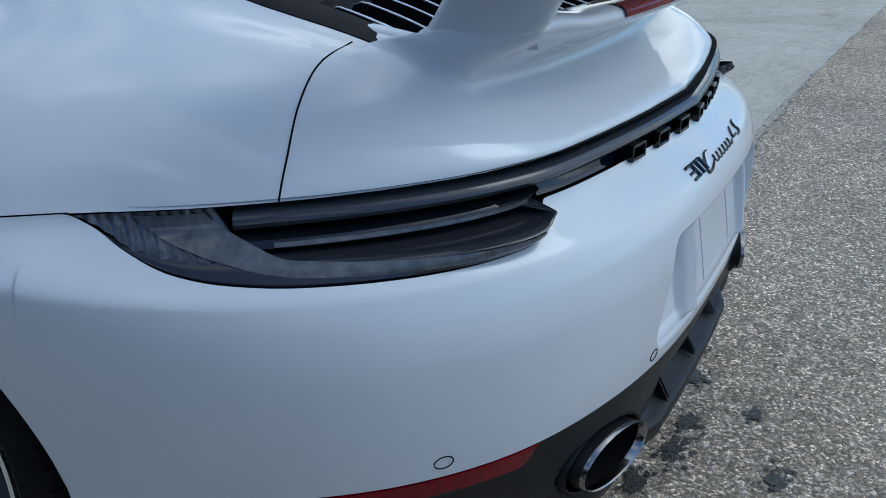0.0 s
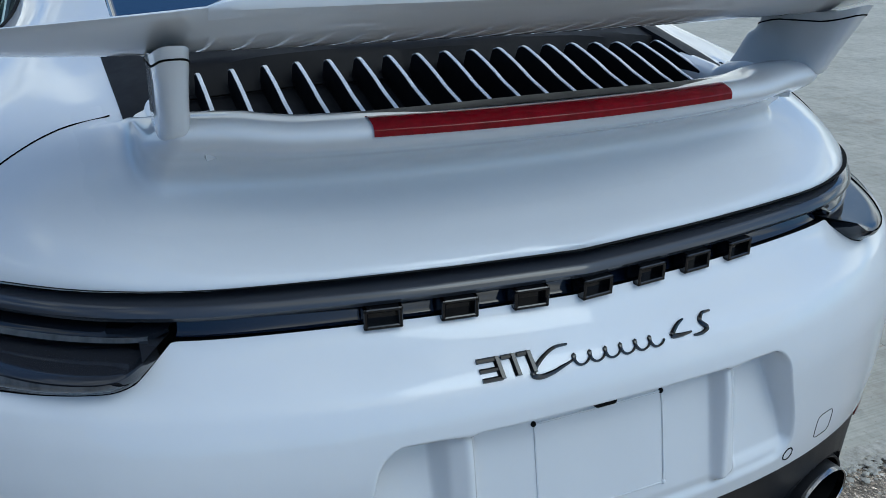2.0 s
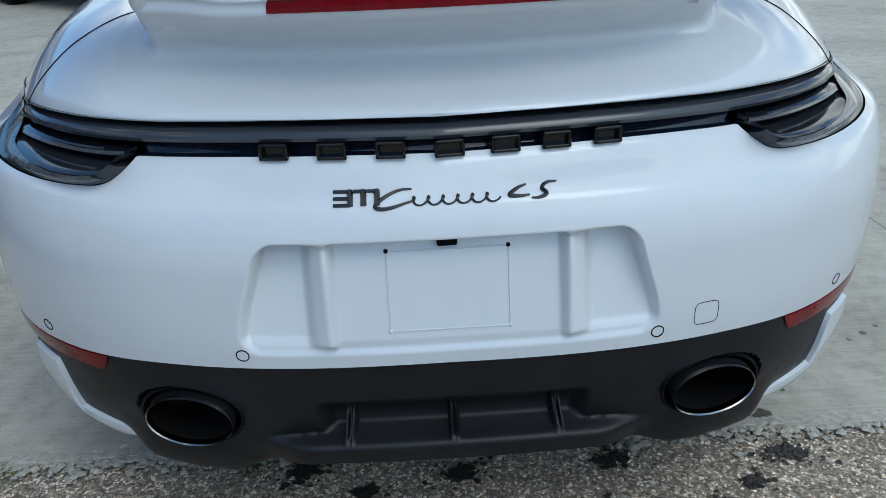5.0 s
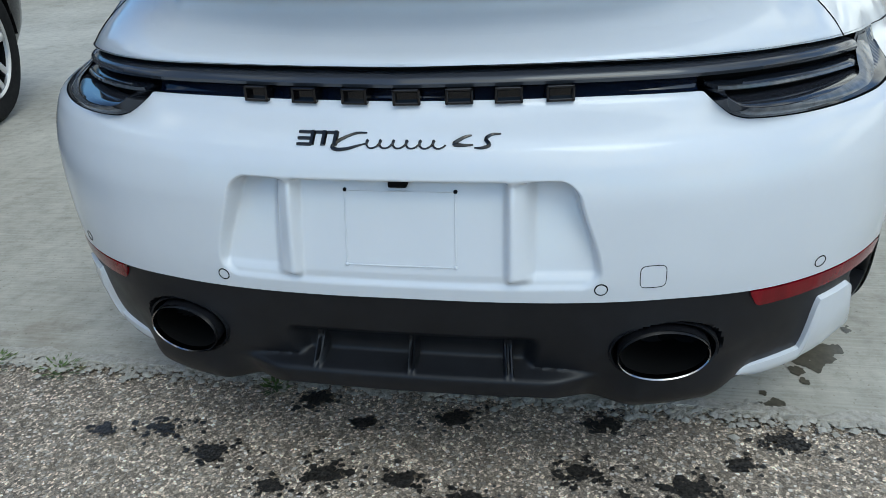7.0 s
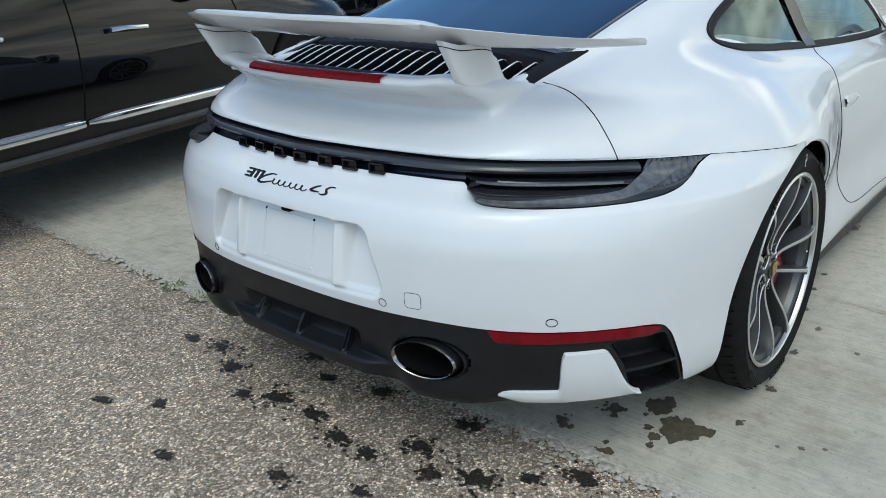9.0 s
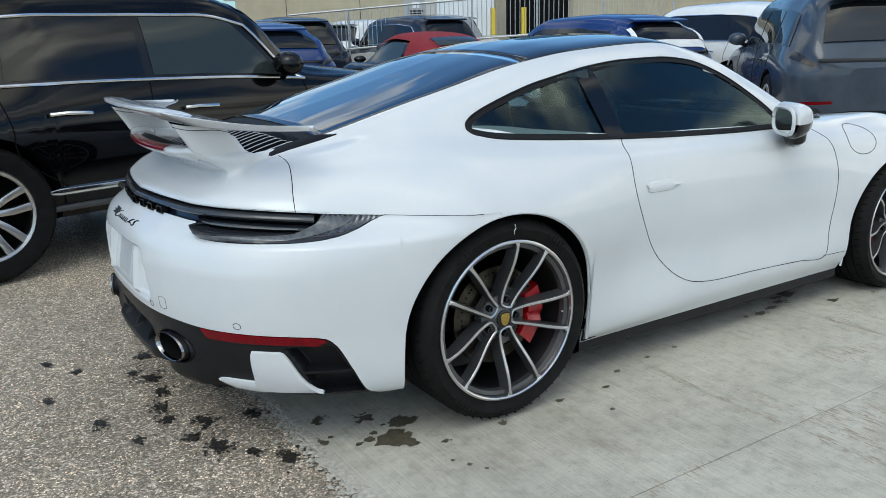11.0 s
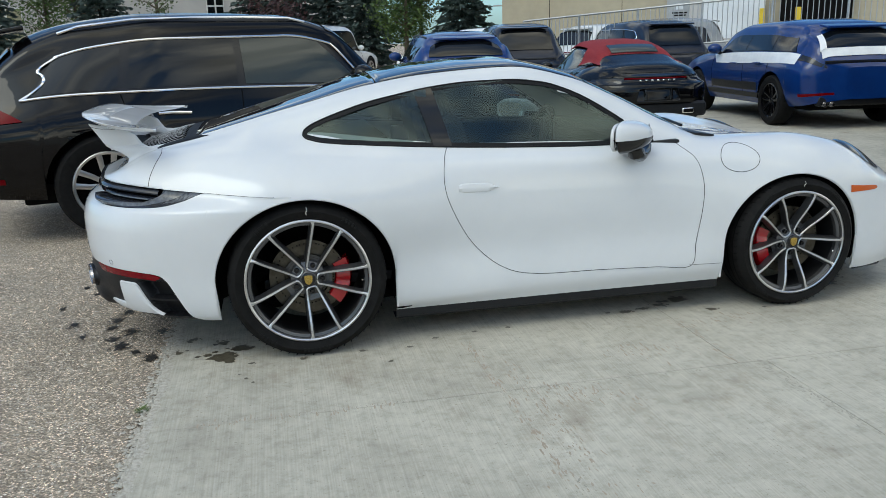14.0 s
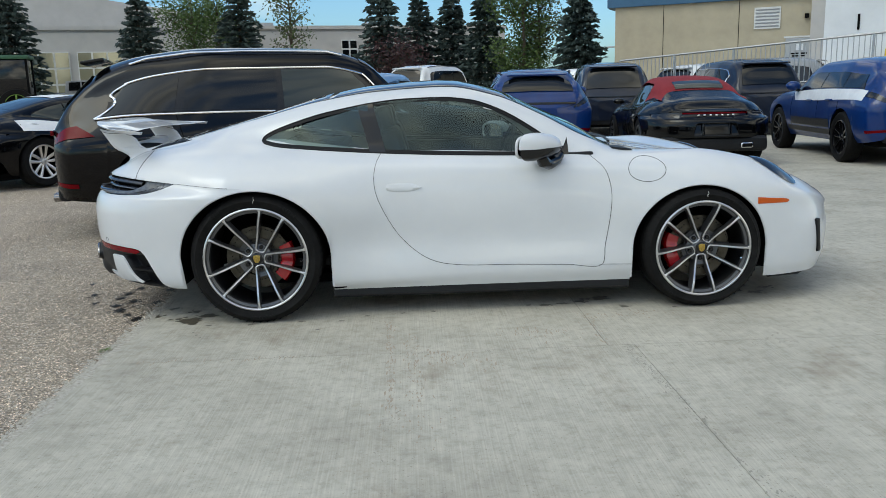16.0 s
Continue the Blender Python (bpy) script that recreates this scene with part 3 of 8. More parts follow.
def near_asphalt(r, n):
    y = -3.2 + 6.2 * r.rand(n)
    x = -2.6 + 1.95 * r.rand(n)
    keep = x < np.where(y > -3, -0.645 + 0.0165 * y, -0.69) - 0.012
    return np.stack([x, y, np.full(n, -0.0115)], 1)[keep]


scatter("asphalt_stones", 90000, near_asphalt, (0.0018, 0.0058), STONE, "pale stones standing out of worn asphalt", "gravel", 0.45, 3)


def along_edge(r, n):
    y = -4 + 8 * r.rand(n)
    x = -0.645 + 0.0165 * y - 0.006 + 0.020 * r.randn(n)
    return np.stack([x, y, -0.006 + 0.006 * r.rand(n)], 1)


pts = []
for k in range(420):
    y = -4.5 + 9.2 * k / 419
    x = slab_edge(y) + 0.016 * noise.noise(Vector((y * 3, 0, 0))) + 0.014 * noise.noise(Vector((y * 17, 4, 0))) + 0.004
    w = max(0.006, 0.030 + 0.026 * noise.noise(Vector((y * 7, 2, 0))) + 0.016 * noise.noise(Vector((y * 31, 8, 0))))
    pts.append([(x - 0.004, y, -0.004), (x, y, 0.0016), (x + 0.5 * w, y, 0.0022), (x + w, y, 0.0006)])
tagged(grid_object("worn_edge", pts, CRUMBLE, None), "pale worn concrete along the slab edge", "rubble", kind="stuff")
scatter("edge_rubble", 9000, along_edge, (0.002, 0.013), CRUMBLE, "crumbled concrete along the slab edge", "rubble", 0.6, 4)


def weed(x, y, r, n, seed):
    w = thing("weed", "small green weed in the pavement gap", "plant", "weeds")
    w.location = (x, y, -0.012)
    rr = random.Random(seed)
    bm = bmesh.new()
    for _ in range(n):
        a, q = rr.uniform(0, 6.28), rr.uniform(0.2, 1) * r
        h = rr.uniform(0.01, 0.04)
        px, py = q * math.cos(a), q * math.sin(a)
        d = Vector((math.cos(a), math.sin(a), 0.3)) * rr.uniform(0.008, 0.02)
        s = Vector((-math.sin(a), math.cos(a), 0)) * rr.uniform(0.002, 0.004)
        o = Vector((px, py, h * 0.5))
        bm.faces.new([bm.verts.new(v) for v in (o - d * 0.4, o + s, o + d, o - s)])
    part("leaves", bm, LEAF, w)
    part("stems", tube_bm([(0, 0, 0), (0.004, 0.002, 0.02)], 0.002, 5), LEAF, w)


for k, (x, y, r) in enumerate(((-0.66, 1.18, 0.05), (-0.67, 0.99, 0.06), (-0.68, 0.42, 0.035), (-0.70, -1.30, 0.03))):
    weed(x, y, r, 60, k)

# ---- the white coupe: shape of its body ----
# Lines that run along the body, each as x: half-width, height.
BODY_LINES = [smooth_curve(k) for k in (
    [(-0.95, 0.0, 0.55), (-0.80, 0.62, 0.50), (-0.43, 0.83, 0.15), (0.40, 0.81, 0.15), (2.05, 0.81, 0.15), (2.80, 0.83, 0.15), (3.10, 0.74, 0.15), (3.30, 0.52, 0.17), (3.48, 0.0, 0.22)],
    [(-0.95, 0.0, 0.60), (-0.80, 0.61, 0.56), (-0.43, 0.87, 0.22), (0.0, 0.90, 0.22), (0.42, 0.855, 0.205), (1.2, 0.842, 0.23), (2.05, 0.855, 0.235), (2.45, 0.88, 0.22), (2.80, 0.86, 0.22), (3.10, 0.765, 0.22), (3.30, 0.55, 0.23), (3.48, 0.0, 0.27)],
    [(-0.95, 0.0, 0.65), (-0.80, 0.60, 0.62), (-0.43, 0.89, 0.42), (0.0, 0.925, 0.42), (0.42, 0.868, 0.42), (0.75, 0.828, 0.42), (1.2, 0.826, 0.42), (1.75, 0.835, 0.42), (2.05, 0.862, 0.42), (2.45, 0.90, 0.42), (2.80, 0.865, 0.42), (3.10, 0.765, 0.42), (3.30, 0.57, 0.40), (3.48, 0.0, 0.38)],
    [(-0.95, 0.0, 0.72), (-0.80, 0.59, 0.70), (-0.43, 0.865, 0.62), (-0.1, 0.937, 0.60), (0.1, 0.936, 0.60), (0.42, 0.893, 0.60), (0.75, 0.838, 0.58), (1.2, 0.83, 0.58), (1.75, 0.838, 0.58), (2.05, 0.862, 0.58), (2.45, 0.902, 0.58), (2.80, 0.862, 0.56), (3.10, 0.735, 0.52), (3.30, 0.54, 0.48), (3.48, 0.0, 0.42)],
    [(-0.95, 0.0, 0.80), (-0.93, 0.20, 0.80), (-0.885, 0.44, 0.80), (-0.80, 0.585, 0.797), (-0.66, 0.707, 0.788), (-0.55, 0.765, 0.778), (-0.43, 0.815, 0.768), (-0.30, 0.872, 0.757), (-0.116, 0.928, 0.745), (0.05, 0.925, 0.74), (0.35, 0.885, 0.735), (0.7, 0.832, 0.72), (1.2, 0.820, 0.71), (1.75, 0.828, 0.70), (2.1, 0.845, 0.71), (2.45, 0.875, 0.71), (2.8, 0.845, 0.67), (3.05, 0.745, 0.60), (3.25, 0.57, 0.55), (3.40, 0.35, 0.49), (3.48, 0.0, 0.44)],
    [(-0.95, 0.0, 0.801), (-0.93, 0.19, 0.803), (-0.885, 0.415, 0.812), (-0.80, 0.54, 0.835), (-0.66, 0.628, 0.862), (-0.43, 0.715, 0.885), (-0.116, 0.79, 0.885), (0.05, 0.80, 0.875), (0.35, 0.80, 0.85), (0.7, 0.795, 0.825), (1.2, 0.795, 0.81), (1.75, 0.800, 0.795), (2.1, 0.812, 0.79), (2.45, 0.815, 0.795), (2.8, 0.775, 0.745), (3.05, 0.68, 0.65), (3.25, 0.51, 0.585), (3.40, 0.31, 0.515), (3.48, 0.0, 0.445)],
    [(-0.95, 0.0, 0.802), (-0.93, 0.17, 0.806), (-0.885, 0.38, 0.816), (-0.80, 0.49, 0.848), (-0.66, 0.530, 0.905), (-0.43, 0.585, 0.945), (-0.116, 0.615, 0.975), (0.05, 0.625, 0.975), (0.35, 0.672, 0.936), (0.7, 0.714, 0.891), (1.2, 0.733, 0.872), (1.75, 0.722, 0.858), (2.1, 0.715, 0.845), (2.45, 0.70, 0.858), (2.8, 0.665, 0.80), (3.05, 0.58, 0.695), (3.25, 0.43, 0.61), (3.40, 0.26, 0.53), (3.48, 0.0, 0.45)],
    [(-0.95, 0.0, 0.803), (-0.93, 0.15, 0.808), (-0.885, 0.34, 0.818), (-0.80, 0.45, 0.850), (-0.66, 0.475, 0.918), (-0.43, 0.505, 0.962), (-0.116, 0.525, 1.035), (0.05, 0.545, 1.065), (0.35, 0.565, 1.115), (0.65, 0.570, 1.158), (1.06, 0.577, 1.174), (1.35, 0.598, 1.118), (1.6, 0.635, 1.015), (1.85, 0.675, 0.90), (2.1, 0.62, 0.862), (2.45, 0.60, 0.862), (2.8, 0.56, 0.795), (3.05, 0.48, 0.705), (3.25, 0.35, 0.622), (3.40, 0.21, 0.54), (3.48, 0.0, 0.455)],
    [(-0.95, 0.0, 0.804), (-0.93, 0.12, 0.81), (-0.885, 0.28, 0.820), (-0.80, 0.40, 0.851), (-0.66, 0.42, 0.928), (-0.43, 0.445, 0.982), (-0.116, 0.455, 1.064), (0.05, 0.46, 1.105), (0.35, 0.462, 1.178), (0.65, 0.475, 1.222), (1.06, 0.49, 1.242), (1.35, 0.515, 1.185), (1.6, 0.56, 1.075), (1.85, 0.60, 0.945), (2.1, 0.50, 0.862), (2.45, 0.48, 0.848), (2.8, 0.44, 0.775), (3.05, 0.37, 0.695), (3.25, 0.26, 0.622), (3.40, 0.15, 0.545), (3.48, 0.0, 0.457)],
    [(-0.95, 0.0, 0.805), (-0.93, 0.08, 0.812), (-0.885, 0.16, 0.822), (-0.80, 0.22, 0.852), (-0.66, 0.24, 0.942), (-0.43, 0.25, 1.0), (-0.116, 0.26, 1.082), (0.05, 0.26, 1.127), (0.35, 0.26, 1.206), (0.65, 0.27, 1.256), (1.06, 0.28, 1.276), (1.35, 0.30, 1.222), (1.6, 0.32, 1.112), (1.85, 0.33, 0.995), (2.05, 0.30, 0.885), (2.45, 0.28, 0.825), (2.8, 0.25, 0.752), (3.05, 0.2, 0.685), (3.25, 0.14, 0.62), (3.40, 0.08, 0.548), (3.48, 0.0, 0.458)],
    [(-0.95, 0.0, 0.806), (-0.93, 0.0, 0.813), (-0.885, 0.0, 0.823), (-0.80, 0.0, 0.853), (-0.66, 0.0, 0.945), (-0.43, 0.0, 1.005), (-0.116, 0.0, 1.088), (0.05, 0.0, 1.134), (0.35, 0.0, 1.214), (0.65, 0.0, 1.265), (1.06, 0.0, 1.286), (1.35, 0.0, 1.236), (1.6, 0.0, 1.126), (1.85, 0.0, 1.01), (2.05, 0.0, 0.89), (2.45, 0.0, 0.818), (2.8, 0.0, 0.748), (3.05, 0.0, 0.684), (3.25, 0.0, 0.62), (3.40, 0.0, 0.55), (3.48, 0.0, 0.46)],
)]
N_LINES = len(BODY_LINES)


def section(x, n=100, first=0):
    """Half of the body's section at x, from the sill to the middle of the roof, as (half-width, height)."""
    return spline([f(x) for f in BODY_LINES], (N_LINES - 1) * 10 + 1)[first * 10:]


SECTIONS = {}


def cached_section(x):
    k = round(float(x), 3)
    if k not in SECTIONS:
        SECTIONS[k] = section(k)
    return SECTIONS[k]


def side_y(x, z):
    """Half-width of the body at x and height z."""
    s = cached_section(x)
    return float(np.interp(z, np.maximum.accumulate(s[:, 1]), s[:, 0]))


def top_z(x, y):
    """Height of the body's upper side at x, y."""
    s = cached_section(x)[40:]
    return float(np.interp(abs(y), s[::-1, 0], s[::-1, 1]))


coupe = thing("sports_coupe", "white two-door sports coupe with a rear wing, parked on concrete", "car")

REAR_AXLE, FRONT_AXLE = 0.0, 2.45
X0 = -0.05                                   # where the tail's plan curve begins
ARCH_R = (-0.003, 0.352, 0.407, 0.378)       # centre x, centre z, half-length, height
ARCH_F = (2.44, 0.334, 0.378, 0.352)


def arch_z(x):
    for cx, cz, a, b in (ARCH_R, ARCH_F):
        if abs(x - cx) < a:
            return cz + b * math.sqrt(1 - ((x - cx) / a) ** 2)
    return None


def arch_stations(arch, n=36):
    cx, _, a, _ = arch
    return [cx + a * math.cos(math.pi * k / n) for k in range(n + 1)]


def shell_row(x, n_low=41):
    """One half-section with its lower part squeezed above a wheel arch: (half-width, height) rows."""
    s = cached_section(x)
    za = arch_z(x)
    if za is None:
        return s
    low, rest = s[:n_low], s[n_low:]
    k = int(np.argmax(low[:, 1] > za)) if (low[:, 1] > za).any() else n_low - 1
    zs = np.linspace(za, low[-1, 1], n_low)
    ys = np.interp(zs, np.maximum.accumulate(low[:, 1]), low[:, 0])
    return np.vstack([np.stack([ys, zs], 1), rest])


def section_normals(x, h=0.012):
    """Outward directions along the half-section at x, as (x, half-width, height) rows."""
    s = cached_section(x)
    along = np.column_stack([np.full(len(s), 2 * h), cached_section(x + h) - cached_section(x - h)])
    across = np.column_stack([np.zeros(len(s)), np.gradient(s, axis=0)])
    n = np.cross(along, across)
    n *= np.sign(n[:, 1:2] + n[:, 2:3] + 1e-9)
    return n / np.maximum(np.linalg.norm(n, axis=1), 1e-9)[:, None]


def shell_normals(xs, first=0):
    """Normals for shell_points(): those of the whole body, not bent by the wheel arches."""
    out = []
    for x in xs:
        s, r, n = cached_section(x), shell_row(x), section_normals(min(max(x, -0.90), 3.44))
        v = np.arange(len(s), dtype=float)
        if arch_z(x) is not None:
            v[:41] = np.interp(r[:41, 1], np.maximum.accumulate(s[:41, 1]), v[:41])
        m = np.column_stack([np.interp(v, np.arange(len(s)), n[:, c]) for c in range(3)])[first:]
        out.append([(a, -b, c) for a, b, c in m] + [(a, b, c) for a, b, c in m[::-1][1:]])
    return np.array(out)


def set_normals(ob, normals):
    """Smooth shading by given vertex normals, on whichever side the faces look."""
    me = ob.data
    n = np.asarray(normals, float).reshape(-1, 3)
    v = np.empty(len(me.vertices) * 3)
    me.vertex_normals.foreach_get("vector", v)
    v = v.reshape(-1, 3)
    flip = np.sign(np.sum(v * n, axis=1).sum()) or 1.0
    me.normals_split_custom_set_from_vertices([tuple(q) for q in n * flip])


def shell_points(xs, first=0, row=shell_row):
    """Both halves of the body at the stations, from the one sill over the roof to the other."""
    out = []
    for x in xs:
        r = row(x)[first:]
        right = [(x, -y, z) for y, z in r]
        left = [(x, y, z) for y, z in r[::-1][1:]]
        out.append(right + left)
    return np.array(out)


WINDOW_LOW = smooth_curve([(0.030, 0.974), (0.040, 0.962), (0.065, 0.953), (0.115, 0.942), (0.24, 0.928), (0.46, 0.910), (0.72, 0.893), (1.08, 0.876), (1.44, 0.864), (1.70, 0.860)])
WINDOW_TOP = smooth_curve([(0.030, 0.976), (0.036, 0.990), (0.055, 1.006), (0.10, 1.028), (0.20, 1.064), (0.35, 1.108), (0.46, 1.131), (0.65, 1.164), (0.84, 1.181), (1.03, 1.184), (1.20, 1.166), (1.32, 1.128), (1.41, 1.085), (1.53, 1.011), (1.62, 0.946), (1.70, 0.866)])


def window_top(x):
    """How far up between belt line (0) and roof line (1) the side glass reaches."""
    s = cached_section(min(max(x, 0.03), 1.70))
    lo, hi = s[60, 1], s[70, 1]
    return float(min(max((float(WINDOW_TOP(x)[0]) - 0.006 - lo) / (hi - lo), 0.0), 1.0))


def build_shell(parent, colour, roof_colour, open_top=False):
    xs = sorted(set([round(x, 4) for x in
                     arch_stations(ARCH_F, 40) + [x for x in arch_stations(ARCH_R, 40) if x > X0] + [X0]
                     + list(np.arange(0.43, 2.05, 0.03)) + list(np.arange(2.84, 3.30, 0.03))
                     + [3.48 - 0.18 * (1 - math.sin(k / 14 * math.pi / 2)) for k in range(15)]]))
    pts = shell_points(xs)
    nv = pts.shape[1]
    half = nv // 2

    def skip(i, j):
        x = 0.5 * (xs[i] + xs[i + 1])
        v = j if j < half else nv - 2 - j
        if v >= 80 and -0.31 < x < 2.03:
            return True
        return 61 <= v < 60 + int(10 * window_top(x)) and 0.06 < x < 1.72
    shell = grid_object("body_shell", pts, colour, parent, skip=skip, thick=0.0, auto=0)
    set_normals(shell, shell_normals(xs))
    # haunches and tail, above the lamps
    xr = [X0 - 0.8998 * math.sin(k / 70 * math.pi / 2) for k in range(71)]
    rear = shell_points(xr, 40)
    nr = rear.shape[1]

    def skip_rear(i, j):
        v = j if j < nr // 2 else nr - 2 - j
        return v >= (38 if xr[i] < -0.48 else 40) and xr[i] > -0.73
    grid_object("rear_quarter", rear, colour, parent, skip=None if open_top else skip_rear)
    return pts


build_shell(coupe, WHITE, GLOSS_BLACK)


def top_panel(name, x0, x1, v0, mat, lift=0.0, n=24, label="", thick=0.004):
    pts = []
    for x in np.linspace(x0, x1, n):
        s = cached_section(x)[v0:]
        r = [(x, -y, z + lift) for y, z in s]
        pts.append(r + [(x, y, z + lift) for y, z in [(a, b) for a, b in s][::-1][1:]])
    return grid_object(name, pts, mat, coupe, label, thick=thick)


ROOF_GLASS = material("dark_roof_glass", (0.004, 0.005, 0.007), 0.03, 0, 0.6)
top_panel("roof_panel", 0.40, 1.44, 80, ROOF_GLASS, label="dark glass roof panel")
top_panel("rear_window", -0.46, 0.395, 80, GLASS_DARK, label="dark tinted sloping rear window")
top_panel("windscreen", 1.45, 2.03, 80, GLASS_SIDE, label="laminated windscreen")


def side_glass(name, x0, x1, sign, mat, label="", parent=None):
    """A pane between the window's lower and upper edge, laid on one fair curve."""
    g = np.zeros((50, 11, 3))
    for i, t in enumerate(np.linspace(0, 1, 50)):
        x = x0 + (x1 - x0) * (t ** 2 if x0 < 0.1 else t)
        lo, hi = float(WINDOW_LOW(x)[0]) + 0.004, float(WINDOW_TOP(x)[0]) - 0.004
        for k in range(11):
            z = lo + (hi - lo) * k / 10
            g[i, k] = (x, side_y(x, z), z)
    x, z = g[..., 0].ravel() - x0, g[..., 2].ravel() - 1.0
    a = np.column_stack([np.ones_like(x), x, z, x * x, x * z, z * z, x ** 3])
    g[..., 1] = sign * ((a @ np.linalg.lstsq(a, g[..., 1].ravel(), rcond=None)[0]).reshape(g.shape[:2]) - 0.001)
    return grid_object(name, g, mat, parent or coupe, label, auto=0)


for sign in (-1, 1):
    side_glass("quarter_window", 0.040, 0.62, sign, GLASS_SIDE, "tinted rear quarter window")
    side_glass("door_window", 0.64, 1.69, sign, GLASS_SIDE, "tinted frameless door window")

# ---- rear bumper ----
REAR_X = smooth_curve([(0.18, 0.90), (0.22, 0.965), (0.26, 0.99), (0.34, 1.018), (0.43, 1.038), (0.50, 1.046), (0.60, 1.048), (0.66, 1.040), (0.70, 1.022), (0.73, 0.998), (0.76, 0.965), (0.80, 0.945)])
REAR_N = smooth_curve([(0.20, 2.75), (0.45, 2.70), (0.60, 2.66), (0.70, 2.5), (0.80, 2.3)])


LIP_X = [X0 - 0.8998 * math.sin(k / 100 * math.pi / 2) for k in range(101)]
LIP = np.array([(x, BODY_LINES[4](x)[0]) for x in LIP_X])
LIP_ANGLE = np.arctan2(X0 - LIP[:, 0], LIP[:, 1])
LIP_REACH = np.hypot(X0 - LIP[:, 0], LIP[:, 1])
LIP_Z = np.array([BODY_LINES[4](x)[1] for x in LIP_X])


def rear_xy(theta, z, inset=0.0):
    """Plan curve of the tail at height z: theta 0 at the side (x = X0), 90 degrees at the middle."""
    n = float(REAR_N(z)[0])
    w = side_y(X0, min(z, 0.745))
    d = float(REAR_X(z)[0]) + X0
    c, s = max(math.cos(theta), 1e-9), math.sin(theta)
    r = ((c / w) ** n + (s / d) ** n) ** (-1 / n)
    lip = float(np.interp(theta, LIP_ANGLE, LIP_REACH)) + 0.018 * s ** 3
    k = float(smoothstep(0.69, 0.772, z))
    r = r + (lip - r) * k - inset
    return X0 - r * s, r * c


def lip_theta(y):
    """theta at which the lip is y from the middle."""
    return float(np.interp(abs(y), LIP[::-1, 1], LIP_ANGLE[::-1]))


def lip_y(theta):
    return float(np.interp(theta, LIP_ANGLE, LIP[:, 1]))


THETAS = np.linspace(0, math.pi / 2, 160)
Y_TABLE = {}


def rear_theta(y, z):
    """theta at which the tail at height z is y from the middle."""
    k = round(z, 3)
    if k not in Y_TABLE:
        Y_TABLE[k] = np.array([rear_xy(t, k)[1] for t in THETAS])
    t = Y_TABLE[k]
    return float(np.interp(abs(y), t[::-1], THETAS[::-1]))


def rear_point(y, z, out=0.0):
    """A point of the bumper at y, z, moved outwards by out, and the outward direction."""
    def at(yy, zz):
        x, q = rear_xy(rear_theta(yy, zz), zz)
        return Vector((x, yy, zz))
    e = 0.006
    nrm = (at(y + e, z) - at(y - e, z)).cross(at(y, z + e) - at(y, z - e)).normalized()
    if nrm.x > 0:
        nrm = -nrm
    return at(y, z) + nrm * out, nrm


LAMP_LOW = smooth_curve([(0.0, 0.752), (0.449, 0.750), (0.462, 0.735), (0.478, 0.716), (0.50, 0.710), (0.60, 0.706), (0.70, 0.708), (0.74, 0.712), (0.765, 0.719), (0.79, 0.736), (0.808, 0.756), (0.822, 0.7665), (0.84, 0.765), (0.95, 0.757)])
WHITE_LOW = smooth_curve([(0.0, 0.446), (0.40, 0.443), (0.58, 0.434), (0.70, 0.430), (0.80, 0.423), (0.826, 0.414), (0.838, 0.391), (0.855, 0.307), (0.871, 0.213), (0.885, 0.196), (0.95, 0.192)])


BUMPER = []


def build_bumper(parent, colour):
    if BUMPER:
        ob = grid_object("rear_bumper", BUMPER[0], colour, parent, auto=0)
        set_normals(ob, BUMPER[1])
        return ob
    phis = np.concatenate([np.linspace(0.0, 0.30, 24), np.linspace(0.31, 0.80, 70), np.linspace(0.806, 1.22, 60), np.linspace(1.2235, math.pi / 2, 130)])
    cols, tilt = [], []

    def skin(p, z):
        x, y = rear_xy(p, z)
        return np.array((x + plate_recess(y, z), -y, z))
    for p in phis:
        zt = min(float(LAMP_LOW(lip_y(p))[0]), float(np.interp(p, LIP_ANGLE, LIP_Z)))
        yb = rear_xy(p, 0.35)[1]
        zb = float(WHITE_LOW(yb)[0])
        za = arch_z(rear_xy(p, 0.50)[0])
        if za:
            zb = max(zb, min(za, zt - 0.01))
        zb = min(zb, zt - 0.01)
        col, row = [], []
        for k in range(111):
            z = zb + (zt - zb) * k / 110
            col.append(skin(p, z))
            n = np.cross(skin(min(p + 0.003, math.pi / 2 - 1e-4), z) - skin(max(p - 0.003, 0), z), skin(p, z + 0.0015) - skin(p, z - 0.0015))
            row.append(n / max(np.linalg.norm(n), 1e-12))
        cols.append(col)
        tilt.append(row)
    for grid in (np.array(cols), np.array(tilt)):
        mirror = grid[::-1][1:].copy()
        mirror[:, :, 1] *= -1
        BUMPER.append(np.concatenate([grid, mirror]))
    return build_bumper(parent, colour)


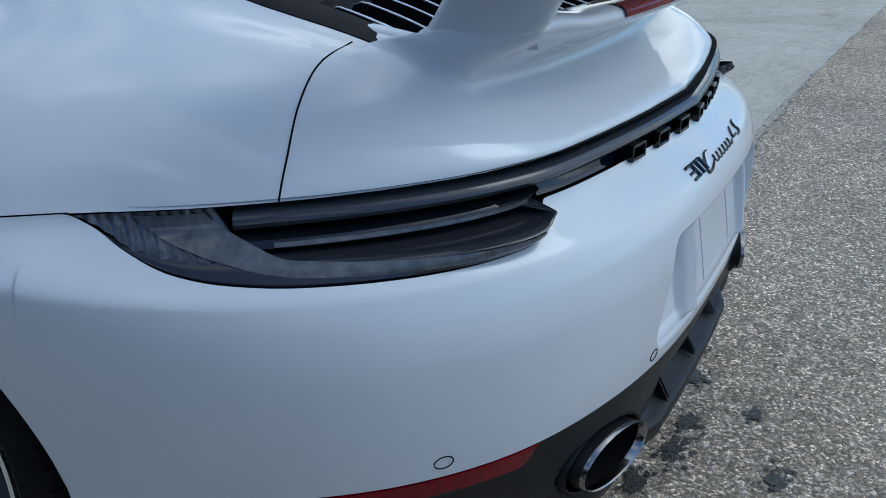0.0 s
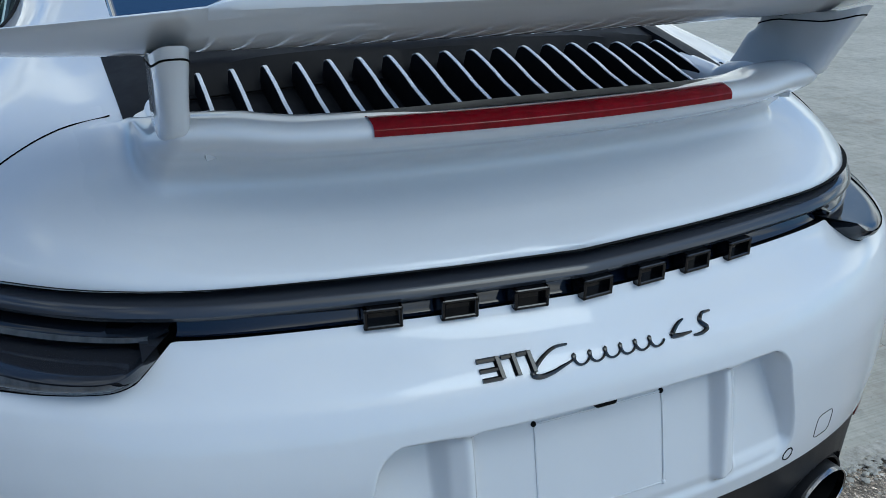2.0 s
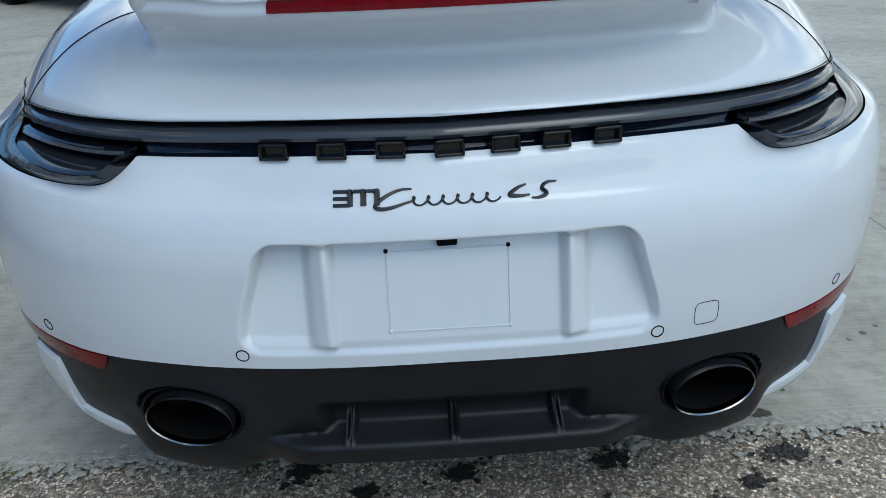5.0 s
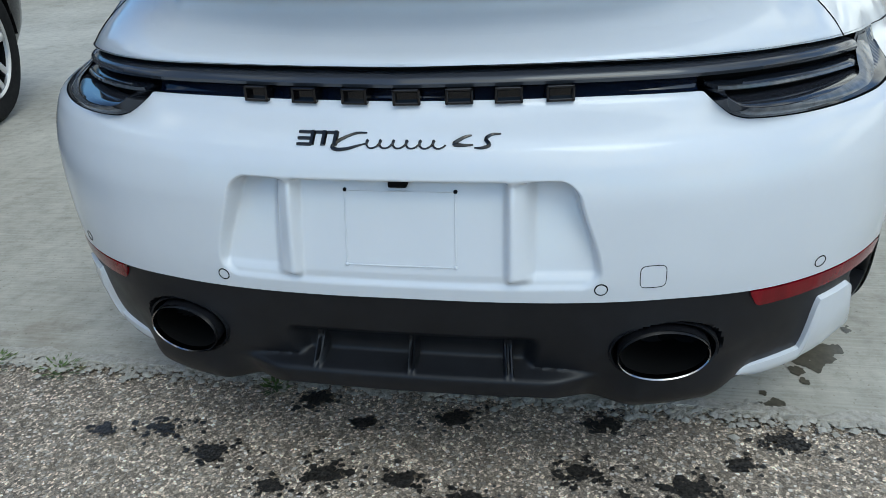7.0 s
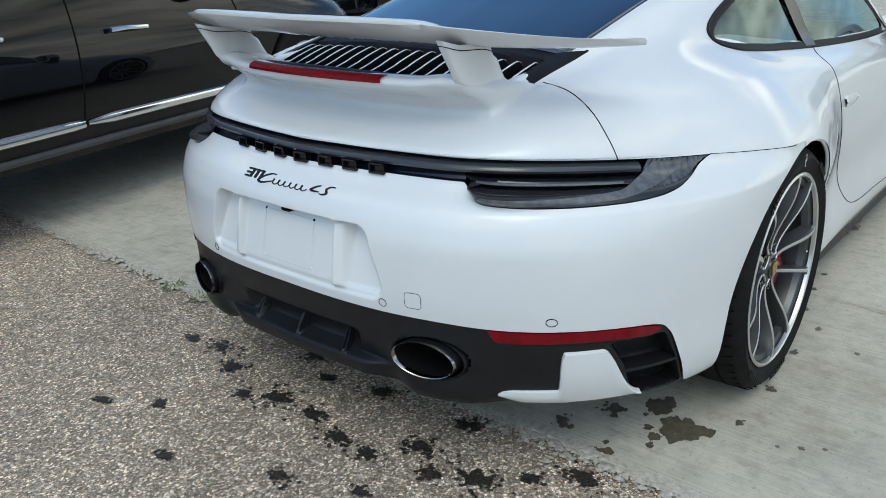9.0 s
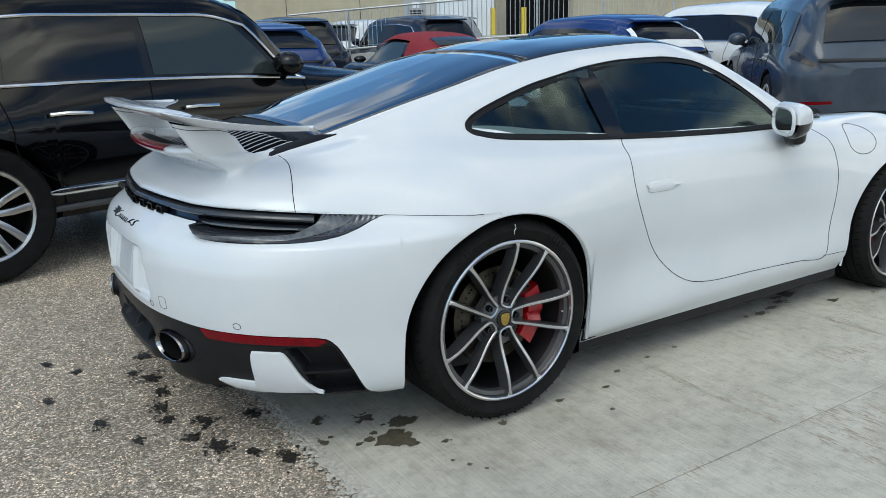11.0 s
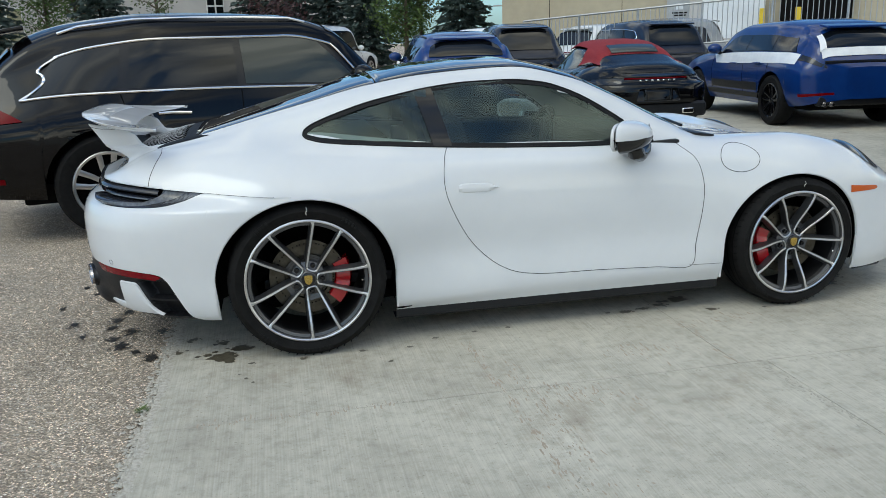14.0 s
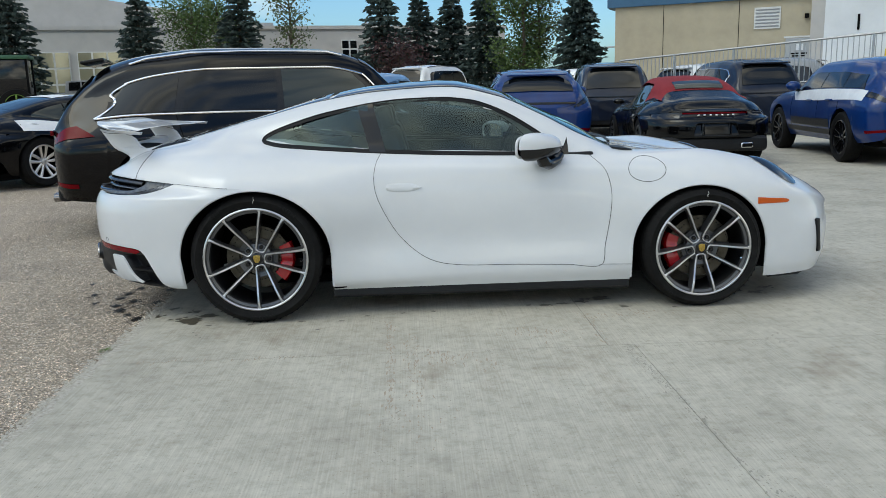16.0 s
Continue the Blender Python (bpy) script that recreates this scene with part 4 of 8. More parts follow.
def plate_recess(y, z):
    """Depth of the number-plate recess at y, z."""
    half = 0.279 + 0.036 * smoothstep(0.645, 0.49, z)
    r = 0.032
    dy, dz = abs(y) - (half - r), abs(z - 0.5575) - (0.0895 - r)
    d = math.hypot(max(dy, 0), max(dz, 0)) + min(max(dy, dz), 0) - r
    mask = smoothstep(0.002, -0.012, d)
    up = min(max((z - 0.490) / 0.155, 0.0), 1.0)
    panel = 0.006 + 0.032 * up
    pocket = 0.014 + 0.040 * up
    deep = panel + (pocket - panel) * smoothstep(0.196, 0.214, abs(y)) * smoothstep(0.478, 0.498, z)
    # upright bars: a steep inner side and a long outer slope
    bar = min(smoothstep(0.163, 0.176, abs(y)), 1 - min(max((abs(y) - 0.181) / 0.032, 0.0), 1.0)) * smoothstep(0.474, 0.490, z)
    return float(mask * (deep - bar * (0.014 + 0.012 * up)))


build_bumper(coupe, WHITE)

# ---- lamps across the tail ----
SMOKE = material("smoked_lamp_lens", (0.010, 0.012, 0.017), 0.08)
SMOKE_PALE = varied(material("grey_ribbed_lens", (0.05, 0.055, 0.065), 0.10), [(0.3, (0.060, 0.066, 0.076)), (0.7, (0.13, 0.138, 0.15))], 60, stretch=(1, 1, 0.2))
RIBBED = varied(material("clear_ribbed_lens", (0.09, 0.095, 0.11), 0.16, 0.5), [(0.3, (0.035, 0.038, 0.046)), (0.7, (0.15, 0.16, 0.175))], 60, stretch=(1, 1, 0.2))
DARK_CHROME = material("dark_exhaust_chrome", (0.30, 0.29, 0.29), 0.16, 1.0)
# smoked bar lens, its base greyed to carry the sky's reflection
BAR_LENS = material("bar_lens_with_sky_tone", (0.035, 0.038, 0.046), 0.10)
SMOKE_MID = material("dark_grey_lens", (0.022, 0.024, 0.030), 0.08)
NAVY_GLOSS = material("blue_black_lamp_strip", (0.004, 0.008, 0.020), 0.05)


def band(name, y0, y1, rows, mat, parent, label="", n=90, cap=False, thick=0.0):
    """A strip round the tail from y0 to y1; rows are functions of y giving (height, inset)."""
    pts = []
    for y in np.linspace(y0, y1, n):
        row = []
        for f in rows:
            z, inset = f(y)
            x, q = rear_xy(lip_theta(y), z, inset)
            row.append((x, math.copysign(q, y) if y else 0.0, z))
        pts.append(row)
    if cap:
        pts.insert(0, [(x + 0.05, y, z) for x, y, z in pts[0]])
    return grid_object(name, pts, mat, parent, label, thick=thick, auto=40)


def lip_z(y):
    """Underside of the tail's lip at y."""
    return float(np.interp(lip_theta(y), LIP_ANGLE, LIP_Z))


def lamp_low(y):
    return float(LAMP_LOW(abs(y))[0])


bar_rows = [lambda y, k=k, i=i: (lip_z(y) - k, i) for k, i in ((0.006, 0.034), (0.007, 0.016), (0.010, 0.004), (0.014, -0.003), (0.021, -0.006), (0.027, -0.002), (0.031, 0.012), (0.031, 0.034))]
light_bar = band("light_bar", -0.735, 0.735, bar_rows, BAR_LENS, coupe, "full-width smoked light bar", n=160)
band("lamp_gap", -0.80, 0.80, [lambda y: (lip_z(y) + 0.004, 0.004), lambda y: (lip_z(y) - 0.004, 0.032), lambda y: (lip_z(y) - 0.05, 0.042), lambda y: (min(lamp_low(y), 0.745) - 0.006, 0.045), lambda y: (min(lamp_low(y), 0.75) - 0.004, 0.004)], GAP, coupe, n=180)
band("centre_strip", -0.452, 0.452, [lambda y: (lip_z(y) - 0.030, 0.024), lambda y: (lip_z(y) - 0.036, 0.019), lambda y: (0.753, 0.018), lambda y: (0.748, 0.014)], NAVY_GLOSS, coupe, "blue-black strip behind raised emblem blocks", n=90)
for sgn in (-1, 1):
    lamp = new("tail_lamp")
    lamp.parent = coupe
    tagged(lamp, "smoked tail lamp with three blades")
    top = lambda y: lip_z(y) - 0.030

    def at(f, inset):
        return lambda y: (lamp_low(y) + (lip_z(y) - 0.032 - lamp_low(y)) * f, inset)
    def proud(f, inset, out):
        """Like at(), but standing out towards the middle of the car."""
        return lambda y: (at(f, 0)(y)[0], inset - out * smoothstep(0.74, 0.50, abs(y)))
    band("lower_blade", sgn * 0.462, sgn * 0.80, [proud(0.0, 0.004, 0.0), proud(0.05, 0.001, 0.008), proud(0.20, 0.000, 0.028), proud(0.36, 0.003, 0.045), proud(0.42, 0.009, 0.050), proud(0.43, 0.016, 0.044), proud(0.42, 0.034, 0.0)], SMOKE_MID, lamp, "grey lens blade", n=60, cap=True)
    band("middle_blade", sgn * 0.455, sgn * 0.745, [at(0.56, 0.030), at(0.56, 0.012), at(0.60, 0.006), at(0.74, 0.004), at(0.84, 0.010), at(0.84, 0.03)], SMOKE, lamp, n=60)
    band("middle_light_guide", sgn * 0.475, sgn * 0.712, [at(0.615, 0.0045), at(0.63, 0.0030), at(0.70, 0.0020), at(0.715, 0.0040)], SMOKE_PALE, lamp, "thin pale light guide", n=50)
    lower = spline([(0.476, 0.13), (0.56, 0.12), (0.65, 0.13), (0.72, 0.18), (0.762, 0.36), (0.780, 0.64), (0.788, 0.97)], 70)
    upper = spline([(0.486, 0.36), (0.56, 0.35), (0.64, 0.36), (0.695, 0.42), (0.728, 0.56), (0.744, 0.78), (0.750, 0.97)], 70)
    pts = []
    for a, b in zip(lower, upper):
        row = []
        for w in np.linspace(0, 1, 6):
            y, f = a + (b - a) * w
            hi = lip_z(y) - (0.032 if y < 0.70 else 0.032 - 0.028 * smoothstep(0.70, 0.745, y))
            out = float(np.interp(f, [0.05, 0.20, 0.36], [0.008, 0.028, 0.045])) * smoothstep(0.74, 0.50, y)
            z = lamp_low(y) + (hi - lamp_low(y)) * f
            x, q = rear_xy(lip_theta(y), z, 0.0005 - out - 0.0025 * math.sin(math.pi * w))
            row.append((x, sgn * q, z))
        pts.append(row)
    grid_object("light_guide", pts, SMOKE_PALE, lamp, "pale grey light guide sweeping upward")
    ribs = []
    for k in range(61):
        y = 0.735 + (0.818 - 0.735) * k / 60
        lo, hi = lamp_low(y), lip_z(y) - 0.003
        col = []
        for f in np.linspace(0, 1, 9):
            z = lo + (hi - lo) * f
            shift = 0.020 * (f - 0.5)
            yy = min(y + shift * (1 - k / 60), 0.819)
            x, q = rear_xy(lip_theta(yy), z, 0.002 + 0.003 * (0.5 + 0.5 * math.sin(k * 1.26)))
            col.append((x, sgn * q, z))
        ribs.append(col)
    grid_object("ribbed_lens", ribs, RIBBED, lamp, "pale ribbed corner lens")

# raised emblem blocks along the strip
for yc in (0.243, 0.158, 0.073, -0.011, -0.092, -0.167, -0.244):
    p, nrm = rear_point(yc, 0.757, -0.004)
    bm = bmesh.new()
    w, h, t = 0.0215, 0.0125, 0.0048
    for cx, cz, sx, sz in ((0, h - t / 2, 2 * w, t), (0, -h + t / 2, 2 * w, t), (-w + t / 2, 0, t, 2 * h), (w - t / 2, 0, t, 2 * h)):
        box_bm(0.022, sx, sz, Matrix.Translation((0, cx, cz)), 0.0012, 1, bm)
    box_bm(0.012, 2 * w - 0.004, 2 * h - 0.004, Matrix.Translation((0.006, 0, 0)), 0, 1, bm)
    ob = part("emblem_block", bm, GLOSS_BLACK, coupe, "raised gloss black emblem block")
    ob.matrix_world = Matrix.Translation((p.x - 0.004, p.y, 0.760)) @ Euler((0, 0, math.atan2(nrm.y, nrm.x) - math.pi)).to_matrix().to_4x4()


def on_rear(y, z, out=0.001):
    return rear_point(y, z, out)[0]


# dark script badge, as plain strokes
for k, (y0, wdt) in enumerate(((0.157, 0.0235), (0.1285, 0.0140), (0.1095, 0.0140))):
    bm = bmesh.new()
    tube_bm([on_rear(y0, 0.7115), on_rear(y0 - wdt, 0.7115)], 0.0030, 6, bm=bm)
    tube_bm([on_rear(y0 - wdt, 0.6965), on_rear(y0 - wdt, 0.7125)], 0.0044, 6, bm=bm)
    if k == 0:
        for zz in (0.6975, 0.7045):
            tube_bm([on_rear(y0, zz), on_rear(y0 - wdt, zz)], 0.0028, 6, bm=bm)
    part("badge_block", bm, GLOSS_BLACK, coupe, "black badge as plain bars")
bm = bmesh.new()
strokes = [[(0.046, 0.7120), (0.062, 0.7115), (0.080, 0.7065), (0.094, 0.6995), (0.0985, 0.6945), (0.092, 0.6920), (0.076, 0.6930), (0.060, 0.6965), (0.046, 0.6995)],
           [(-0.116, 0.7100), (-0.104, 0.7070), (-0.091, 0.7000), (-0.104, 0.6985), (-0.120, 0.6990)],
           [(-0.160, 0.7110), (-0.145, 0.7100), (-0.138, 0.7050), (-0.144, 0.6990), (-0.134, 0.6955), (-0.122, 0.6955)]]
# a run of even slanted loops
loops = []
for k in range(121):
    t = k / 120
    a = 2 * math.pi * 6 * t
    z = 0.6988 + 0.0046 * math.sin(a)
    loops.append((0.050 - 0.124 * t - 0.0045 * math.cos(a) - 0.35 * (z - 0.6988), z))
for pts_ in strokes:
    n = 6 * len(pts_)
    tube_bm([on_rear(y, z) for y, z in spline(pts_, n)], [0.0014 + 0.0018 * math.sin(math.pi * q / (n - 1)) for q in range(n)], 6, bm=bm)
tube_bm([on_rear(y, z) for y, z in loops], [0.0019 + 0.0005 * math.sin(q * 0.31) for q in range(121)], 6, bm=bm)
part("script_badge", bm, GLOSS_BLACK, coupe, "black script badge as plain strokes")

# parking sensors, towing-eye cover, plate outline
def surface_ring(name, pts, r, mat, parent=coupe, label="", closed=True):
    return part(name, tube_bm(pts, r, 5, closed), mat, parent, label)


for ys, zs in ((0.315, 0.468), (-0.315, 0.468), (0.672, 0.456), (-0.672, 0.456)):
    surface_ring("parking_sensor", [on_rear(ys + 0.0098 * math.cos(a), zs + 0.0098 * math.sin(a), 0.0) for a in np.linspace(0, 2 * math.pi, 20, endpoint=False)], 0.0011, GAP, label="flush round parking sensor")
sq = []
for a in np.linspace(0, 2 * math.pi, 40, endpoint=False):
    c, s = math.cos(a), math.sin(a)
    k = (abs(c) ** 5 + abs(s) ** 5) ** (-1 / 5)
    sq.append(on_rear(-0.394 + 0.0200 * k * c, 0.487 + 0.0195 * k * s, 0.0))
surface_ring("towing_eye_cover", sq, 0.0007, GAP, label="rounded square towing eye cover outline")


def in_recess(y, z, out=0.001):
    x, q = rear_xy(rear_theta(y, z), z)
    return Vector((x + plate_recess(y, z) - out, y, z))


surface_ring("plate_outline", [in_recess(y, z, 0.0006) for y, z in [(0.089, z) for z in np.linspace(0.503, 0.622, 8)] + [(y, 0.622) for y in np.linspace(0.08, -0.08, 8)] + [(-0.089, z) for z in np.linspace(0.622, 0.503, 8)] + [(y, 0.503) for y in np.linspace(-0.08, 0.08, 8)]], 0.0013, WHITE)
for y, z in ((0.089, 0.503), (-0.089, 0.503), (0.089, 0.622), (-0.089, 0.622)):
    bm = bmesh.new()
    bmesh.ops.create_uvsphere(bm, u_segments=10, v_segments=6, radius=0.0035)
    ob = part("plate_screw_hole", bm, GAP if z > 0.6 else WHITE, coupe)
    ob.location = in_recess(y, z, 0.0)
ob = part("recess_camera", box_bm(0.02, 0.03, 0.012, None, 0.004), GAP, coupe, "small black reversing camera")
ob.location = in_recess(0.0, 0.637, 0.008)

# ---- black lower apron, exhausts, reflectors ----
def apron_low(y):
    return float(np.interp(abs(y), [0, 0.22, 0.27, 0.33, 0.40, 0.47, 0.53, 0.60, 0.78, 0.86], [0.257, 0.258, 0.250, 0.232, 0.222, 0.222, 0.226, 0.216, 0.210, 0.203]))


# inward depth of the diffuser against the tail's curve, by height: lip, shelf, back wall, brow
SHELF = smooth_curve([(0.20, -0.055), (0.250, -0.046), (0.284, -0.038), (0.290, -0.034), (0.300, -0.004), (0.312, 0.020), (0.334, 0.026), (0.350, 0.022), (0.362, 0.006), (0.372, 0.0), (0.45, 0.0)])


def apron_dent(y, z):
    ay = abs(y)
    mid = smoothstep(0.222 + 0.10 * (z - 0.33), 0.196 + 0.10 * (z - 0.33), ay)
    shelf = float(SHELF(z)[0])
    lip = min(shelf, 0.0) * smoothstep(0.34, 0.22, ay)
    deep = max(shelf, 0.0) * mid
    # three small fins across the shelf, each with a groove
    for c in (-0.169, 0.0, 0.169):
        fin = smoothstep(0.0085, 0.0062, abs(y - c)) * (1 - 0.35 * smoothstep(0.0030, 0.0015, abs(y - c)))
        line = -0.036 + 0.052 * min(max((z - 0.286) / 0.056, 0), 1)
        if z > 0.262:
            deep += (min(line, lip + deep) - (lip + deep)) * fin * smoothstep(0.372, 0.350, z)
    pod = -0.034 * smoothstep(0.30, 0.38, ay) * smoothstep(0.60, 0.50, ay) * smoothstep(0.32, 0.235, z)
    left = float(np.interp(z, [0.22, 0.32, 0.373], [0.803, 0.783, 0.763]))
    right = float(np.interp(z, [0.21, 0.307, 0.391], [0.868, 0.852, 0.834]))
    vent = 0.055 * smoothstep(left, left + 0.006, ay) * smoothstep(right, right - 0.004, ay) * smoothstep(0.216, 0.226, z) * smoothstep(0.388, 0.376, z)
    pipe = 0.09 * smoothstep(1.08, 0.95, ((ay - 0.420) / 0.085) ** 2 + ((z - 0.345) / 0.051) ** 2)
    swell = -0.034 * math.exp(-((ay - 0.42) / 0.13) ** 2 - ((z - 0.315) / 0.085) ** 2)
    return float(deep + lip + pod + vent + pipe + swell)


cols = []
for y in np.concatenate([np.linspace(0.874, 0.7675, 40), np.linspace(0.765, 0.30, 80), np.linspace(0.2975, -0.2975, 239), np.linspace(-0.30, -0.765, 80), np.linspace(-0.7675, -0.874, 40)]):
    lo, hi = apron_low(y), float(WHITE_LOW(abs(y))[0]) + 0.006
    hi = max(hi, lo + 0.02)
    col = []
    th = rear_theta(y, 0.35)
    for k in range(71):
        z = lo + (hi - lo) * k / 70
        x, q = rear_xy(th, z, 0.006 + apron_dent(y, z))
        col.append((x, math.copysign(q, y), z))
    x, q = rear_xy(th, lo + 0.002, 0.16)
    cols.append([(x, math.copysign(q, y), lo + 0.02)] + col)
grid_object("lower_apron", cols, SATIN_BLACK, coupe, "satin black diffuser with three ridges", auto=55)
for sgn in (-1, 1):
    # reflector
    pts = []
    for y in np.linspace(0.553, 0.830, 44):
        t = (y - 0.553) / 0.277
        hi = float(WHITE_LOW(y)[0]) - 0.002
        lo = hi - 0.034 * min(1, t * 16 + 0.12) * (1 - 0.18 * t) * min(1, (1 - t) * 18 + 0.2)
        row = []
        for k, o in ((0.0, -0.006), (0.05, 0.0), (0.5, 0.001), (0.95, 0.0), (1.0, -0.006)):
            p = rear_point(sgn * y, lo + (hi - lo) * k, o)[0]
            row.append(p)
        pts.append(row)
    grid_object("reflector", pts, LENS_RED, coupe, "long red bumper reflector")
    # painted corner flap
    pts = []
    for y in np.linspace(0.520, 0.792, 70):
        t = (y - 0.52)
        hi = 0.262 - 0.004 * t
        hi += (0.374 - 0.262) * smoothstep(0.668, 0.690, y)
        hi += (0.228 - hi) * smoothstep(0.748, 0.792, y) ** 1.6
        lo = 0.2535 - 0.032 * smoothstep(0.52, 0.60, y) + 0.003 * smoothstep(0.7, 0.79, y)
        lo = min(lo, hi - 0.0015)
        pts.append([rear_point(sgn * y, lo + (hi - lo) * k, o)[0] for k, o in ((0, -0.008), (0.03, 0.003), (0.3, 0.007), (0.7, 0.007), (0.97, 0.003), (1, -0.008))])
    grid_object("corner_flap", pts, WHITE, coupe, "white painted corner flap")
    for zc in (0.298,):
        pts = [[rear_point(sgn * y, zc + dz, o)[0] for dz, o in ((-0.005, -0.05), (-0.005, -0.008), (0.004, -0.008), (0.004, -0.05))] for y in np.linspace(0.780, 0.850, 12)]
        grid_object("vent_slat", pts, SATIN_BLACK, coupe)
    # exhaust
    def oval(rx, rz, x, n=48):
        out = []
        for k in range(n):
            a = 2 * math.pi * k / n
            u, v = rx * math.cos(a), rz * math.sin(a)
            lean = radians(-5) * sgn
            out.append((x + 0.30 * sgn * (u * math.cos(lean) - v * math.sin(lean)), sgn * 0.420 + u * math.cos(lean) - v * math.sin(lean), 0.345 + u * math.sin(lean) + v * math.cos(lean)))
        return out
    outlet = new("exhaust_outlet")
    outlet.parent = coupe
    tagged(outlet, "oval exhaust outlet with a polished rim")
    grid_object("bezel", [oval(0.088, 0.053, -0.930), oval(0.090, 0.055, -0.985), oval(0.0885, 0.0535, -0.992), oval(0.0850, 0.0505, -0.990), oval(0.083, 0.049, -0.930)], SATIN_BLACK, outlet, "black outlet surround", close_v=True)
    grid_object("tip_wall", [oval(0.0735, 0.0430, -0.930), oval(0.0755, 0.0450, -0.994), oval(0.0757, 0.0452, -1.004)], SATIN_BLACK, outlet, close_v=True)
    grid_object("tip", [oval(0.0757, 0.0452, -1.004), oval(0.0755, 0.0450, -1.008), oval(0.0745, 0.0440, -1.012), oval(0.0725, 0.0420, -1.010), oval(0.0710, 0.0405, -0.997)], DARK_CHROME, outlet, close_v=True)
    grid_object("bore", [oval(0.0710, 0.0405, -0.999), oval(0.066, 0.036, -0.900), oval(0.001, 0.001, -0.910)], GAP, outlet, close_v=True)

# ---- ducktail, third brake light, louvres, wing ----
def tail_x(y):
    return -0.928 + 0.34 * y * y


# plan of the spoiler: its edge and its foot, across the tail, round the corner, then forward along the stand
def tail_path():
    """Rows of edge x, y, foot x, y, outward direction, edge height, width of the rounded top."""
    out = []
    for y in np.linspace(0.0, 0.418, 36):
        a = math.atan(0.68 * y)
        out.append((tail_x(y), y, -0.799 + 0.17 * y * y, 1.03 * y, -math.cos(a), math.sin(a), 0.944 + 0.008 * smoothstep(0.30, 0.39, y), 1.0))
    a0, r = math.atan(0.68 * 0.418), 0.020
    cx, cy = tail_x(0.418) + r * math.cos(a0), 0.418 + r * (1 - math.sin(a0)) - r
    fx0, fy0 = out[-1][2:4]
    for t in np.linspace(0, 1, 20)[1:]:
        a = a0 + (math.pi / 2 - a0) * t
        b = math.pi / 2 * t
        out.append((cx - r * math.cos(a), cy + r * math.sin(a), fx0 + 0.055 * (1 - math.cos(b)), fy0 + 0.030 * math.sin(b), -math.cos(a), math.sin(a), 0.952 + 0.004 * t, 1 - 0.75 * smoothstep(0, 1, t)))
    x0, y0, f0, g0 = out[-1][:4]
    for t in np.linspace(0, 1, 26)[1:]:
        x = x0 + (-0.585 - x0) * t
        z = float(np.interp(x, [-0.86, -0.74, -0.70, -0.653, -0.615, -0.585], [0.956, 0.956, 0.946, 0.916, 0.904, 0.898]))
        out.append((x, y0 + 0.004 * t, f0 + (-0.575 - f0) * t, g0 + 0.006 * t, 0.0, 1.0, z, 0.25))
    return out


pts = []
for lx, ly, fx, fy, nx, ny, zl, w in tail_path():
    def lid(d):
        px, py = fx + nx * d, fy + ny * d
        return (px, py, top_z(px, py))
    base = lid(0.02)[2]
    zl = max(zl, base + 0.006)
    h = zl - base

    def face(f, z):
        return (fx + (lx - fx) * f, fy + (ly - fy) * f, z)

    def over(d, z):
        return (lx - nx * d, ly - ny * d, z)
    l3, l2, l1 = lid(0.072), lid(0.050), lid(0.028)
    prof = [(l3[0], l3[1], l3[2] - 0.0012), (l2[0], l2[1], l2[2] + 0.0006), (l1[0], l1[1], l1[2] + min(0.004, 0.15 * h)), (fx + nx * 0.008, fy + ny * 0.008, base + 0.16 * h), face(0.03, base + 0.34 * h), face(0.30, base + 0.58 * h), face(0.72, base + 0.80 * h), face(0.94, base + 0.94 * h), face(1.0, zl + 0.004 * w), over(0.004, zl + 0.014 * w), over(0.006 + 0.012 * w, zl + 0.0195 * w), over(0.010 + 0.045 * w, zl + 0.019 * w), over(0.014 + 0.07 * w, zl + 0.010 * w - 0.004 * (1 - w)), over(0.018 + 0.075 * w, zl - 0.030)]
    pts.append([tuple(p) for p in spline(prof, 64)])
pts = [[(x, -y, z) for x, y, z in r] for r in pts[::-1]] + pts[1:]
grid_object("ducktail", pts, WHITE, coupe, "raised white ducktail spoiler", auto=60)
pts = []
for y in np.linspace(-0.234, 0.234, 40):
    xl = tail_x(y)
    pts.append([(xl + a, y, b) for a, b in ((0.006, 0.947), (-0.003, 0.949), (-0.0028, 0.956), (0.001, 0.961), (0.018, 0.9665), (0.026, 0.965), (0.026, 0.955))])
brake = grid_object("brake_light", pts, LENS_RED, coupe, "slim red high-level brake light")


def crown(y):
    return 0.245 * y * y


def deck_z(x, y):
    """Height of the engine cover, running on straight under the spoiler."""
    return top_z(x, y) if x > -0.66 else top_z(-0.66, y) + 0.26 * (x + 0.66)


def deck_x(y):
    """Where the slats end towards the rear window."""
    return -0.532 + 0.10 * y * y


pts = []
for f in np.linspace(-1, 1, 60):
    y = 0.402 * f
    x0 = tail_x(y) + 0.030
    wide = 1.15
    row = [(x0, y, 0.9665 - 0.3 * crown(y)), (x0 + 0.022, y, 0.969 - 0.35 * crown(y)), (x0 + 0.045, y, 0.964 - 0.5 * crown(y)), (x0 + 0.056, y, 0.944 - 0.6 * crown(y))]
    for t in np.linspace(0.0, 1, 30):
        x = -0.752 + (-0.452 + 0.752) * t
        yy = y * (1 + (wide - 1) * smoothstep(0, 0.25, t))
        row.append((x, yy, deck_z(x, yy) - 0.004 - 0.040 * smoothstep(deck_x(yy) + 0.012, deck_x(yy) - 0.010, x)))
    pts.append(row)
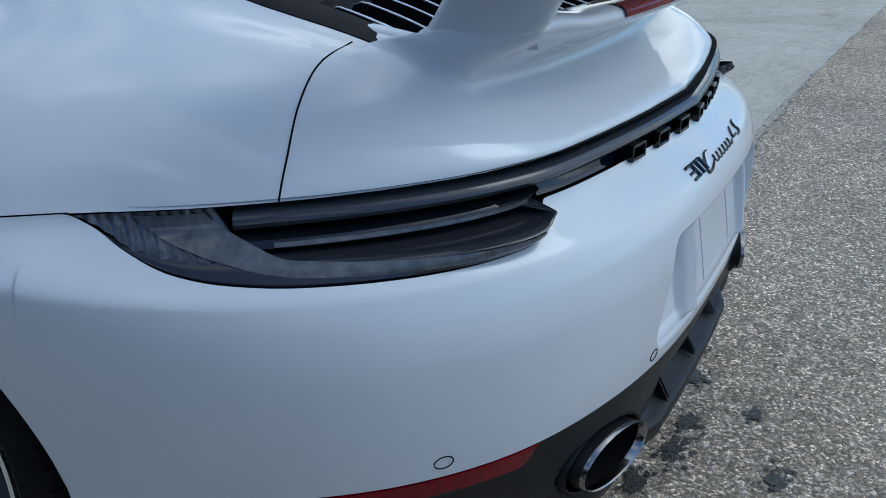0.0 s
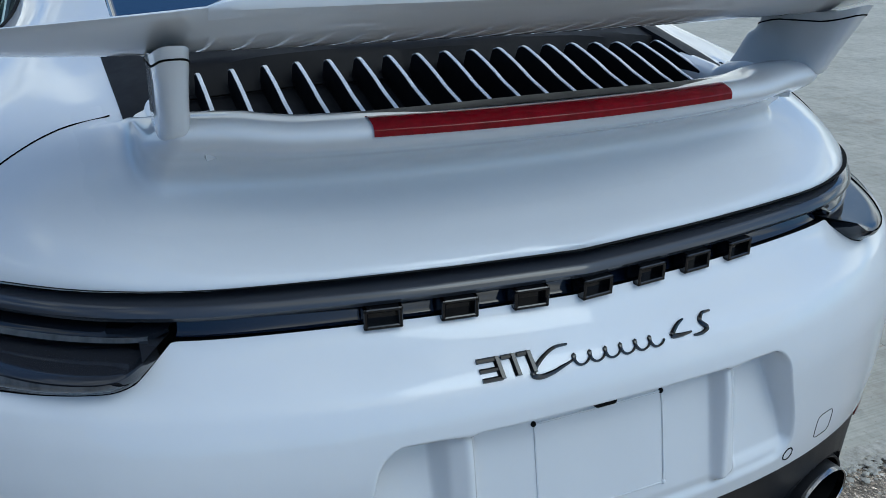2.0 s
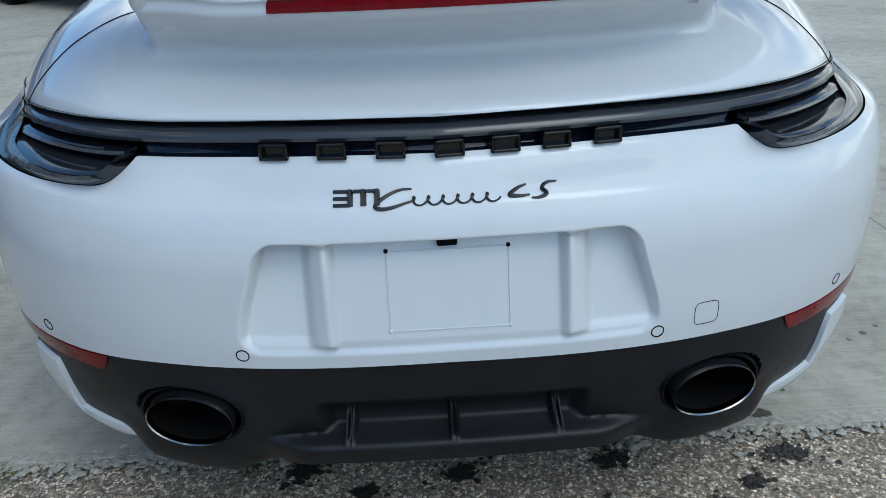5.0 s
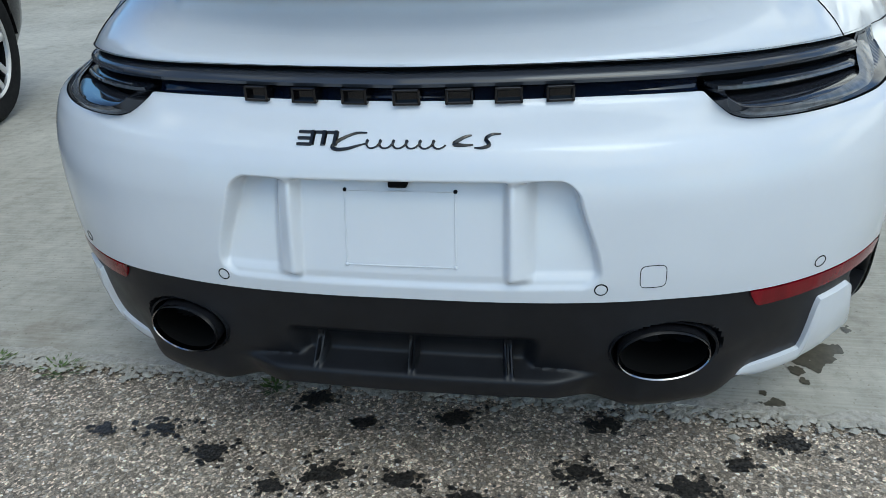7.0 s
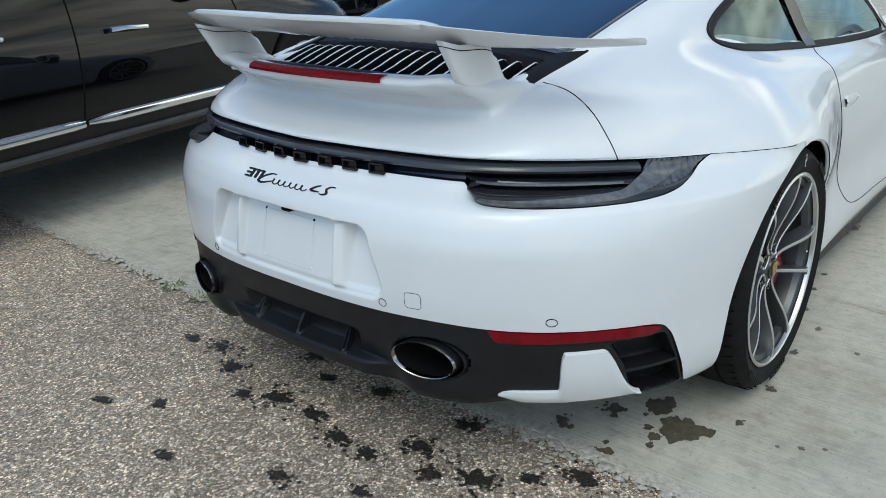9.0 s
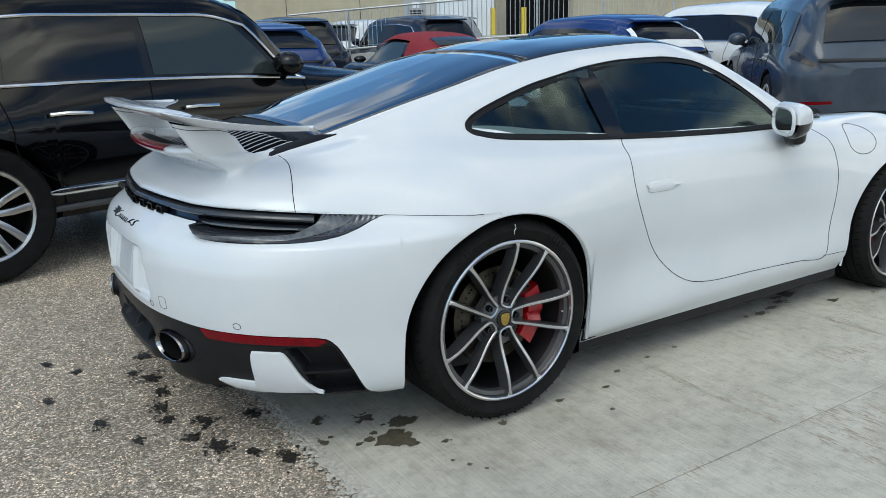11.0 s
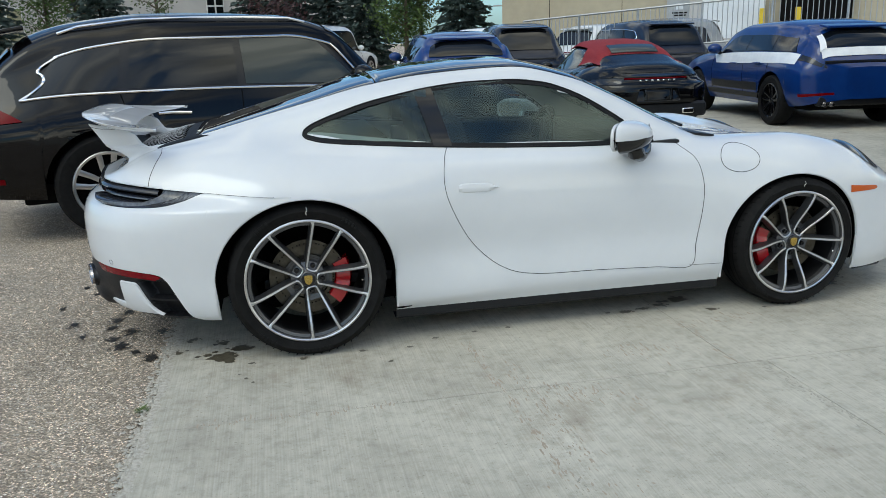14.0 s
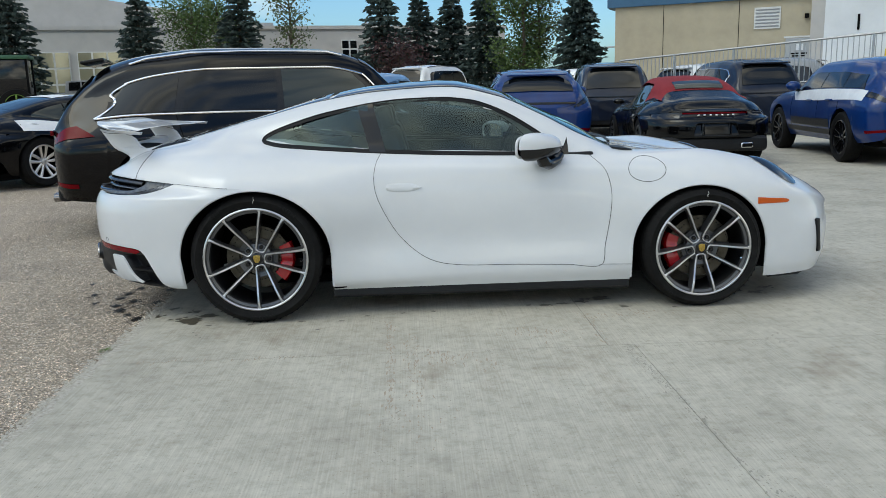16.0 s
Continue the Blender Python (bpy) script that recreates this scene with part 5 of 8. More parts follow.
COVER = varied(material("black_engine_cover", (0.005, 0.005, 0.006), 0.5, spec=0.12), [(0.3, (0.004, 0.004, 0.005)), (0.7, (0.007, 0.007, 0.008))], 20, rough=(0.4, 0.6))
grid_object("louvre_tray", pts, COVER, coupe, "black engine cover under the slats")
for sgn in (-1, 1):
    pts = []
    for t in np.linspace(0, 1, 24):
        x = -0.665 + 0.265 * t
        outer = 0.462 + 0.014 * t
        inner = 0.420 + (outer - 0.424) * smoothstep(0.72, 1.0, t)
        row = [(x, sgn * (inner - 0.002), deck_z(x, inner) - 0.010)]
        row += [(x, sgn * y, deck_z(x, y) + 0.0018) for y in np.linspace(inner, outer, 8)]
        row.append((x, sgn * (outer + 0.001), deck_z(x, outer) - 0.008))
        pts.append(row if sgn > 0 else row[::-1])
    grid_object("cover_edge", pts, COVER, coupe, "black edge of the engine cover")
surface_ring("cover_joint", [(-0.548 + 0.10 * y * y, y, deck_z(-0.548 + 0.10 * y * y, y) - 0.041) for y in np.linspace(-0.43, 0.43, 30)], 0.0014, GAP, closed=False)
FIN = varied(material("grey_slat_edge", (0.70, 0.70, 0.71), 0.30, 0.3), [(0.3, (0.62, 0.62, 0.63)), (0.7, (0.78, 0.78, 0.79))], 40)
for k in range(-10, 11):
    y = k * 0.0449
    x0, x1 = -0.755 + (0.10 if abs(y) > 0.39 else 0.0), deck_x(y)
    tops = []
    for t in np.linspace(0, 1, 19):
        x = x0 + (x1 - x0) * t
        hi = deck_z(x, y) - 0.002
        fall = 0.036 * (1 - math.sqrt(max(0.0, 1 - max(0.0, (t - 0.84) / 0.16) ** 2)))
        tops.append((x, hi - 0.044, hi - fall))
    slat = None
    for name, mat, hw in (("slat", COVER, 0.0030), ("slat_edge", FIN, 0.0026)):
        bm = bmesh.new()
        vs = []
        for x, lo, hi in tops:
            lo, hi = (lo, hi) if slat is None else (hi - 0.002, hi + 0.0014)
            vs.append([bm.verts.new(v) for v in ((x, y - hw, lo), (x, y - hw, hi), (x, y + hw, hi), (x, y + hw, lo))])
        for a, b in zip(vs, vs[1:]):
            for q in range(4):
                bm.faces.new((a[q], a[(q + 1) % 4], b[(q + 1) % 4], b[q]))
        bm.faces.new(vs[0])
        bm.faces.new(vs[-1][::-1])
        if slat is None:
            slat = part(name, bm, mat, coupe)
        else:
            part(name, bm, mat, slat, "pale slat edge")

STAND = smooth_curve([(0.895, -0.732, -0.600, 0.422, 0.0130), (0.915, -0.768, -0.648, 0.422, 0.0145), (0.945, -0.838, -0.696, 0.4225, 0.0158), (0.960, -0.870, -0.708, 0.4225, 0.0158), (0.985, -0.886, -0.724, 0.4225, 0.0158), (1.010, -0.902, -0.737, 0.4225, 0.016), (1.055, -0.930, -0.757, 0.4225, 0.0175)])
for sgn in (-1, 1):
    pts = []
    for z in np.linspace(0.895, 1.055, 26):
        rear, front, yc, hw = STAND(z)
        ring = []
        for k in range(44):
            a = 2 * math.pi * k / 44
            c, s = math.cos(a), math.sin(a)
            drop = -0.030 * smoothstep(0.99, 1.045, z) * (0.5 + 0.5 * c)
            ring.append(((rear + front) / 2 + (front - rear) / 2 * math.copysign(abs(c) ** 0.45, c), sgn * (yc + hw * math.copysign(abs(s) ** 0.6, s)), z + drop))
        pts.append(ring)
    grid_object("wing_stand", pts, WHITE, coupe, "white wing support", close_v=True)
    surface_ring("stand_joint", pts[-3], 0.0012, GAP)

WING_T = smooth_curve([(0.0, -0.990, 1.090), (0.20, -0.982, 1.091), (0.37, -0.956, 1.089), (0.43, -0.940, 1.084), (0.55, -0.868, 1.070), (0.65, -0.765, 1.056), (0.70, -0.690, 1.050), (0.728, -0.610, 1.046)])
WING_L = smooth_curve([(0.0, -0.742, 1.042), (0.20, -0.738, 1.041), (0.37, -0.727, 1.038), (0.43, -0.720, 1.037), (0.55, -0.672, 1.037), (0.65, -0.614, 1.041), (0.70, -0.596, 1.044), (0.728, -0.592, 1.046)])
pts = []
ys = np.sin(np.linspace(-1, 1, 90) * math.pi / 2) * 0.728
for y in ys:
    (xt, zt), (xl, zl) = WING_T(abs(y)), WING_L(abs(y))
    th = 0.030 * (1 - (abs(y) / 0.735) ** 3) + 0.006
    ring = []
    for k in range(28):
        a = 2 * math.pi * k / 28
        c, s = math.cos(a), math.sin(a)
        t = 0.5 + 0.5 * c                      # 0 at the trailing edge
        f = (0.35 + 0.65 * math.sin(math.pi * min(1, t * 0.9 + 0.1)) ** 0.8)
        dip = -0.012 * math.sin(math.pi * t)
        ring.append((xt + (xl - xt) * t, y, zt + (zl - zt) * t + dip + 0.5 * th * s * f))
    pts.append(ring)
grid_object("rear_wing", pts, WHITE, coupe, "white swept rear wing", close_v=True, auto=50)

def wing_upper(y, t):
    """A point of the wing's upper side, t from its trailing edge."""
    (xt, zt), (xl, zl) = WING_T(abs(y)), WING_L(abs(y))
    th = 0.030 * (1 - (abs(y) / 0.735) ** 3) + 0.006
    f = 0.35 + 0.65 * math.sin(math.pi * min(1, t * 0.9 + 0.1)) ** 0.8
    return xt + (xl - xt) * t, zt + (zl - zt) * t - 0.012 * math.sin(math.pi * t) + th * math.sqrt(t * (1 - t)) * f


pts = []
for y in np.linspace(-0.392, 0.392, 50):
    fade = smoothstep(0.392, 0.368, abs(y))
    row = []
    for t, up in ((0.03, -0.012), (0.004, -0.004), (0.0, 0.001), (0.004, 0.005), (0.03, 0.0065), (0.12, 0.008), (0.24, 0.009), (0.36, 0.008), (0.44, 0.005), (0.48, 0.0005), (0.50, -0.004)):
        x, z = wing_upper(y, t)
        row.append((x - (0.008 if up > -0.012 and t < 0.1 else 0) * fade, y, z + (up * fade if up > 0 else up)))
    pts.append(row)
grid_object("wing_flap", pts, WHITE, coupe, "raised flap along the wing", auto=40)

# ---- shut lines ----
def side_line(pts, n=40, out=0.0006):
    c = spline(pts, n)
    return [(x, y_, z) for x, y_, z in [(x, -(side_y(x, z) + out), z) for x, z in c]]


def gap_line(name, pts, r=0.0018, both=True, label=""):
    surface_ring(name, pts, r, GAP, label=label, closed=False)
    if both:
        surface_ring(name, [(x, -y, z) for x, y, z in pts], r, GAP, label=label, closed=False)


tailgap = spline([(-0.661, 0.707), (-0.652, 0.676), (-0.630, 0.620), (-0.610, 0.550), (-0.612, 0.478)], 30)
gap_line("lid_gap", [(x, -y, top_z(x, y) + 0.0005) for x, y in tailgap], 0.0013)
gap_line("bumper_gap", [(x, -BODY_LINES[4](x)[0], BODY_LINES[4](x)[1]) for x in np.linspace(-0.42, -0.12, 24)], 0.0012)
gap_line("door_gap", side_line([(0.690, 0.895), (0.662, 0.845), (0.648, 0.77), (0.655, 0.69), (0.700, 0.575), (0.775, 0.45), (0.875, 0.352), (0.97, 0.300), (1.10, 0.276), (1.40, 0.268), (1.70, 0.258), (1.893, 0.252), (1.912, 0.36), (1.938, 0.52), (1.945, 0.66), (1.915, 0.775), (1.845, 0.853)], 120), 0.0013)
gap_line("sill_gap", side_line([(1.88, 0.2535), (1.96, 0.252), (2.06, 0.250)], 12), 0.0010)

# ---- wheels ----
TRIM_BLACK = material("matt_black_window_trim", (0.008, 0.008, 0.009), 0.55, spec=0.2)
CHALK = material("chalk", (0.75, 0.75, 0.72), 0.9)
TYRE_MARK = material("raised_rubber", (0.008, 0.008, 0.008), 0.6, spec=0.18)
def spoke_wheel(parent, x, sign, r, rim, width, face, name="wheel", spokes=5, tyre=RUBBER, dark=RIM_DARK, cut=RIM_CUT, brake=True, caliper_front=1, turn=0.0):
    """A wheel whose outer face lies at y = sign * face."""
    w = new(name)
    w.parent = parent
    w.matrix_local = Matrix.Translation((x, sign * face, r)) @ Matrix.Diagonal((1, -sign, 1, 1))
    # local y runs inwards from the outer face
    prof = [(rim - 0.004, 0.012), (rim + 0.006, 0.006), (rim + 0.020, 0.000), (rim + (r - rim) * 0.55, -0.008), (r - 0.018, 0.004), (r - 0.006, 0.018), (r, 0.034), (r + 0.001, width * 0.5), (r, width - 0.03), (r - 0.018, width - 0.004), (rim + 0.02, width + 0.004), (rim - 0.004, width - 0.01)]
    ty = part("tyre", lathe_bm(prof, 72), tyre, w, "low-profile black tyre")
    bm = bmesh.new()
    for k in range(4):
        yy = width * (0.22 + 0.19 * k)
        ring = lathe_bm([(r + 0.0016, yy - 0.004), (r + 0.0018, yy + 0.004)], 48)
        me = bpy.data.meshes.new("tmp")
        ring.to_mesh(me)
        ring.free()
        bm.from_mesh(me)
        bpy.data.meshes.remove(me)
    part("groove", bm, GAP, ty)
    mark = [(math.sin(a) * (rim + (r - rim) * f), -0.0095, math.cos(a) * (rim + (r - rim) * f)) for a, f in ((0.03, 0.35), (0.02, 0.5), (0.045, 0.62), (0.03, 0.80))]
    part("chalk_mark", tube_bm(mark, 0.0016, 5), CHALK, ty, "white chalk mark")
    bm = bmesh.new()
    for a0, count in ((0.55, 5), (-0.75, 5), (2.9, 8), (-2.6, 6)):
        for k in range(count):
            a, q = a0 + k * 0.052, rim + (r - rim) * 0.56
            box_bm(0.010, 0.0016, (r - rim) * 0.24, Matrix.Rotation(a, 4, "Y") @ Matrix.Translation((0, -0.0085, q)), 0, 1, bm)
    tagged(part("sidewall_lettering", bm, TYRE_MARK, ty), "faint raised sidewall lettering as bars", kind="stuff")
    # sipes at the shoulder
    bm = bmesh.new()
    for k in range(60):
        a = 2 * math.pi * k / 60
        box_bm(0.0035, 0.030, 0.0025, Matrix.Rotation(a, 4, "Y") @ Matrix.Translation((0, 0.030, r - 0.0012)) @ Matrix.Rotation(0.3, 4, "Z"), 0, 1, bm)
    tagged(part("shoulder_tread", bm, GAP, ty), kind="stuff")
    part("barrel", lathe_bm([(rim - 0.004, 0.012), (rim - 0.012, 0.02), (rim - 0.022, 0.05), (rim - 0.028, width - 0.02), (rim - 0.004, width - 0.008)], 64), RIM_INNER, w)
    part("rim_lip", lathe_bm([(rim + 0.003, 0.012), (rim + 0.003, 0.002), (rim - 0.003, -0.001), (rim - 0.008, 0.002), (rim - 0.010, 0.012)], 72), cut, w, "machined bright rim edge")
    # five pairs of spokes, dished towards the hub
    hub_in = 0.042

    def dish(q):
        return 0.004 + hub_in * (1 - smoothstep(0.06, rim - 0.03, q)) ** 1.2
    bm, bm2 = bmesh.new(), bmesh.new()
    for k in range(spokes):
        base = math.pi / 2 + turn + 2 * math.pi * k / spokes
        ca, sa_ = math.cos(base), math.sin(base)

        def turned(q, o, d):
            return (q * ca - o * sa_, d, q * sa_ + o * ca)
        for side in (-1, 1):
            rows, rows2 = [], []
            for t in np.linspace(0, 1, 12):
                q = 0.050 + (rim - 0.010 - 0.050) * t
                off = side * (0.0235 + 0.0425 * t + 0.006 * max(0, t - 0.92) / 0.08)
                half = 0.0060 + 0.0014 * t + 0.010 * max(0, t - 0.90) ** 2 / 0.01
                d = dish(q)
                deep = 0.052 - 0.012 * t
                # a bright flat crest on a darker blade that widens inwards
                e = [(off - half, d + 0.0015), (off + half, d + 0.0015), (off + half + side * 0.003 + 0.006, d + deep), (off - half + side * 0.003 - 0.006, d + deep)]
                rows.append([bm.verts.new(turned(q, o, yy)) for o, yy in e])
                w2 = half * 0.55
                f = [(off - w2, d), (off + w2, d), (off + half * 0.80, d + 0.0022), (off - half * 0.80, d + 0.0022)]
                rows2.append([bm2.verts.new(turned(q, o, yy)) for o, yy in f])
            for b_, rr in ((bm, rows), (bm2, rows2)):
                for a, b in zip(rr, rr[1:]):
                    for m in range(4):
                        b_.faces.new((a[m], a[(m + 1) % 4], b[(m + 1) % 4], b[m]))
                b_.faces.new(rr[0])
                b_.faces.new(rr[-1][::-1])
        # rounded end of the pair round the bolt
        ring = [turned(0.050 - 0.0110 * math.sin(t), 0.0235 * math.cos(t), dish(0.045) + 0.0010) for t in np.linspace(0, math.pi, 11)]
        tube_bm(ring, 0.0042, 6, bm=bm2)
        tube_bm([(x, yy + 0.016, z) for x, yy, z in ring], 0.0100, 6, bm=bm)
        # bolt pocket floor and the web that joins the pair low down
        for t in np.linspace(0, 0.22, 5):
            q = 0.048 + (rim - 0.06) * t
            o = 0.0225 + 0.0425 * t
            vs = [bm.verts.new(turned(qq, oo, dish(qq) + 0.026 + 0.030 * t)) for qq, oo in ((q, -o), (q, o), (q + 0.011, o + 0.002), (q + 0.011, -o - 0.002))]
            bm.faces.new(vs)
    bmesh.ops.remove_doubles(bm, verts=bm.verts, dist=0.0002)
    part("spoke_body", bm, dark, w, "dark grey double spokes", auto=40)
    part("spoke_edging", bm2, cut, w, "machined bright spoke faces", auto=40)
    part("hub", lathe_bm([(0.001, 0.040), (0.030, 0.040), (0.036, 0.044), (0.040, 0.052), (0.050, 0.058), (0.078, 0.064), (0.082, 0.072), (0.082, 0.10)], 40), dark, w)
    part("centre_cap", lathe_bm([(0.001, 0.033), (0.022, 0.0335), (0.030, 0.036), (0.033, 0.046)], 28), GLOSS_BLACK, w, "dark centre cap")
    shield = [(0.0, -0.024), (-0.010, -0.019), (-0.0165, -0.008), (-0.018, 0.006), (-0.017, 0.018), (0.0, 0.021), (0.017, 0.018), (0.018, 0.006), (0.0165, -0.008), (0.010, -0.019)]
    part("cap_badge", prism_bm(shield, 0.004, pose(0, 0.0305, 0), 0.0008), CREST, w, "gold shield badge")
    for k in range(5):
        a = math.pi / 2 + turn + 2 * math.pi * k / 5
        part("wheel_bolt", lathe_bm([(0.001, 0.050), (0.005, 0.050), (0.0055, 0.046), (0.010, 0.046), (0.0115, 0.050), (0.012, 0.070)], 12, m=Matrix.Translation((0.064 * math.cos(a), 0, 0.064 * math.sin(a)))), GLOSS_BLACK, w)
    part("barrel_step", lathe_bm([(rim - 0.012, 0.018), (rim - 0.026, 0.022), (rim - 0.030, 0.040)], 64), dark, w)
    part("tyre_valve", tube_bm([turned(rim - 0.022, 0.0, 0.030), turned(rim - 0.040, 0.0, 0.012)], 0.0035, 6), CHROME, w)
    if brake:
        disc = part("brake_disc", lathe_bm([(0.075, 0.105), (0.100, 0.100), (0.105, 0.090), (0.172, 0.090), (0.174, 0.094), (0.174, 0.118), (0.10, 0.118)], 56), STEEL, w, "drilled steel brake disc")
        bm = bmesh.new()
        for k in range(48):
            a, q = k * 2.399963, 0.115 + 0.052 * ((k * 0.618) % 1)
            box_bm(0.006, 0.004, 0.006, Matrix.Translation((q * math.cos(a), 0.0895, q * math.sin(a))), 0.001, 1, bm)
        tagged(part("drilled_holes", bm, GAP, disc), kind="stuff")
        bm = bmesh.new()
        rows = []
        for t in np.linspace(-0.60, 0.60, 18):
            ring = []
            for q, yy in ((0.122, 0.082), (0.129, 0.066), (0.155, 0.060), (0.190, 0.064), (0.199, 0.082), (0.199, 0.13), (0.122, 0.13)):
                fat = 1 - 0.10 * (abs(t) > 0.30) - 0.12 * (abs(t) < 0.06)
                a = (0 if caliper_front > 0 else math.pi) - 0.16 * caliper_front + t
                ring.append(bm.verts.new((q * math.cos(a), 0.13 - (0.13 - yy) * fat, q * math.sin(a))))
            rows.append(ring)
        for a, b in zip(rows, rows[1:]):
            for m in range(7):
                bm.faces.new((a[m], a[(m + 1) % 7], b[(m + 1) % 7], b[m]))
        bm.faces.new(rows[0])
        bm.faces.new(rows[-1][::-1])
        part("brake_caliper", bm, CALIPER_RED, w, "red brake caliper")
    return w


for sign in (-1, 1):
    spoke_wheel(coupe, REAR_AXLE, sign, 0.354, 0.279, 0.300, 0.912, "rear_wheel", turn=radians(-21.8), caliper_front=1)
    spoke_wheel(coupe, FRONT_AXLE, sign, 0.331, 0.264, 0.245, 0.898, "front_wheel", turn=radians(-34), caliper_front=-1)

# wheel housings
for (cx, cz, a, b), yo in ((ARCH_R, 0.86), (ARCH_F, 0.84)):
    for sgn in (-1, 1):
        pts = []
        for k in range(37):
            t = -0.35 + (math.pi + 0.7) * k / 36
            x, z = cx + (a + 0.012) * math.cos(t), cz + (b + 0.012) * math.sin(t)
            z = max(z, 0.17)
            rim_y = min(yo + 0.015, side_y(x, z) - 0.014) if x > X0 else yo - 0.010
            pts.append([(x, sgn * rim_y, z), (x, sgn * 0.60, z), (cx + 0.2 * math.cos(t), sgn * 0.56, cz + 0.2 * math.sin(t)), (cx, sgn * 0.56, cz)])
        grid_object("wheel_housing", pts, GAP, coupe)
        edge = []
        for k in range(61):
            t = math.pi * k / 60
            x, z = cx + a * math.cos(t), cz + b * math.sin(t)
            edge.append((x, sgn * (side_y(min(max(x, -0.40), 3.4), z) - 0.009), z))
        if cx > 1:
            edge = [(cx + a, sgn * (side_y(cx + a, 0.2) - 0.006), 0.17)] + edge + [(cx - a, sgn * (side_y(cx - a, 0.2) - 0.006), 0.17)]
            part("arch_lip", tube_bm(edge, 0.006, 8), WHITE, coupe)
        else:
            front = [(cx + a, sgn * (side_y(cx + a, 0.2) - 0.006), 0.18)] + [p for p in edge if p[0] > X0]
            back = []
            for k in range(40):
                t = math.pi * (0.540 + 0.460 * k / 39)
                x, z = cx + a * math.cos(t), cz + b * math.sin(t)
                zz = z
                best = min(np.linspace(0, 0.7, 140), key=lambda q: abs(rear_xy(q, zz)[0] - x))
                back.append((x, sgn * (rear_xy(best, zz)[1] - 0.009), zz))
            part("arch_lip", tube_bm(front + back[1:], 0.006, 8), WHITE, coupe)

# ---- sides: sill, handle, fuel flap, mirror, trims ----
for sgn in (-1, 1):
    pts = [[(x, sgn * (0.812 + 0.0), 0.155), (x, sgn * 0.815, 0.118), (x, sgn * 0.79, 0.100), (x, sgn * 0.70, 0.105)] for x in np.linspace(0.40, 2.06, 20)]
    grid_object("sill_strip", pts, SATIN_BLACK, coupe, "satin black sill strip")
part("underbody", box_bm(3.3, 1.2, 0.06, pose(1.35, 0, 0.175), 0.02), GAP, coupe)
part("engine_bay_floor", box_bm(0.6, 1.0, 0.3, pose(-0.45, 0, 0.45), 0.05), GAP, coupe)


def mirrored(fn):
    for sgn in (-1, 1):
        fn(sgn)


def handle(sgn):
    h = new("door_handle")
    h.parent = coupe
    pts = []
    for x in np.linspace(0.714, 0.905, 24):
        t = (x - 0.714) / 0.191
        half = 0.0215 * (1 - abs(2 * t - 0.9) ** 6 * 0.7) * (1 if t < 0.7 else 1 - (t - 0.7) * 1.6)
        zc = 0.714 - 0.004 * t
        row = []
        for f, o in ((-1, -0.002), (-0.88, 0.004), (0, 0.010), (0.88, 0.006), (1, -0.002)):
            z = zc + half * f
            row.append((x, sgn * (side_y(x, z) + o), z))
        pts.append(row)
    grid_object("grip", pts, WHITE, h)
    out = [(p[0][0], p[0][1], p[0][2]) for p in pts] + [(p[-1][0], p[-1][1], p[-1][2]) for p in pts[::-1]]
    part("grip_gap", tube_bm(out, 0.0020, 5, True), GAP, h)
    tagged(h, "flush white door handle")


def fuel_flap(sgn):
    pts = []
    for a in np.linspace(0, 2 * math.pi, 48, endpoint=False):
        x, z = 2.145 + 0.102 * math.cos(a), 0.772 + 0.066 * math.sin(a)
        pts.append((x, sgn * (side_y(x, z) + 0.0004), z))
    part("flap_outline", tube_bm(pts, 0.0014, 5, True), GAP, coupe, "round fuel flap outline")


def door_mirror(sgn):
    m = new("door_mirror")
    m.parent = coupe
    tagged(m, "white door mirror on a black arm")

    def shell(x0, depth, w, h, zc, low, high):
        """A rounded bowl, open edge towards the rear, swept back at the outer end."""
        bm = bmesh.new()
        bmesh.ops.create_uvsphere(bm, u_segments=36, v_segments=24, radius=1.0)
        for v in bm.verts:
            x, y, z = v.co
            sq = (abs(y) ** 3.2 + abs(z) ** 3.2) ** (1 / 3.2)
            rr = math.hypot(y, z)
            k = rr / sq if sq > 1e-6 else 1.0
            yy, zz = y * k, z * k
            fx = depth * x if x > 0 else 0.030 * x
            zz = min(max(zz, low), high)
            v.co = (x0 + fx - 0.076 * yy, sgn * (0.869 + w * yy), zc + h * zz)
        return bm
    part("cover", shell(1.501, 0.150, 0.111, 0.070, 0.918, -0.16, 1.0), WHITE, m)
    part("lower_shell", shell(1.508, 0.146, 0.108, 0.076, 0.915, -1.0, -0.06), GLOSS_BLACK, m, "gloss black lower shell")
    part("arm", tube_bm([(1.552, sgn * 0.885, 0.862), (1.566, sgn * 0.872, 0.832), (1.598, sgn * 0.840, 0.816), (1.645, sgn * 0.79, 0.832), (1.672, sgn * 0.750, 0.856)], [0.036, 0.040, 0.038, 0.036, 0.03], 12, flat=0.8), GLOSS_BLACK, m)
    ring, bm = [], bmesh.new()
    for a in np.linspace(0, 2 * math.pi, 40, endpoint=False):
        c, s = math.cos(a), math.sin(a)
        k = (abs(c) ** 3.2 + abs(s) ** 3.2) ** (-1 / 3.2)
        ring.append((1.4695 - 0.076 * k * c * 0.82, sgn * (0.869 + 0.091 * k * c), 0.914 + 0.055 * k * s))
    bm.faces.new([bm.verts.new(p) for p in ring])
    part("mirror_glass", bm, material("mirror_glass", (0.85, 0.87, 0.88), 0.02, 1.0), m, "mirror glass")
    part("glass_edge", tube_bm(ring, 0.008, 6, True), WHITE, m)


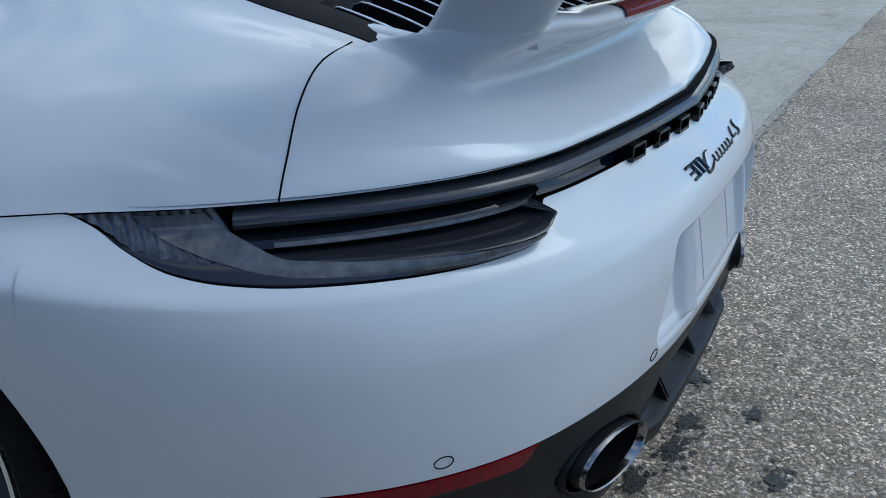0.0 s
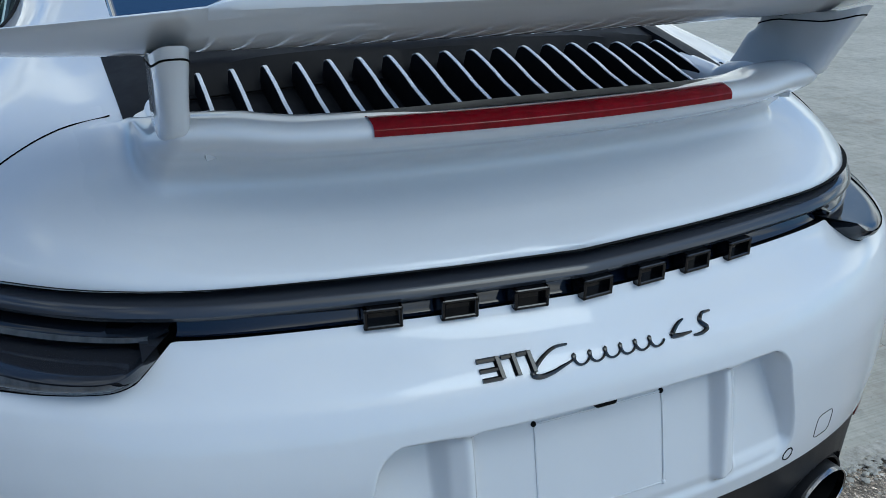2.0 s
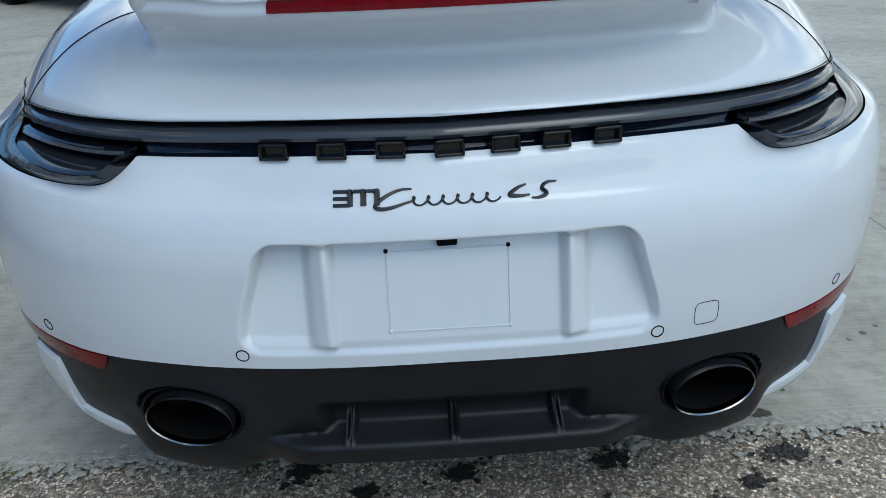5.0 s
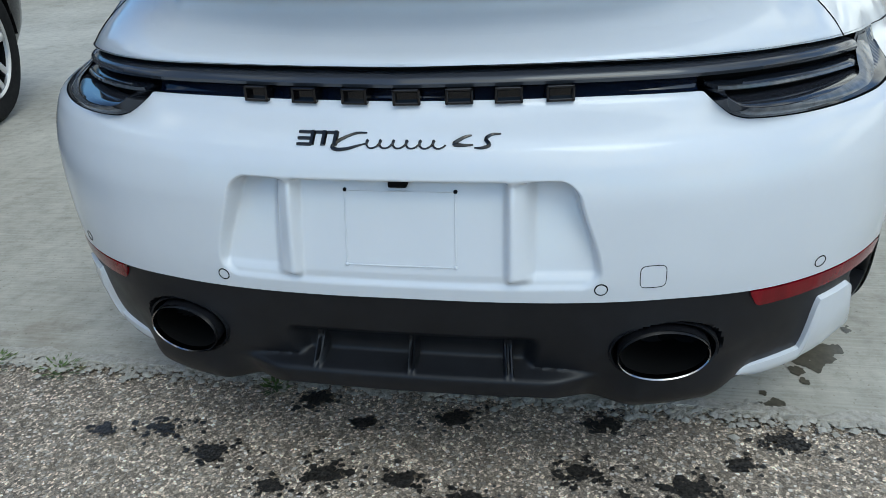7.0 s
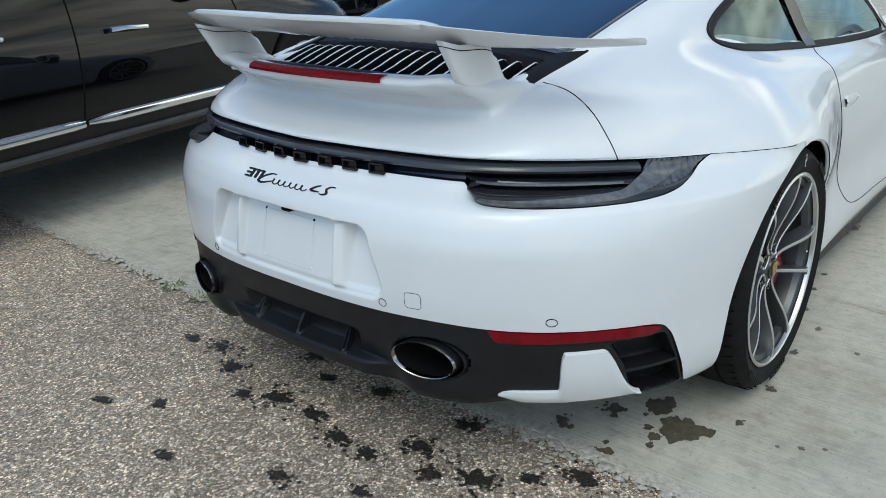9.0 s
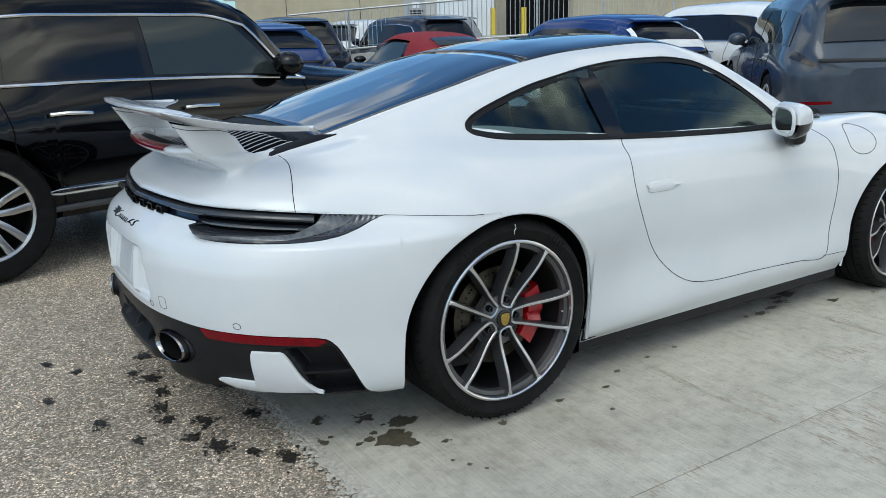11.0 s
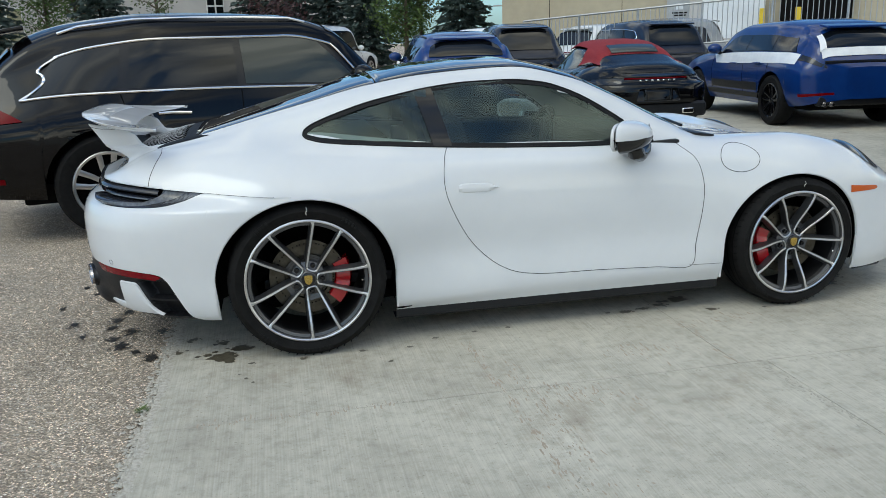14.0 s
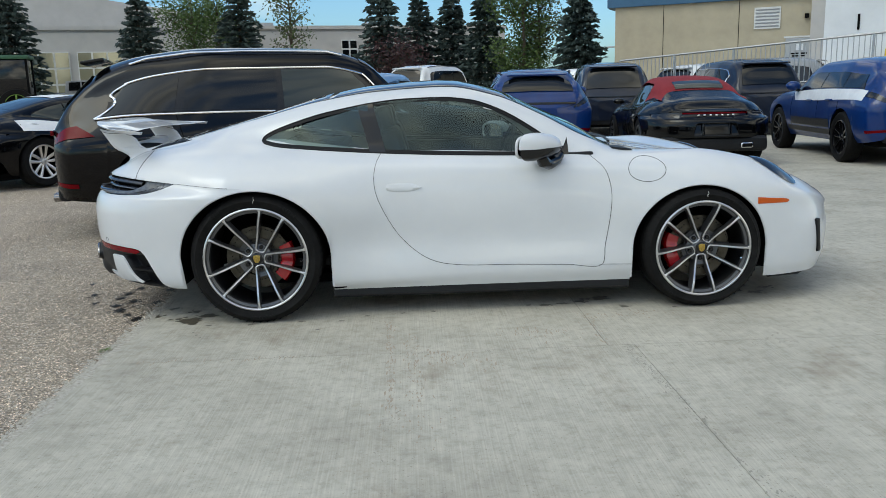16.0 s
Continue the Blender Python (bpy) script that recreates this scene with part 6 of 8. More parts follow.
def dlo(sgn):
    """Black trim round the side windows, and the pillar between them."""
    xs = 0.030 + 1.67 * np.linspace(0, 1, 90) ** 2
    ring = [(x, float(WINDOW_LOW(x)[0])) for x in xs] + [(x, float(WINDOW_TOP(x)[0])) for x in xs[::-1]]
    ring = np.array(ring)
    band_pts, edge = [], []
    for i in range(len(ring)):
        a, b = ring[i - 2], ring[(i + 2) % len(ring)]
        d = (b - a) / max(np.linalg.norm(b - a), 1e-6)
        row = []
        for inset, out in ((0.0, 0.0005), (0.002, 0.0035), (0.010, 0.0035), (0.018, 0.0030)):
            x, z = ring[i] + np.array((-d[1], d[0])) * inset
            row.append((x, sgn * (side_y(x, z) + out), z))
        band_pts.append(row)
        edge.append((ring[i][0], sgn * (side_y(*ring[i]) + 0.002), ring[i][1]))
    grid_object("window_surround", band_pts, TRIM_BLACK, coupe, "black window surround", close_u=True)
    part("window_trim", tube_bm(edge, 0.0045, 6, True), TRIM_BLACK, coupe)
    pts = []
    for k in range(12):
        row = []
        for f in (0, 0.33, 0.66, 1):
            x = 0.628 + 0.088 * f - 0.070 * k / 11
            lo, hi = float(WINDOW_LOW(x)[0]), float(WINDOW_TOP(x)[0])
            z = lo + (hi - lo) * k / 11
            row.append((x, sgn * (side_y(x, z) + 0.0042), z))
        pts.append(row)
    grid_object("pillar_panel", pts, GLOSS_BLACK, coupe, "black pillar panel")
    tri = []
    for x in np.linspace(1.56, 1.73, 8):
        s = cached_section(x)
        row = []
        for f in (0, 0.5, 1):
            w = 60 + 10 * f * smoothstep(1.58, 1.72, x) * (1 if x > 1.72 else 0.45)
            y, z = (np.interp(w, np.arange(len(s)), s[:, c]) for c in (0, 1))
            row.append((x, sgn * (y + 0.004), z))
        tri.append(row)
    grid_object("mirror_triangle", tri, GLOSS_BLACK, coupe)


def front_lamps(sgn):
    pts = []
    for x in np.linspace(2.752, 2.955, 16):
        t = (x - 2.752) / 0.203
        zc = 0.585 - 0.012 * t
        h = 0.019 * (1 - 0.45 * t) * min(1, 0.35 + (1 - t) * 8)
        pts.append([(x, sgn * (side_y(x, zc + h * f) + o), zc + h * f) for f, o in ((-1, -0.001), (-0.9, 0.003), (0.9, 0.003), (1, -0.001))])
    grid_object("side_marker", pts, LENS_AMBER, coupe, "amber side marker lamp")
    hl = []
    for t in np.linspace(0, 1, 20):
        row = []
        for u in np.linspace(0, 1, 10):
            a, q = 2 * math.pi * t, u
            x, y = 2.915 + 0.135 * q * math.cos(a), 0.665 + 0.085 * q * math.sin(a)
            row.append((x, sgn * y, top_z(x, y) + 0.006 + 0.012 * (1 - q * q)))
        hl.append(row)
    grid_object("headlamp", hl, material("headlamp_lens", (0.02, 0.022, 0.025), 0.05, 0.2, 0.6), coupe, "oval headlamp under a clear lens")
    part("front_intake", box_bm(0.035, 0.06, 0.20, pose(3.168, sgn * 0.70, 0.352, 0, -10, sgn * -38), 0.012), SATIN_BLACK, coupe, "black front corner intake")


for fn in (handle, fuel_flap, door_mirror, dlo, front_lamps):
    mirrored(fn)
part("front_splitter", tube_bm([(2.86, -0.80, 0.145), (3.05, -0.74, 0.14), (3.25, -0.52, 0.14), (3.38, -0.2, 0.15), (3.38, 0.2, 0.15), (3.25, 0.52, 0.14), (3.05, 0.74, 0.14), (2.86, 0.80, 0.145)], 0.018, 8, flat=0.6), SATIN_BLACK, coupe)
part("wiper", tube_bm([(2.02, -0.45, 0.905), (2.05, -0.2, 0.915), (2.04, 0.15, 0.918)], 0.008, 6), SATIN_BLACK, coupe)
part("cowl", box_bm(0.12, 1.25, 0.02, pose(2.055, 0, 0.868, 0, 8, 0), 0.008), SATIN_BLACK, coupe, "black cowl under the windscreen")

# cabin
part("cabin_floor", box_bm(2.4, 1.30, 0.05, pose(1.0, 0, 0.28), 0.01), LEATHER, coupe)
part("dashboard", box_bm(0.45, 1.25, 0.28, pose(1.80, 0, 0.74, 0, 6, 0), 0.06, 3), LEATHER, coupe, "black dashboard")
part("rear_shelf", box_bm(0.95, 1.0, 0.06, pose(-0.02, 0, 0.84, 0, -8, 0), 0.02), LEATHER, coupe)
for sgn in (-1, 1):
    part("door_card", box_bm(1.25, 0.05, 0.42, pose(1.25, sgn * 0.70, 0.66), 0.02), LEATHER, coupe)
    seat = new("seat")
    seat.parent = coupe
    tagged(seat, "black leather bucket seat")
    part("cushion", box_bm(0.50, 0.48, 0.16, pose(1.10, sgn * 0.36, 0.45, 0, -6, 0), 0.06, 3), LEATHER, seat)
    part("backrest", box_bm(0.14, 0.48, 0.58, pose(0.80, sgn * 0.36, 0.74, 0, -16, 0), 0.06, 3), LEATHER, seat)
    part("headrest", box_bm(0.10, 0.26, 0.17, pose(0.71, sgn * 0.36, 1.06, 0, -12, 0), 0.05, 3), LEATHER, seat)
    part("rear_seat_back", box_bm(0.10, 0.42, 0.40, pose(0.20, sgn * 0.30, 0.78, 0, -28, 0), 0.05, 3), LEATHER, coupe)
ring = [(1.50 + 0.06 * math.sin(a), 0.36 + 0.18 * math.cos(a), 0.80 + 0.17 * math.sin(a)) for a in np.linspace(0, 2 * math.pi, 32, endpoint=False)]
part("steering_wheel", tube_bm(ring, 0.015, 8, True), LEATHER, coupe)

# ---- other parked cars ----
GREY_TRIM = varied(material("grey_plastic_trim", (0.06, 0.06, 0.063), 0.5), [(0.3, (0.05, 0.05, 0.053)), (0.7, (0.075, 0.075, 0.078))], 10)
PILLAR = material("black_pillar_trim", (0.005, 0.005, 0.006), 0.18)
BLACK_PAINT = paint("black_car_paint", (0.0012, 0.0012, 0.0016), (0.002, 0.002, 0.0026), rough=0.25)
BLACK_PAINT.node_tree.nodes["Principled BSDF"].inputs["Specular IOR Level"].default_value = 0.02
NAVY_PAINT = paint("navy_car_paint", (0.008, 0.012, 0.024), rough=0.28)
BLUE_PAINT = paint("bright_blue_car_paint", (0.001, 0.021, 0.115), (0.0015, 0.030, 0.150), rough=0.30)
PALE_BLUE_PAINT = paint("light_blue_car_paint", (0.16, 0.26, 0.42), rough=0.3)
SLATE_PAINT = paint("slate_blue_car_paint", (0.030, 0.040, 0.058), (0.042, 0.054, 0.075), rough=0.30)
GREY_PAINT = paint("grey_car_paint", (0.22, 0.23, 0.24), rough=0.3)
PLAIN_WHITE = paint("plain_white_car_paint", (0.72, 0.72, 0.71), rough=0.3)
FILM = varied(material("white_protective_film", (0.78, 0.78, 0.78), 0.45), [(0.3, (0.70, 0.70, 0.71)), (0.7, (0.82, 0.82, 0.82))], 6)
RED_CLOTH = varied(material("red_soft_top_cloth", (0.22, 0.012, 0.018), 0.85), [(0.3, (0.17, 0.008, 0.013)), (0.7, (0.27, 0.018, 0.024))], 30, bump=0.2, bump_scale=600)
TINT = material("dark_car_glass", (0.005, 0.006, 0.007), 0.03, spec=0.5)
TINT_CLEAR = material("greenish_car_glass", (0.03, 0.038, 0.036), 0.03)
LAMP_RED = material("red_tail_lamp", (0.13, 0.001, 0.004), 0.2, 0, 0.0, 0.12)


def suv_lines(L, W, H, back, wb, rake=0.0):
    """Lines of a tall car along x from its rear axle; back: rear overhang."""
    h = W / 2
    X = lambda u: -back + L * (u + rake * 0.055 * float(smoothstep(0.03, 0.13, u) * smoothstep(0.32, 0.15, u)))

    def line(rows):
        return smooth_curve([(X(u), h * y, z) for u, y, z in rows])
    return [
        line([(0, 0.30, 0.42), (0.012, 0.70, 0.38), (0.04, 0.84, 0.34), (0.12, 0.88, 0.30), (0.9, 0.88, 0.28), (0.97, 0.72, 0.28), (1, 0.3, 0.32)]),
        line([(0, 0.32, 0.48), (0.012, 0.74, 0.46), (0.04, 0.90, 0.44), (0.12, 0.955, 0.42), (0.5, 0.95, 0.42), (0.9, 0.95, 0.42), (0.97, 0.78, 0.42), (1, 0.32, 0.44)]),
        line([(0, 0.34, 0.62), (0.012, 0.76, 0.62), (0.04, 0.94, 0.62), (0.12, 0.99, 0.64), (0.5, 0.985, 0.62), (0.9, 0.975, 0.62), (0.97, 0.82, 0.60), (1, 0.34, 0.58)]),
        line([(0, 0.34, 0.76), (0.012, 0.76, 0.80), (0.04, 0.935, 0.84), (0.12, 0.985, 0.86), (0.5, 0.975, 0.82), (0.8, 0.975, 0.82), (0.9, 0.95, 0.80), (0.97, 0.80, 0.72), (1, 0.34, 0.64)]),
        line([(0, 0.33, 0.82), (0.012, 0.66, 0.90), (0.04, 0.80, 1.00), (0.12, 0.90, 1.06), (0.3, 0.925, 1.06), (0.5, 0.925, 1.04), (0.68, 0.925, 1.00), (0.8, 0.90, 0.97), (0.9, 0.85, 0.91), (0.97, 0.70, 0.78), (1, 0.32, 0.67)]),
        line([(0, 0.31, 0.84), (0.012, 0.66, 0.94), (0.04, 0.72, 1.12), (0.08, 0.71, 1.28), (0.14, 0.73, H - 0.25), (0.3, 0.77, H - 0.20), (0.5, 0.78, H - 0.20), (0.58, 0.81, H - 0.28), (0.68, 0.84, 1.05), (0.8, 0.80, 1.01), (0.9, 0.72, 0.945), (0.97, 0.58, 0.80), (1, 0.28, 0.68)]),
        line([(0, 0.28, 0.85), (0.012, 0.60, 0.96), (0.04, 0.66, 1.17), (0.08, 0.63, H - 0.24), (0.14, 0.61, H - 0.10), (0.3, 0.66, H - 0.06), (0.5, 0.68, H - 0.07), (0.58, 0.73, H - 0.17), (0.68, 0.78, 1.09), (0.8, 0.66, 1.03), (0.9, 0.55, 0.96), (0.97, 0.42, 0.81), (1, 0.2, 0.69)]),
        line([(0, 0.15, 0.855), (0.012, 0.35, 0.97), (0.04, 0.42, 1.19), (0.08, 0.40, H - 0.16), (0.14, 0.38, H - 0.045), (0.3, 0.40, H), (0.5, 0.40, H - 0.02), (0.58, 0.42, H - 0.11), (0.68, 0.45, 1.13), (0.8, 0.38, 1.05), (0.9, 0.30, 0.975), (0.97, 0.22, 0.82), (1, 0.1, 0.695)]),
        line([(0, 0.0, 0.86), (0.012, 0, 0.975), (0.04, 0, 1.20), (0.08, 0, H - 0.15), (0.14, 0, H - 0.035), (0.3, 0, H + 0.01), (0.5, 0, H - 0.01), (0.58, 0, H - 0.10), (0.68, 0, 1.14), (0.8, 0, 1.06), (0.9, 0, 0.98), (0.97, 0, 0.82), (1, 0, 0.70)]),
    ]


def simple_wheel(parent, x, y, r, sign, rim_mat, bright=True, twin=True, detail=True):
    w = new("wheel")
    w.parent = parent
    w.matrix_local = Matrix.Translation((x, y, r)) @ Matrix.Diagonal((1, -sign, 1, 1))
    rim = r * 0.68
    part("tyre", lathe_bm([(rim, 0.01), (rim + 0.02, 0.0), (r - 0.03, -0.004), (r - 0.006, 0.02), (r, 0.05), (r, 0.20), (r - 0.02, 0.23), (rim, 0.23)], 40), RUBBER, w)
    part("barrel", lathe_bm([(rim, 0.01), (rim - 0.02, 0.03), (rim - 0.03, 0.2)], 40), GAP, w)
    part("rim_lip", lathe_bm([(rim + 0.004, 0.008), (rim - 0.004, 0.0), (rim - 0.02, 0.006), (rim - 0.022, 0.02)], 40), rim_mat, w)
    part("back_plate", lathe_bm([(rim - 0.025, 0.12), (0.001, 0.12)], 24), GAP, w)
    for k in range(5):
        bm = bmesh.new()
        for side in (-1, 1) if twin else (0,):
            a = math.pi / 2 + 2 * math.pi * k / 5 + side * 0.20
            rows = []
            for t in (0, 0.5, 1):
                q = 0.035 + (rim - 0.045) * t
                aa = math.pi / 2 + 2 * math.pi * k / 5 + side * (0.34 - 0.12 * t)
                hw = (0.016 if twin else 0.028) + 0.006 * t
                d = 0.03 * (1 - t) + 0.006
                c, s = math.cos(aa), math.sin(aa)
                rows.append([bm.verts.new((q * c - o * s, dd, q * s + o * c)) for o, dd in ((-hw, d + 0.006), (0, d), (hw, d + 0.006), (hw, d + 0.03), (-hw, d + 0.03))])
            for p, q2 in zip(rows, rows[1:]):
                for m in range(5):
                    bm.faces.new((p[m], p[(m + 1) % 5], q2[(m + 1) % 5], q2[m]))
        part("spoke", bm, rim_mat, w)
    part("cap", lathe_bm([(0.001, 0.022), (0.04, 0.026), (0.05, 0.05)], 20), rim_mat, w)
    return w


def suv(name, label, at, paint_mat, L=4.9, W=1.95, H=1.70, back=0.98, wb=2.9, wheel_r=0.37, rim=CHROME, glass_mat=None, rear_glass=None, chrome=True, film=False, rails=True, group="", lamp="wrap", detail=True, side_front=None, rocker=True, rake=0.3):
    """A tall five-door car built round its rear axle, facing +x."""
    glass_mat = glass_mat or TINT
    car = thing(name, label, "car", group)
    lines = suv_lines(L, W, H, back, wb, rake)
    nl = len(lines)
    X = lambda u: -back + L * u
    arches = [(0.0, wheel_r, wheel_r + 0.055, wheel_r + 0.05), (wb, wheel_r, wheel_r + 0.055, wheel_r + 0.05)]
    cache = {}

    def sec(x):
        k = round(float(x), 3)
        if k not in cache:
            cache[k] = spline([f(k) for f in lines], (nl - 1) * 6 + 1)
        return cache[k]

    def row(x):
        s = sec(x)
        for cx, cz, a, b in arches:
            if abs(x - cx) < a:
                za = cz + b * math.sqrt(1 - ((x - cx) / a) ** 2)
                low = s[:25]
                zs = np.linspace(za, max(low[-1, 1], za + 0.01), 25)
                ys = np.interp(zs, np.maximum.accumulate(low[:, 1]), low[:, 0])
                return np.vstack([np.stack([ys, zs], 1), s[25:]])
        return s
    xs = [X(0.04 * (1 - math.cos(k / 8 * math.pi / 2))) for k in range(9)] + [X(u) for u in np.arange(0.05, 0.955, 0.02)] + [X(0.96 + 0.04 * math.sin(k / 8 * math.pi / 2)) for k in range(9)]
    for cx, cz, a, b in arches:
        xs += [cx + a * math.cos(math.pi * k / 16) for k in range(17)]
    xs = sorted(set(round(x, 4) for x in xs))
    pts = []
    for x in xs:
        r = row(x)
        pts.append([(x, -y, z) for y, z in r] + [(x, y, z) for y, z in [(a, b) for a, b in r][::-1][1:]])
    grid_object("body", pts, paint_mat, car, auto=40)
    for end in (0, -1):
        bm = bmesh.new()
        bm.faces.new([bm.verts.new(p) for p in pts[end]])
        part("end_cap", bm, paint_mat, car)

    def pt(x, v, out=0.0, sgn=-1):
        s = sec(x)
        y, z = (np.interp(v, np.arange(len(s)), s[:, c]) for c in (0, 1))
        return (x, sgn * (y + out), z + out * 0.25)

    def panel(pname, u0, u1, v0, v1, mat, sgn, out=0.006, slant0=0.0, slant1=0.0, n=12, plabel="", parent=None):
        g = []
        for k in range(n + 1):
            t = k / n
            g.append([pt(X(u0 + (u1 - u0) * t + (slant0 * (1 - t) + slant1 * t) * f), v0 + (v1 - v0) * f, out, sgn) for f in np.linspace(0, 1, 5)])
        return grid_object(pname, g, mat, parent or car, plabel, thick=0.0)
    for sgn in (-1, 1):
        front = side_front or glass_mat
        panel("window_surround", 0.096, 0.645, 24.3, 29.9, PILLAR, sgn, 0.003, slant0=0.042, slant1=-0.082, n=40)
        panel("side_window", 0.100, 0.222, 24.6, 29.6, glass_mat, sgn, 0.0065, slant0=0.036, slant1=0.014, n=16)
        panel("side_window", 0.238, 0.408, 24.6, 29.7, glass_mat, sgn, 0.0065, slant0=0.012, slant1=0.0, n=16)
        panel("side_window", 0.420, 0.630, 24.6, 29.7, front, sgn, 0.0065, slant0=0.0, slant1=-0.078, n=16)
        if chrome:
            for v, u0, u1 in ((24.2, 0.085, 0.66), (30.0, 0.14, 0.575)):
                part("chrome_strip", tube_bm([pt(X(u), v, 0.008, sgn) for u in np.linspace(u0, u1, 30)], 0.009, 6), CHROME, car, "bright window strip")
            part("chrome_strip", tube_bm([pt(X(0.575 + 0.085 * t), 30.0 - 5.8 * t, 0.008, sgn) for t in np.linspace(0, 1, 8)], 0.009, 6), CHROME, car)
            part("chrome_strip", tube_bm([pt(X(u), v, 0.008, sgn) for u, v in [tuple(q) for q in spline([(0.085, 24.2), (0.105, 25.4), (0.121, 26.7), (0.121, 27.7), (0.115, 28.5), (0.122, 29.2), (0.145, 29.9)], 28)]], 0.012, 6), CHROME, car)
        if rocker:
            panel("rocker_trim", 0.27, 0.70, 4.0, 7.0, SATIN_BLACK, sgn, 0.004)
        if chrome:
            for u0, u1 in ((0.262, 0.404), (0.409, 0.690)):
                part("rocker_strip", tube_bm([pt(X(u), 7.2, 0.008, sgn) for u in np.linspace(u0, u1, 10)], [0.006] + [0.015] * 8 + [0.012], 8, flat=1.7), CHROME, car, "bright rocker strip")
            part("sill_step", tube_bm([pt(X(u), 3.0, 0.012, sgn) for u in np.linspace(0.255, 0.70, 10)], 0.018, 8, flat=1.2), GREY_TRIM, car, "grey sill edge")
        for u in (0.276, 0.451):
            part("door_handle", tube_bm([pt(X(u), 19.4, 0.03, sgn), pt(X(u + 0.02), 19.5, 0.04, sgn), pt(X(u + 0.05), 19.4, 0.03, sgn)], 0.013, 8), CHROME if chrome else paint_mat, car)
        for us in ([(0.225, 24.0), (0.235, 18), (0.24, 13), (0.30, 7)], [(0.412, 24.0), (0.41, 17), (0.405, 7)], [(0.655, 24.0), (0.665, 17), (0.655, 7)]):
            c = spline(us, 16)
            part("door_gap", tube_bm([pt(X(u), v, 0.0, sgn) for u, v in c], 0.004, 5), GAP, car)
        m = new("door_mirror")
        m.parent = car
        bm = bmesh.new()
        bmesh.ops.create_uvsphere(bm, u_segments=16, v_segments=10, radius=1)
        c = Vector(pt(X(0.615), 25, 0.13, sgn))
        for v in bm.verts:
            v.co = (c.x + 0.10 * v.co.x, c.y + 0.12 * v.co.y, c.z + 0.03 + 0.085 * v.co.z)
        part("housing", bm, paint_mat, m)
        part("arm", tube_bm([c, pt(X(0.62), 24.4, 0.0, sgn)], 0.03, 6), GLOSS_BLACK, m)
        # tail lamp wrapping round the corner
        if lamp == "wrap":
            panel("tail_lamp", 0.006, 0.085, 19.5, 23.2, LAMP_RED, sgn, 0.008, slant0=0.01, slant1=-0.03, plabel="red wrap-round tail lamp")
        else:
            panel("tail_lamp", 0.008, 0.072, 21.6, 24.0, SMOKE, sgn, 0.008, slant0=0.002, slant1=-0.004, plabel="smoked tail lamp")
        panel("reflector", 0.004, 0.05, 6.6, 8.0, LAMP_RED, sgn, 0.006)
        if film:
            panel("film_patch", 0.075, 0.63, 19.6, 24.1, FILM, sgn, 0.005, slant0=0.0, slant1=0.03, n=30, plabel="white protective film")
            panel("rocker_trim", 0.30, 0.66, 8, 11.5, SATIN_BLACK, sgn, 0.005)
        if rails:
            part("roof_rail", tube_bm([pt(X(0.15), 36.5, 0.01, sgn), pt(X(0.18), 36.5, 0.030, sgn), pt(X(0.26), 36.5, 0.034, sgn), pt(X(0.35), 36.5, 0.034, sgn), pt(X(0.44), 36.5, 0.032, sgn), pt(X(0.51), 36.5, 0.028, sgn), pt(X(0.54), 36.5, 0.008, sgn)], 0.012, 8), CHROME if chrome else SATIN_BLACK, car, "roof rail")
        head = panel("headlamp", 0.93, 0.985, 20, 23.5, TINT_CLEAR, sgn, 0.006)
        for x in (0.0, wb):
            simple_wheel(car, x, sgn * (W / 2 - 0.012), wheel_r, sgn, rim)
        for cx, cz, a, b in arches:
            g = []
            for k in range(25):
                t = math.pi * k / 24
                x, z = cx + a * math.cos(t) * 1.01, cz + b * math.sin(t) * 1.01
                g.append([(x, sgn * (W / 2 - 0.03), z), (x, sgn * 0.55, z), (cx, sgn * 0.55, cz)])
            grid_object("wheel_housing", g, GAP, car)
    # rear: window, plate strip, bumper trim
    g = []
    for y in np.linspace(-0.60, 0.60, 16):
        g.append([])
        for t in np.linspace(0, 1, 6):
            x = X(0.030 + 0.052 * t)
            s = sec(x)[30:]
            g[-1].append((x - 0.016, y * (1 - 0.10 * t), float(np.interp(abs(y * (1 - 0.10 * t)), s[::-1, 0], s[::-1, 1])) + 0.010))
    grid_object("rear_window", g, rear_glass or TINT, car, "dark rear window")
    if film:
        g = []
        for y in np.linspace(-0.66, 0.66, 16):
            g.append([])
            for t in np.linspace(0, 1, 5):
                s = sec(X(0.016 + 0.013 * t))[30:]
                g[-1].append((X(0.016 + 0.013 * t) - 0.010, y, float(np.interp(abs(y), s[::-1, 0], s[::-1, 1])) + 0.008))
        grid_object("film_patch", g, FILM, car)
        for sgn in (-1, 1):
            g = []
            for y in np.linspace(0.585, 0.675, 5):
                g.append([])
                for t in np.linspace(0, 1, 8):
                    x = X(0.028 + 0.056 * t)
                    s = sec(x)[26:]
                    g[-1].append((x - 0.020, sgn * y * (1 - 0.10 * t), float(np.interp(y * (1 - 0.10 * t), s[::-1, 0], s[::-1, 1])) + 0.012))
            grid_object("film_patch", g, FILM, car)
    part("rear_spoiler", box_bm(0.20, W * 0.52, 0.030, pose(X(0.085), 0, H - 0.105, 0, -9, 0), 0.012, 3), paint_mat, car)
    part("rear_bumper_trim", box_bm(0.14, W * 0.72, 0.15, pose(X(0.012) + 0.050, 0, 0.40), 0.05, 3), SATIN_BLACK, car)
    part("light_bar", box_bm(0.03, W * 0.66, 0.045, pose(X(0.006) + 0.01, 0, 0.93), 0.012), LAMP_RED if lamp == "wrap" else SMOKE, car)
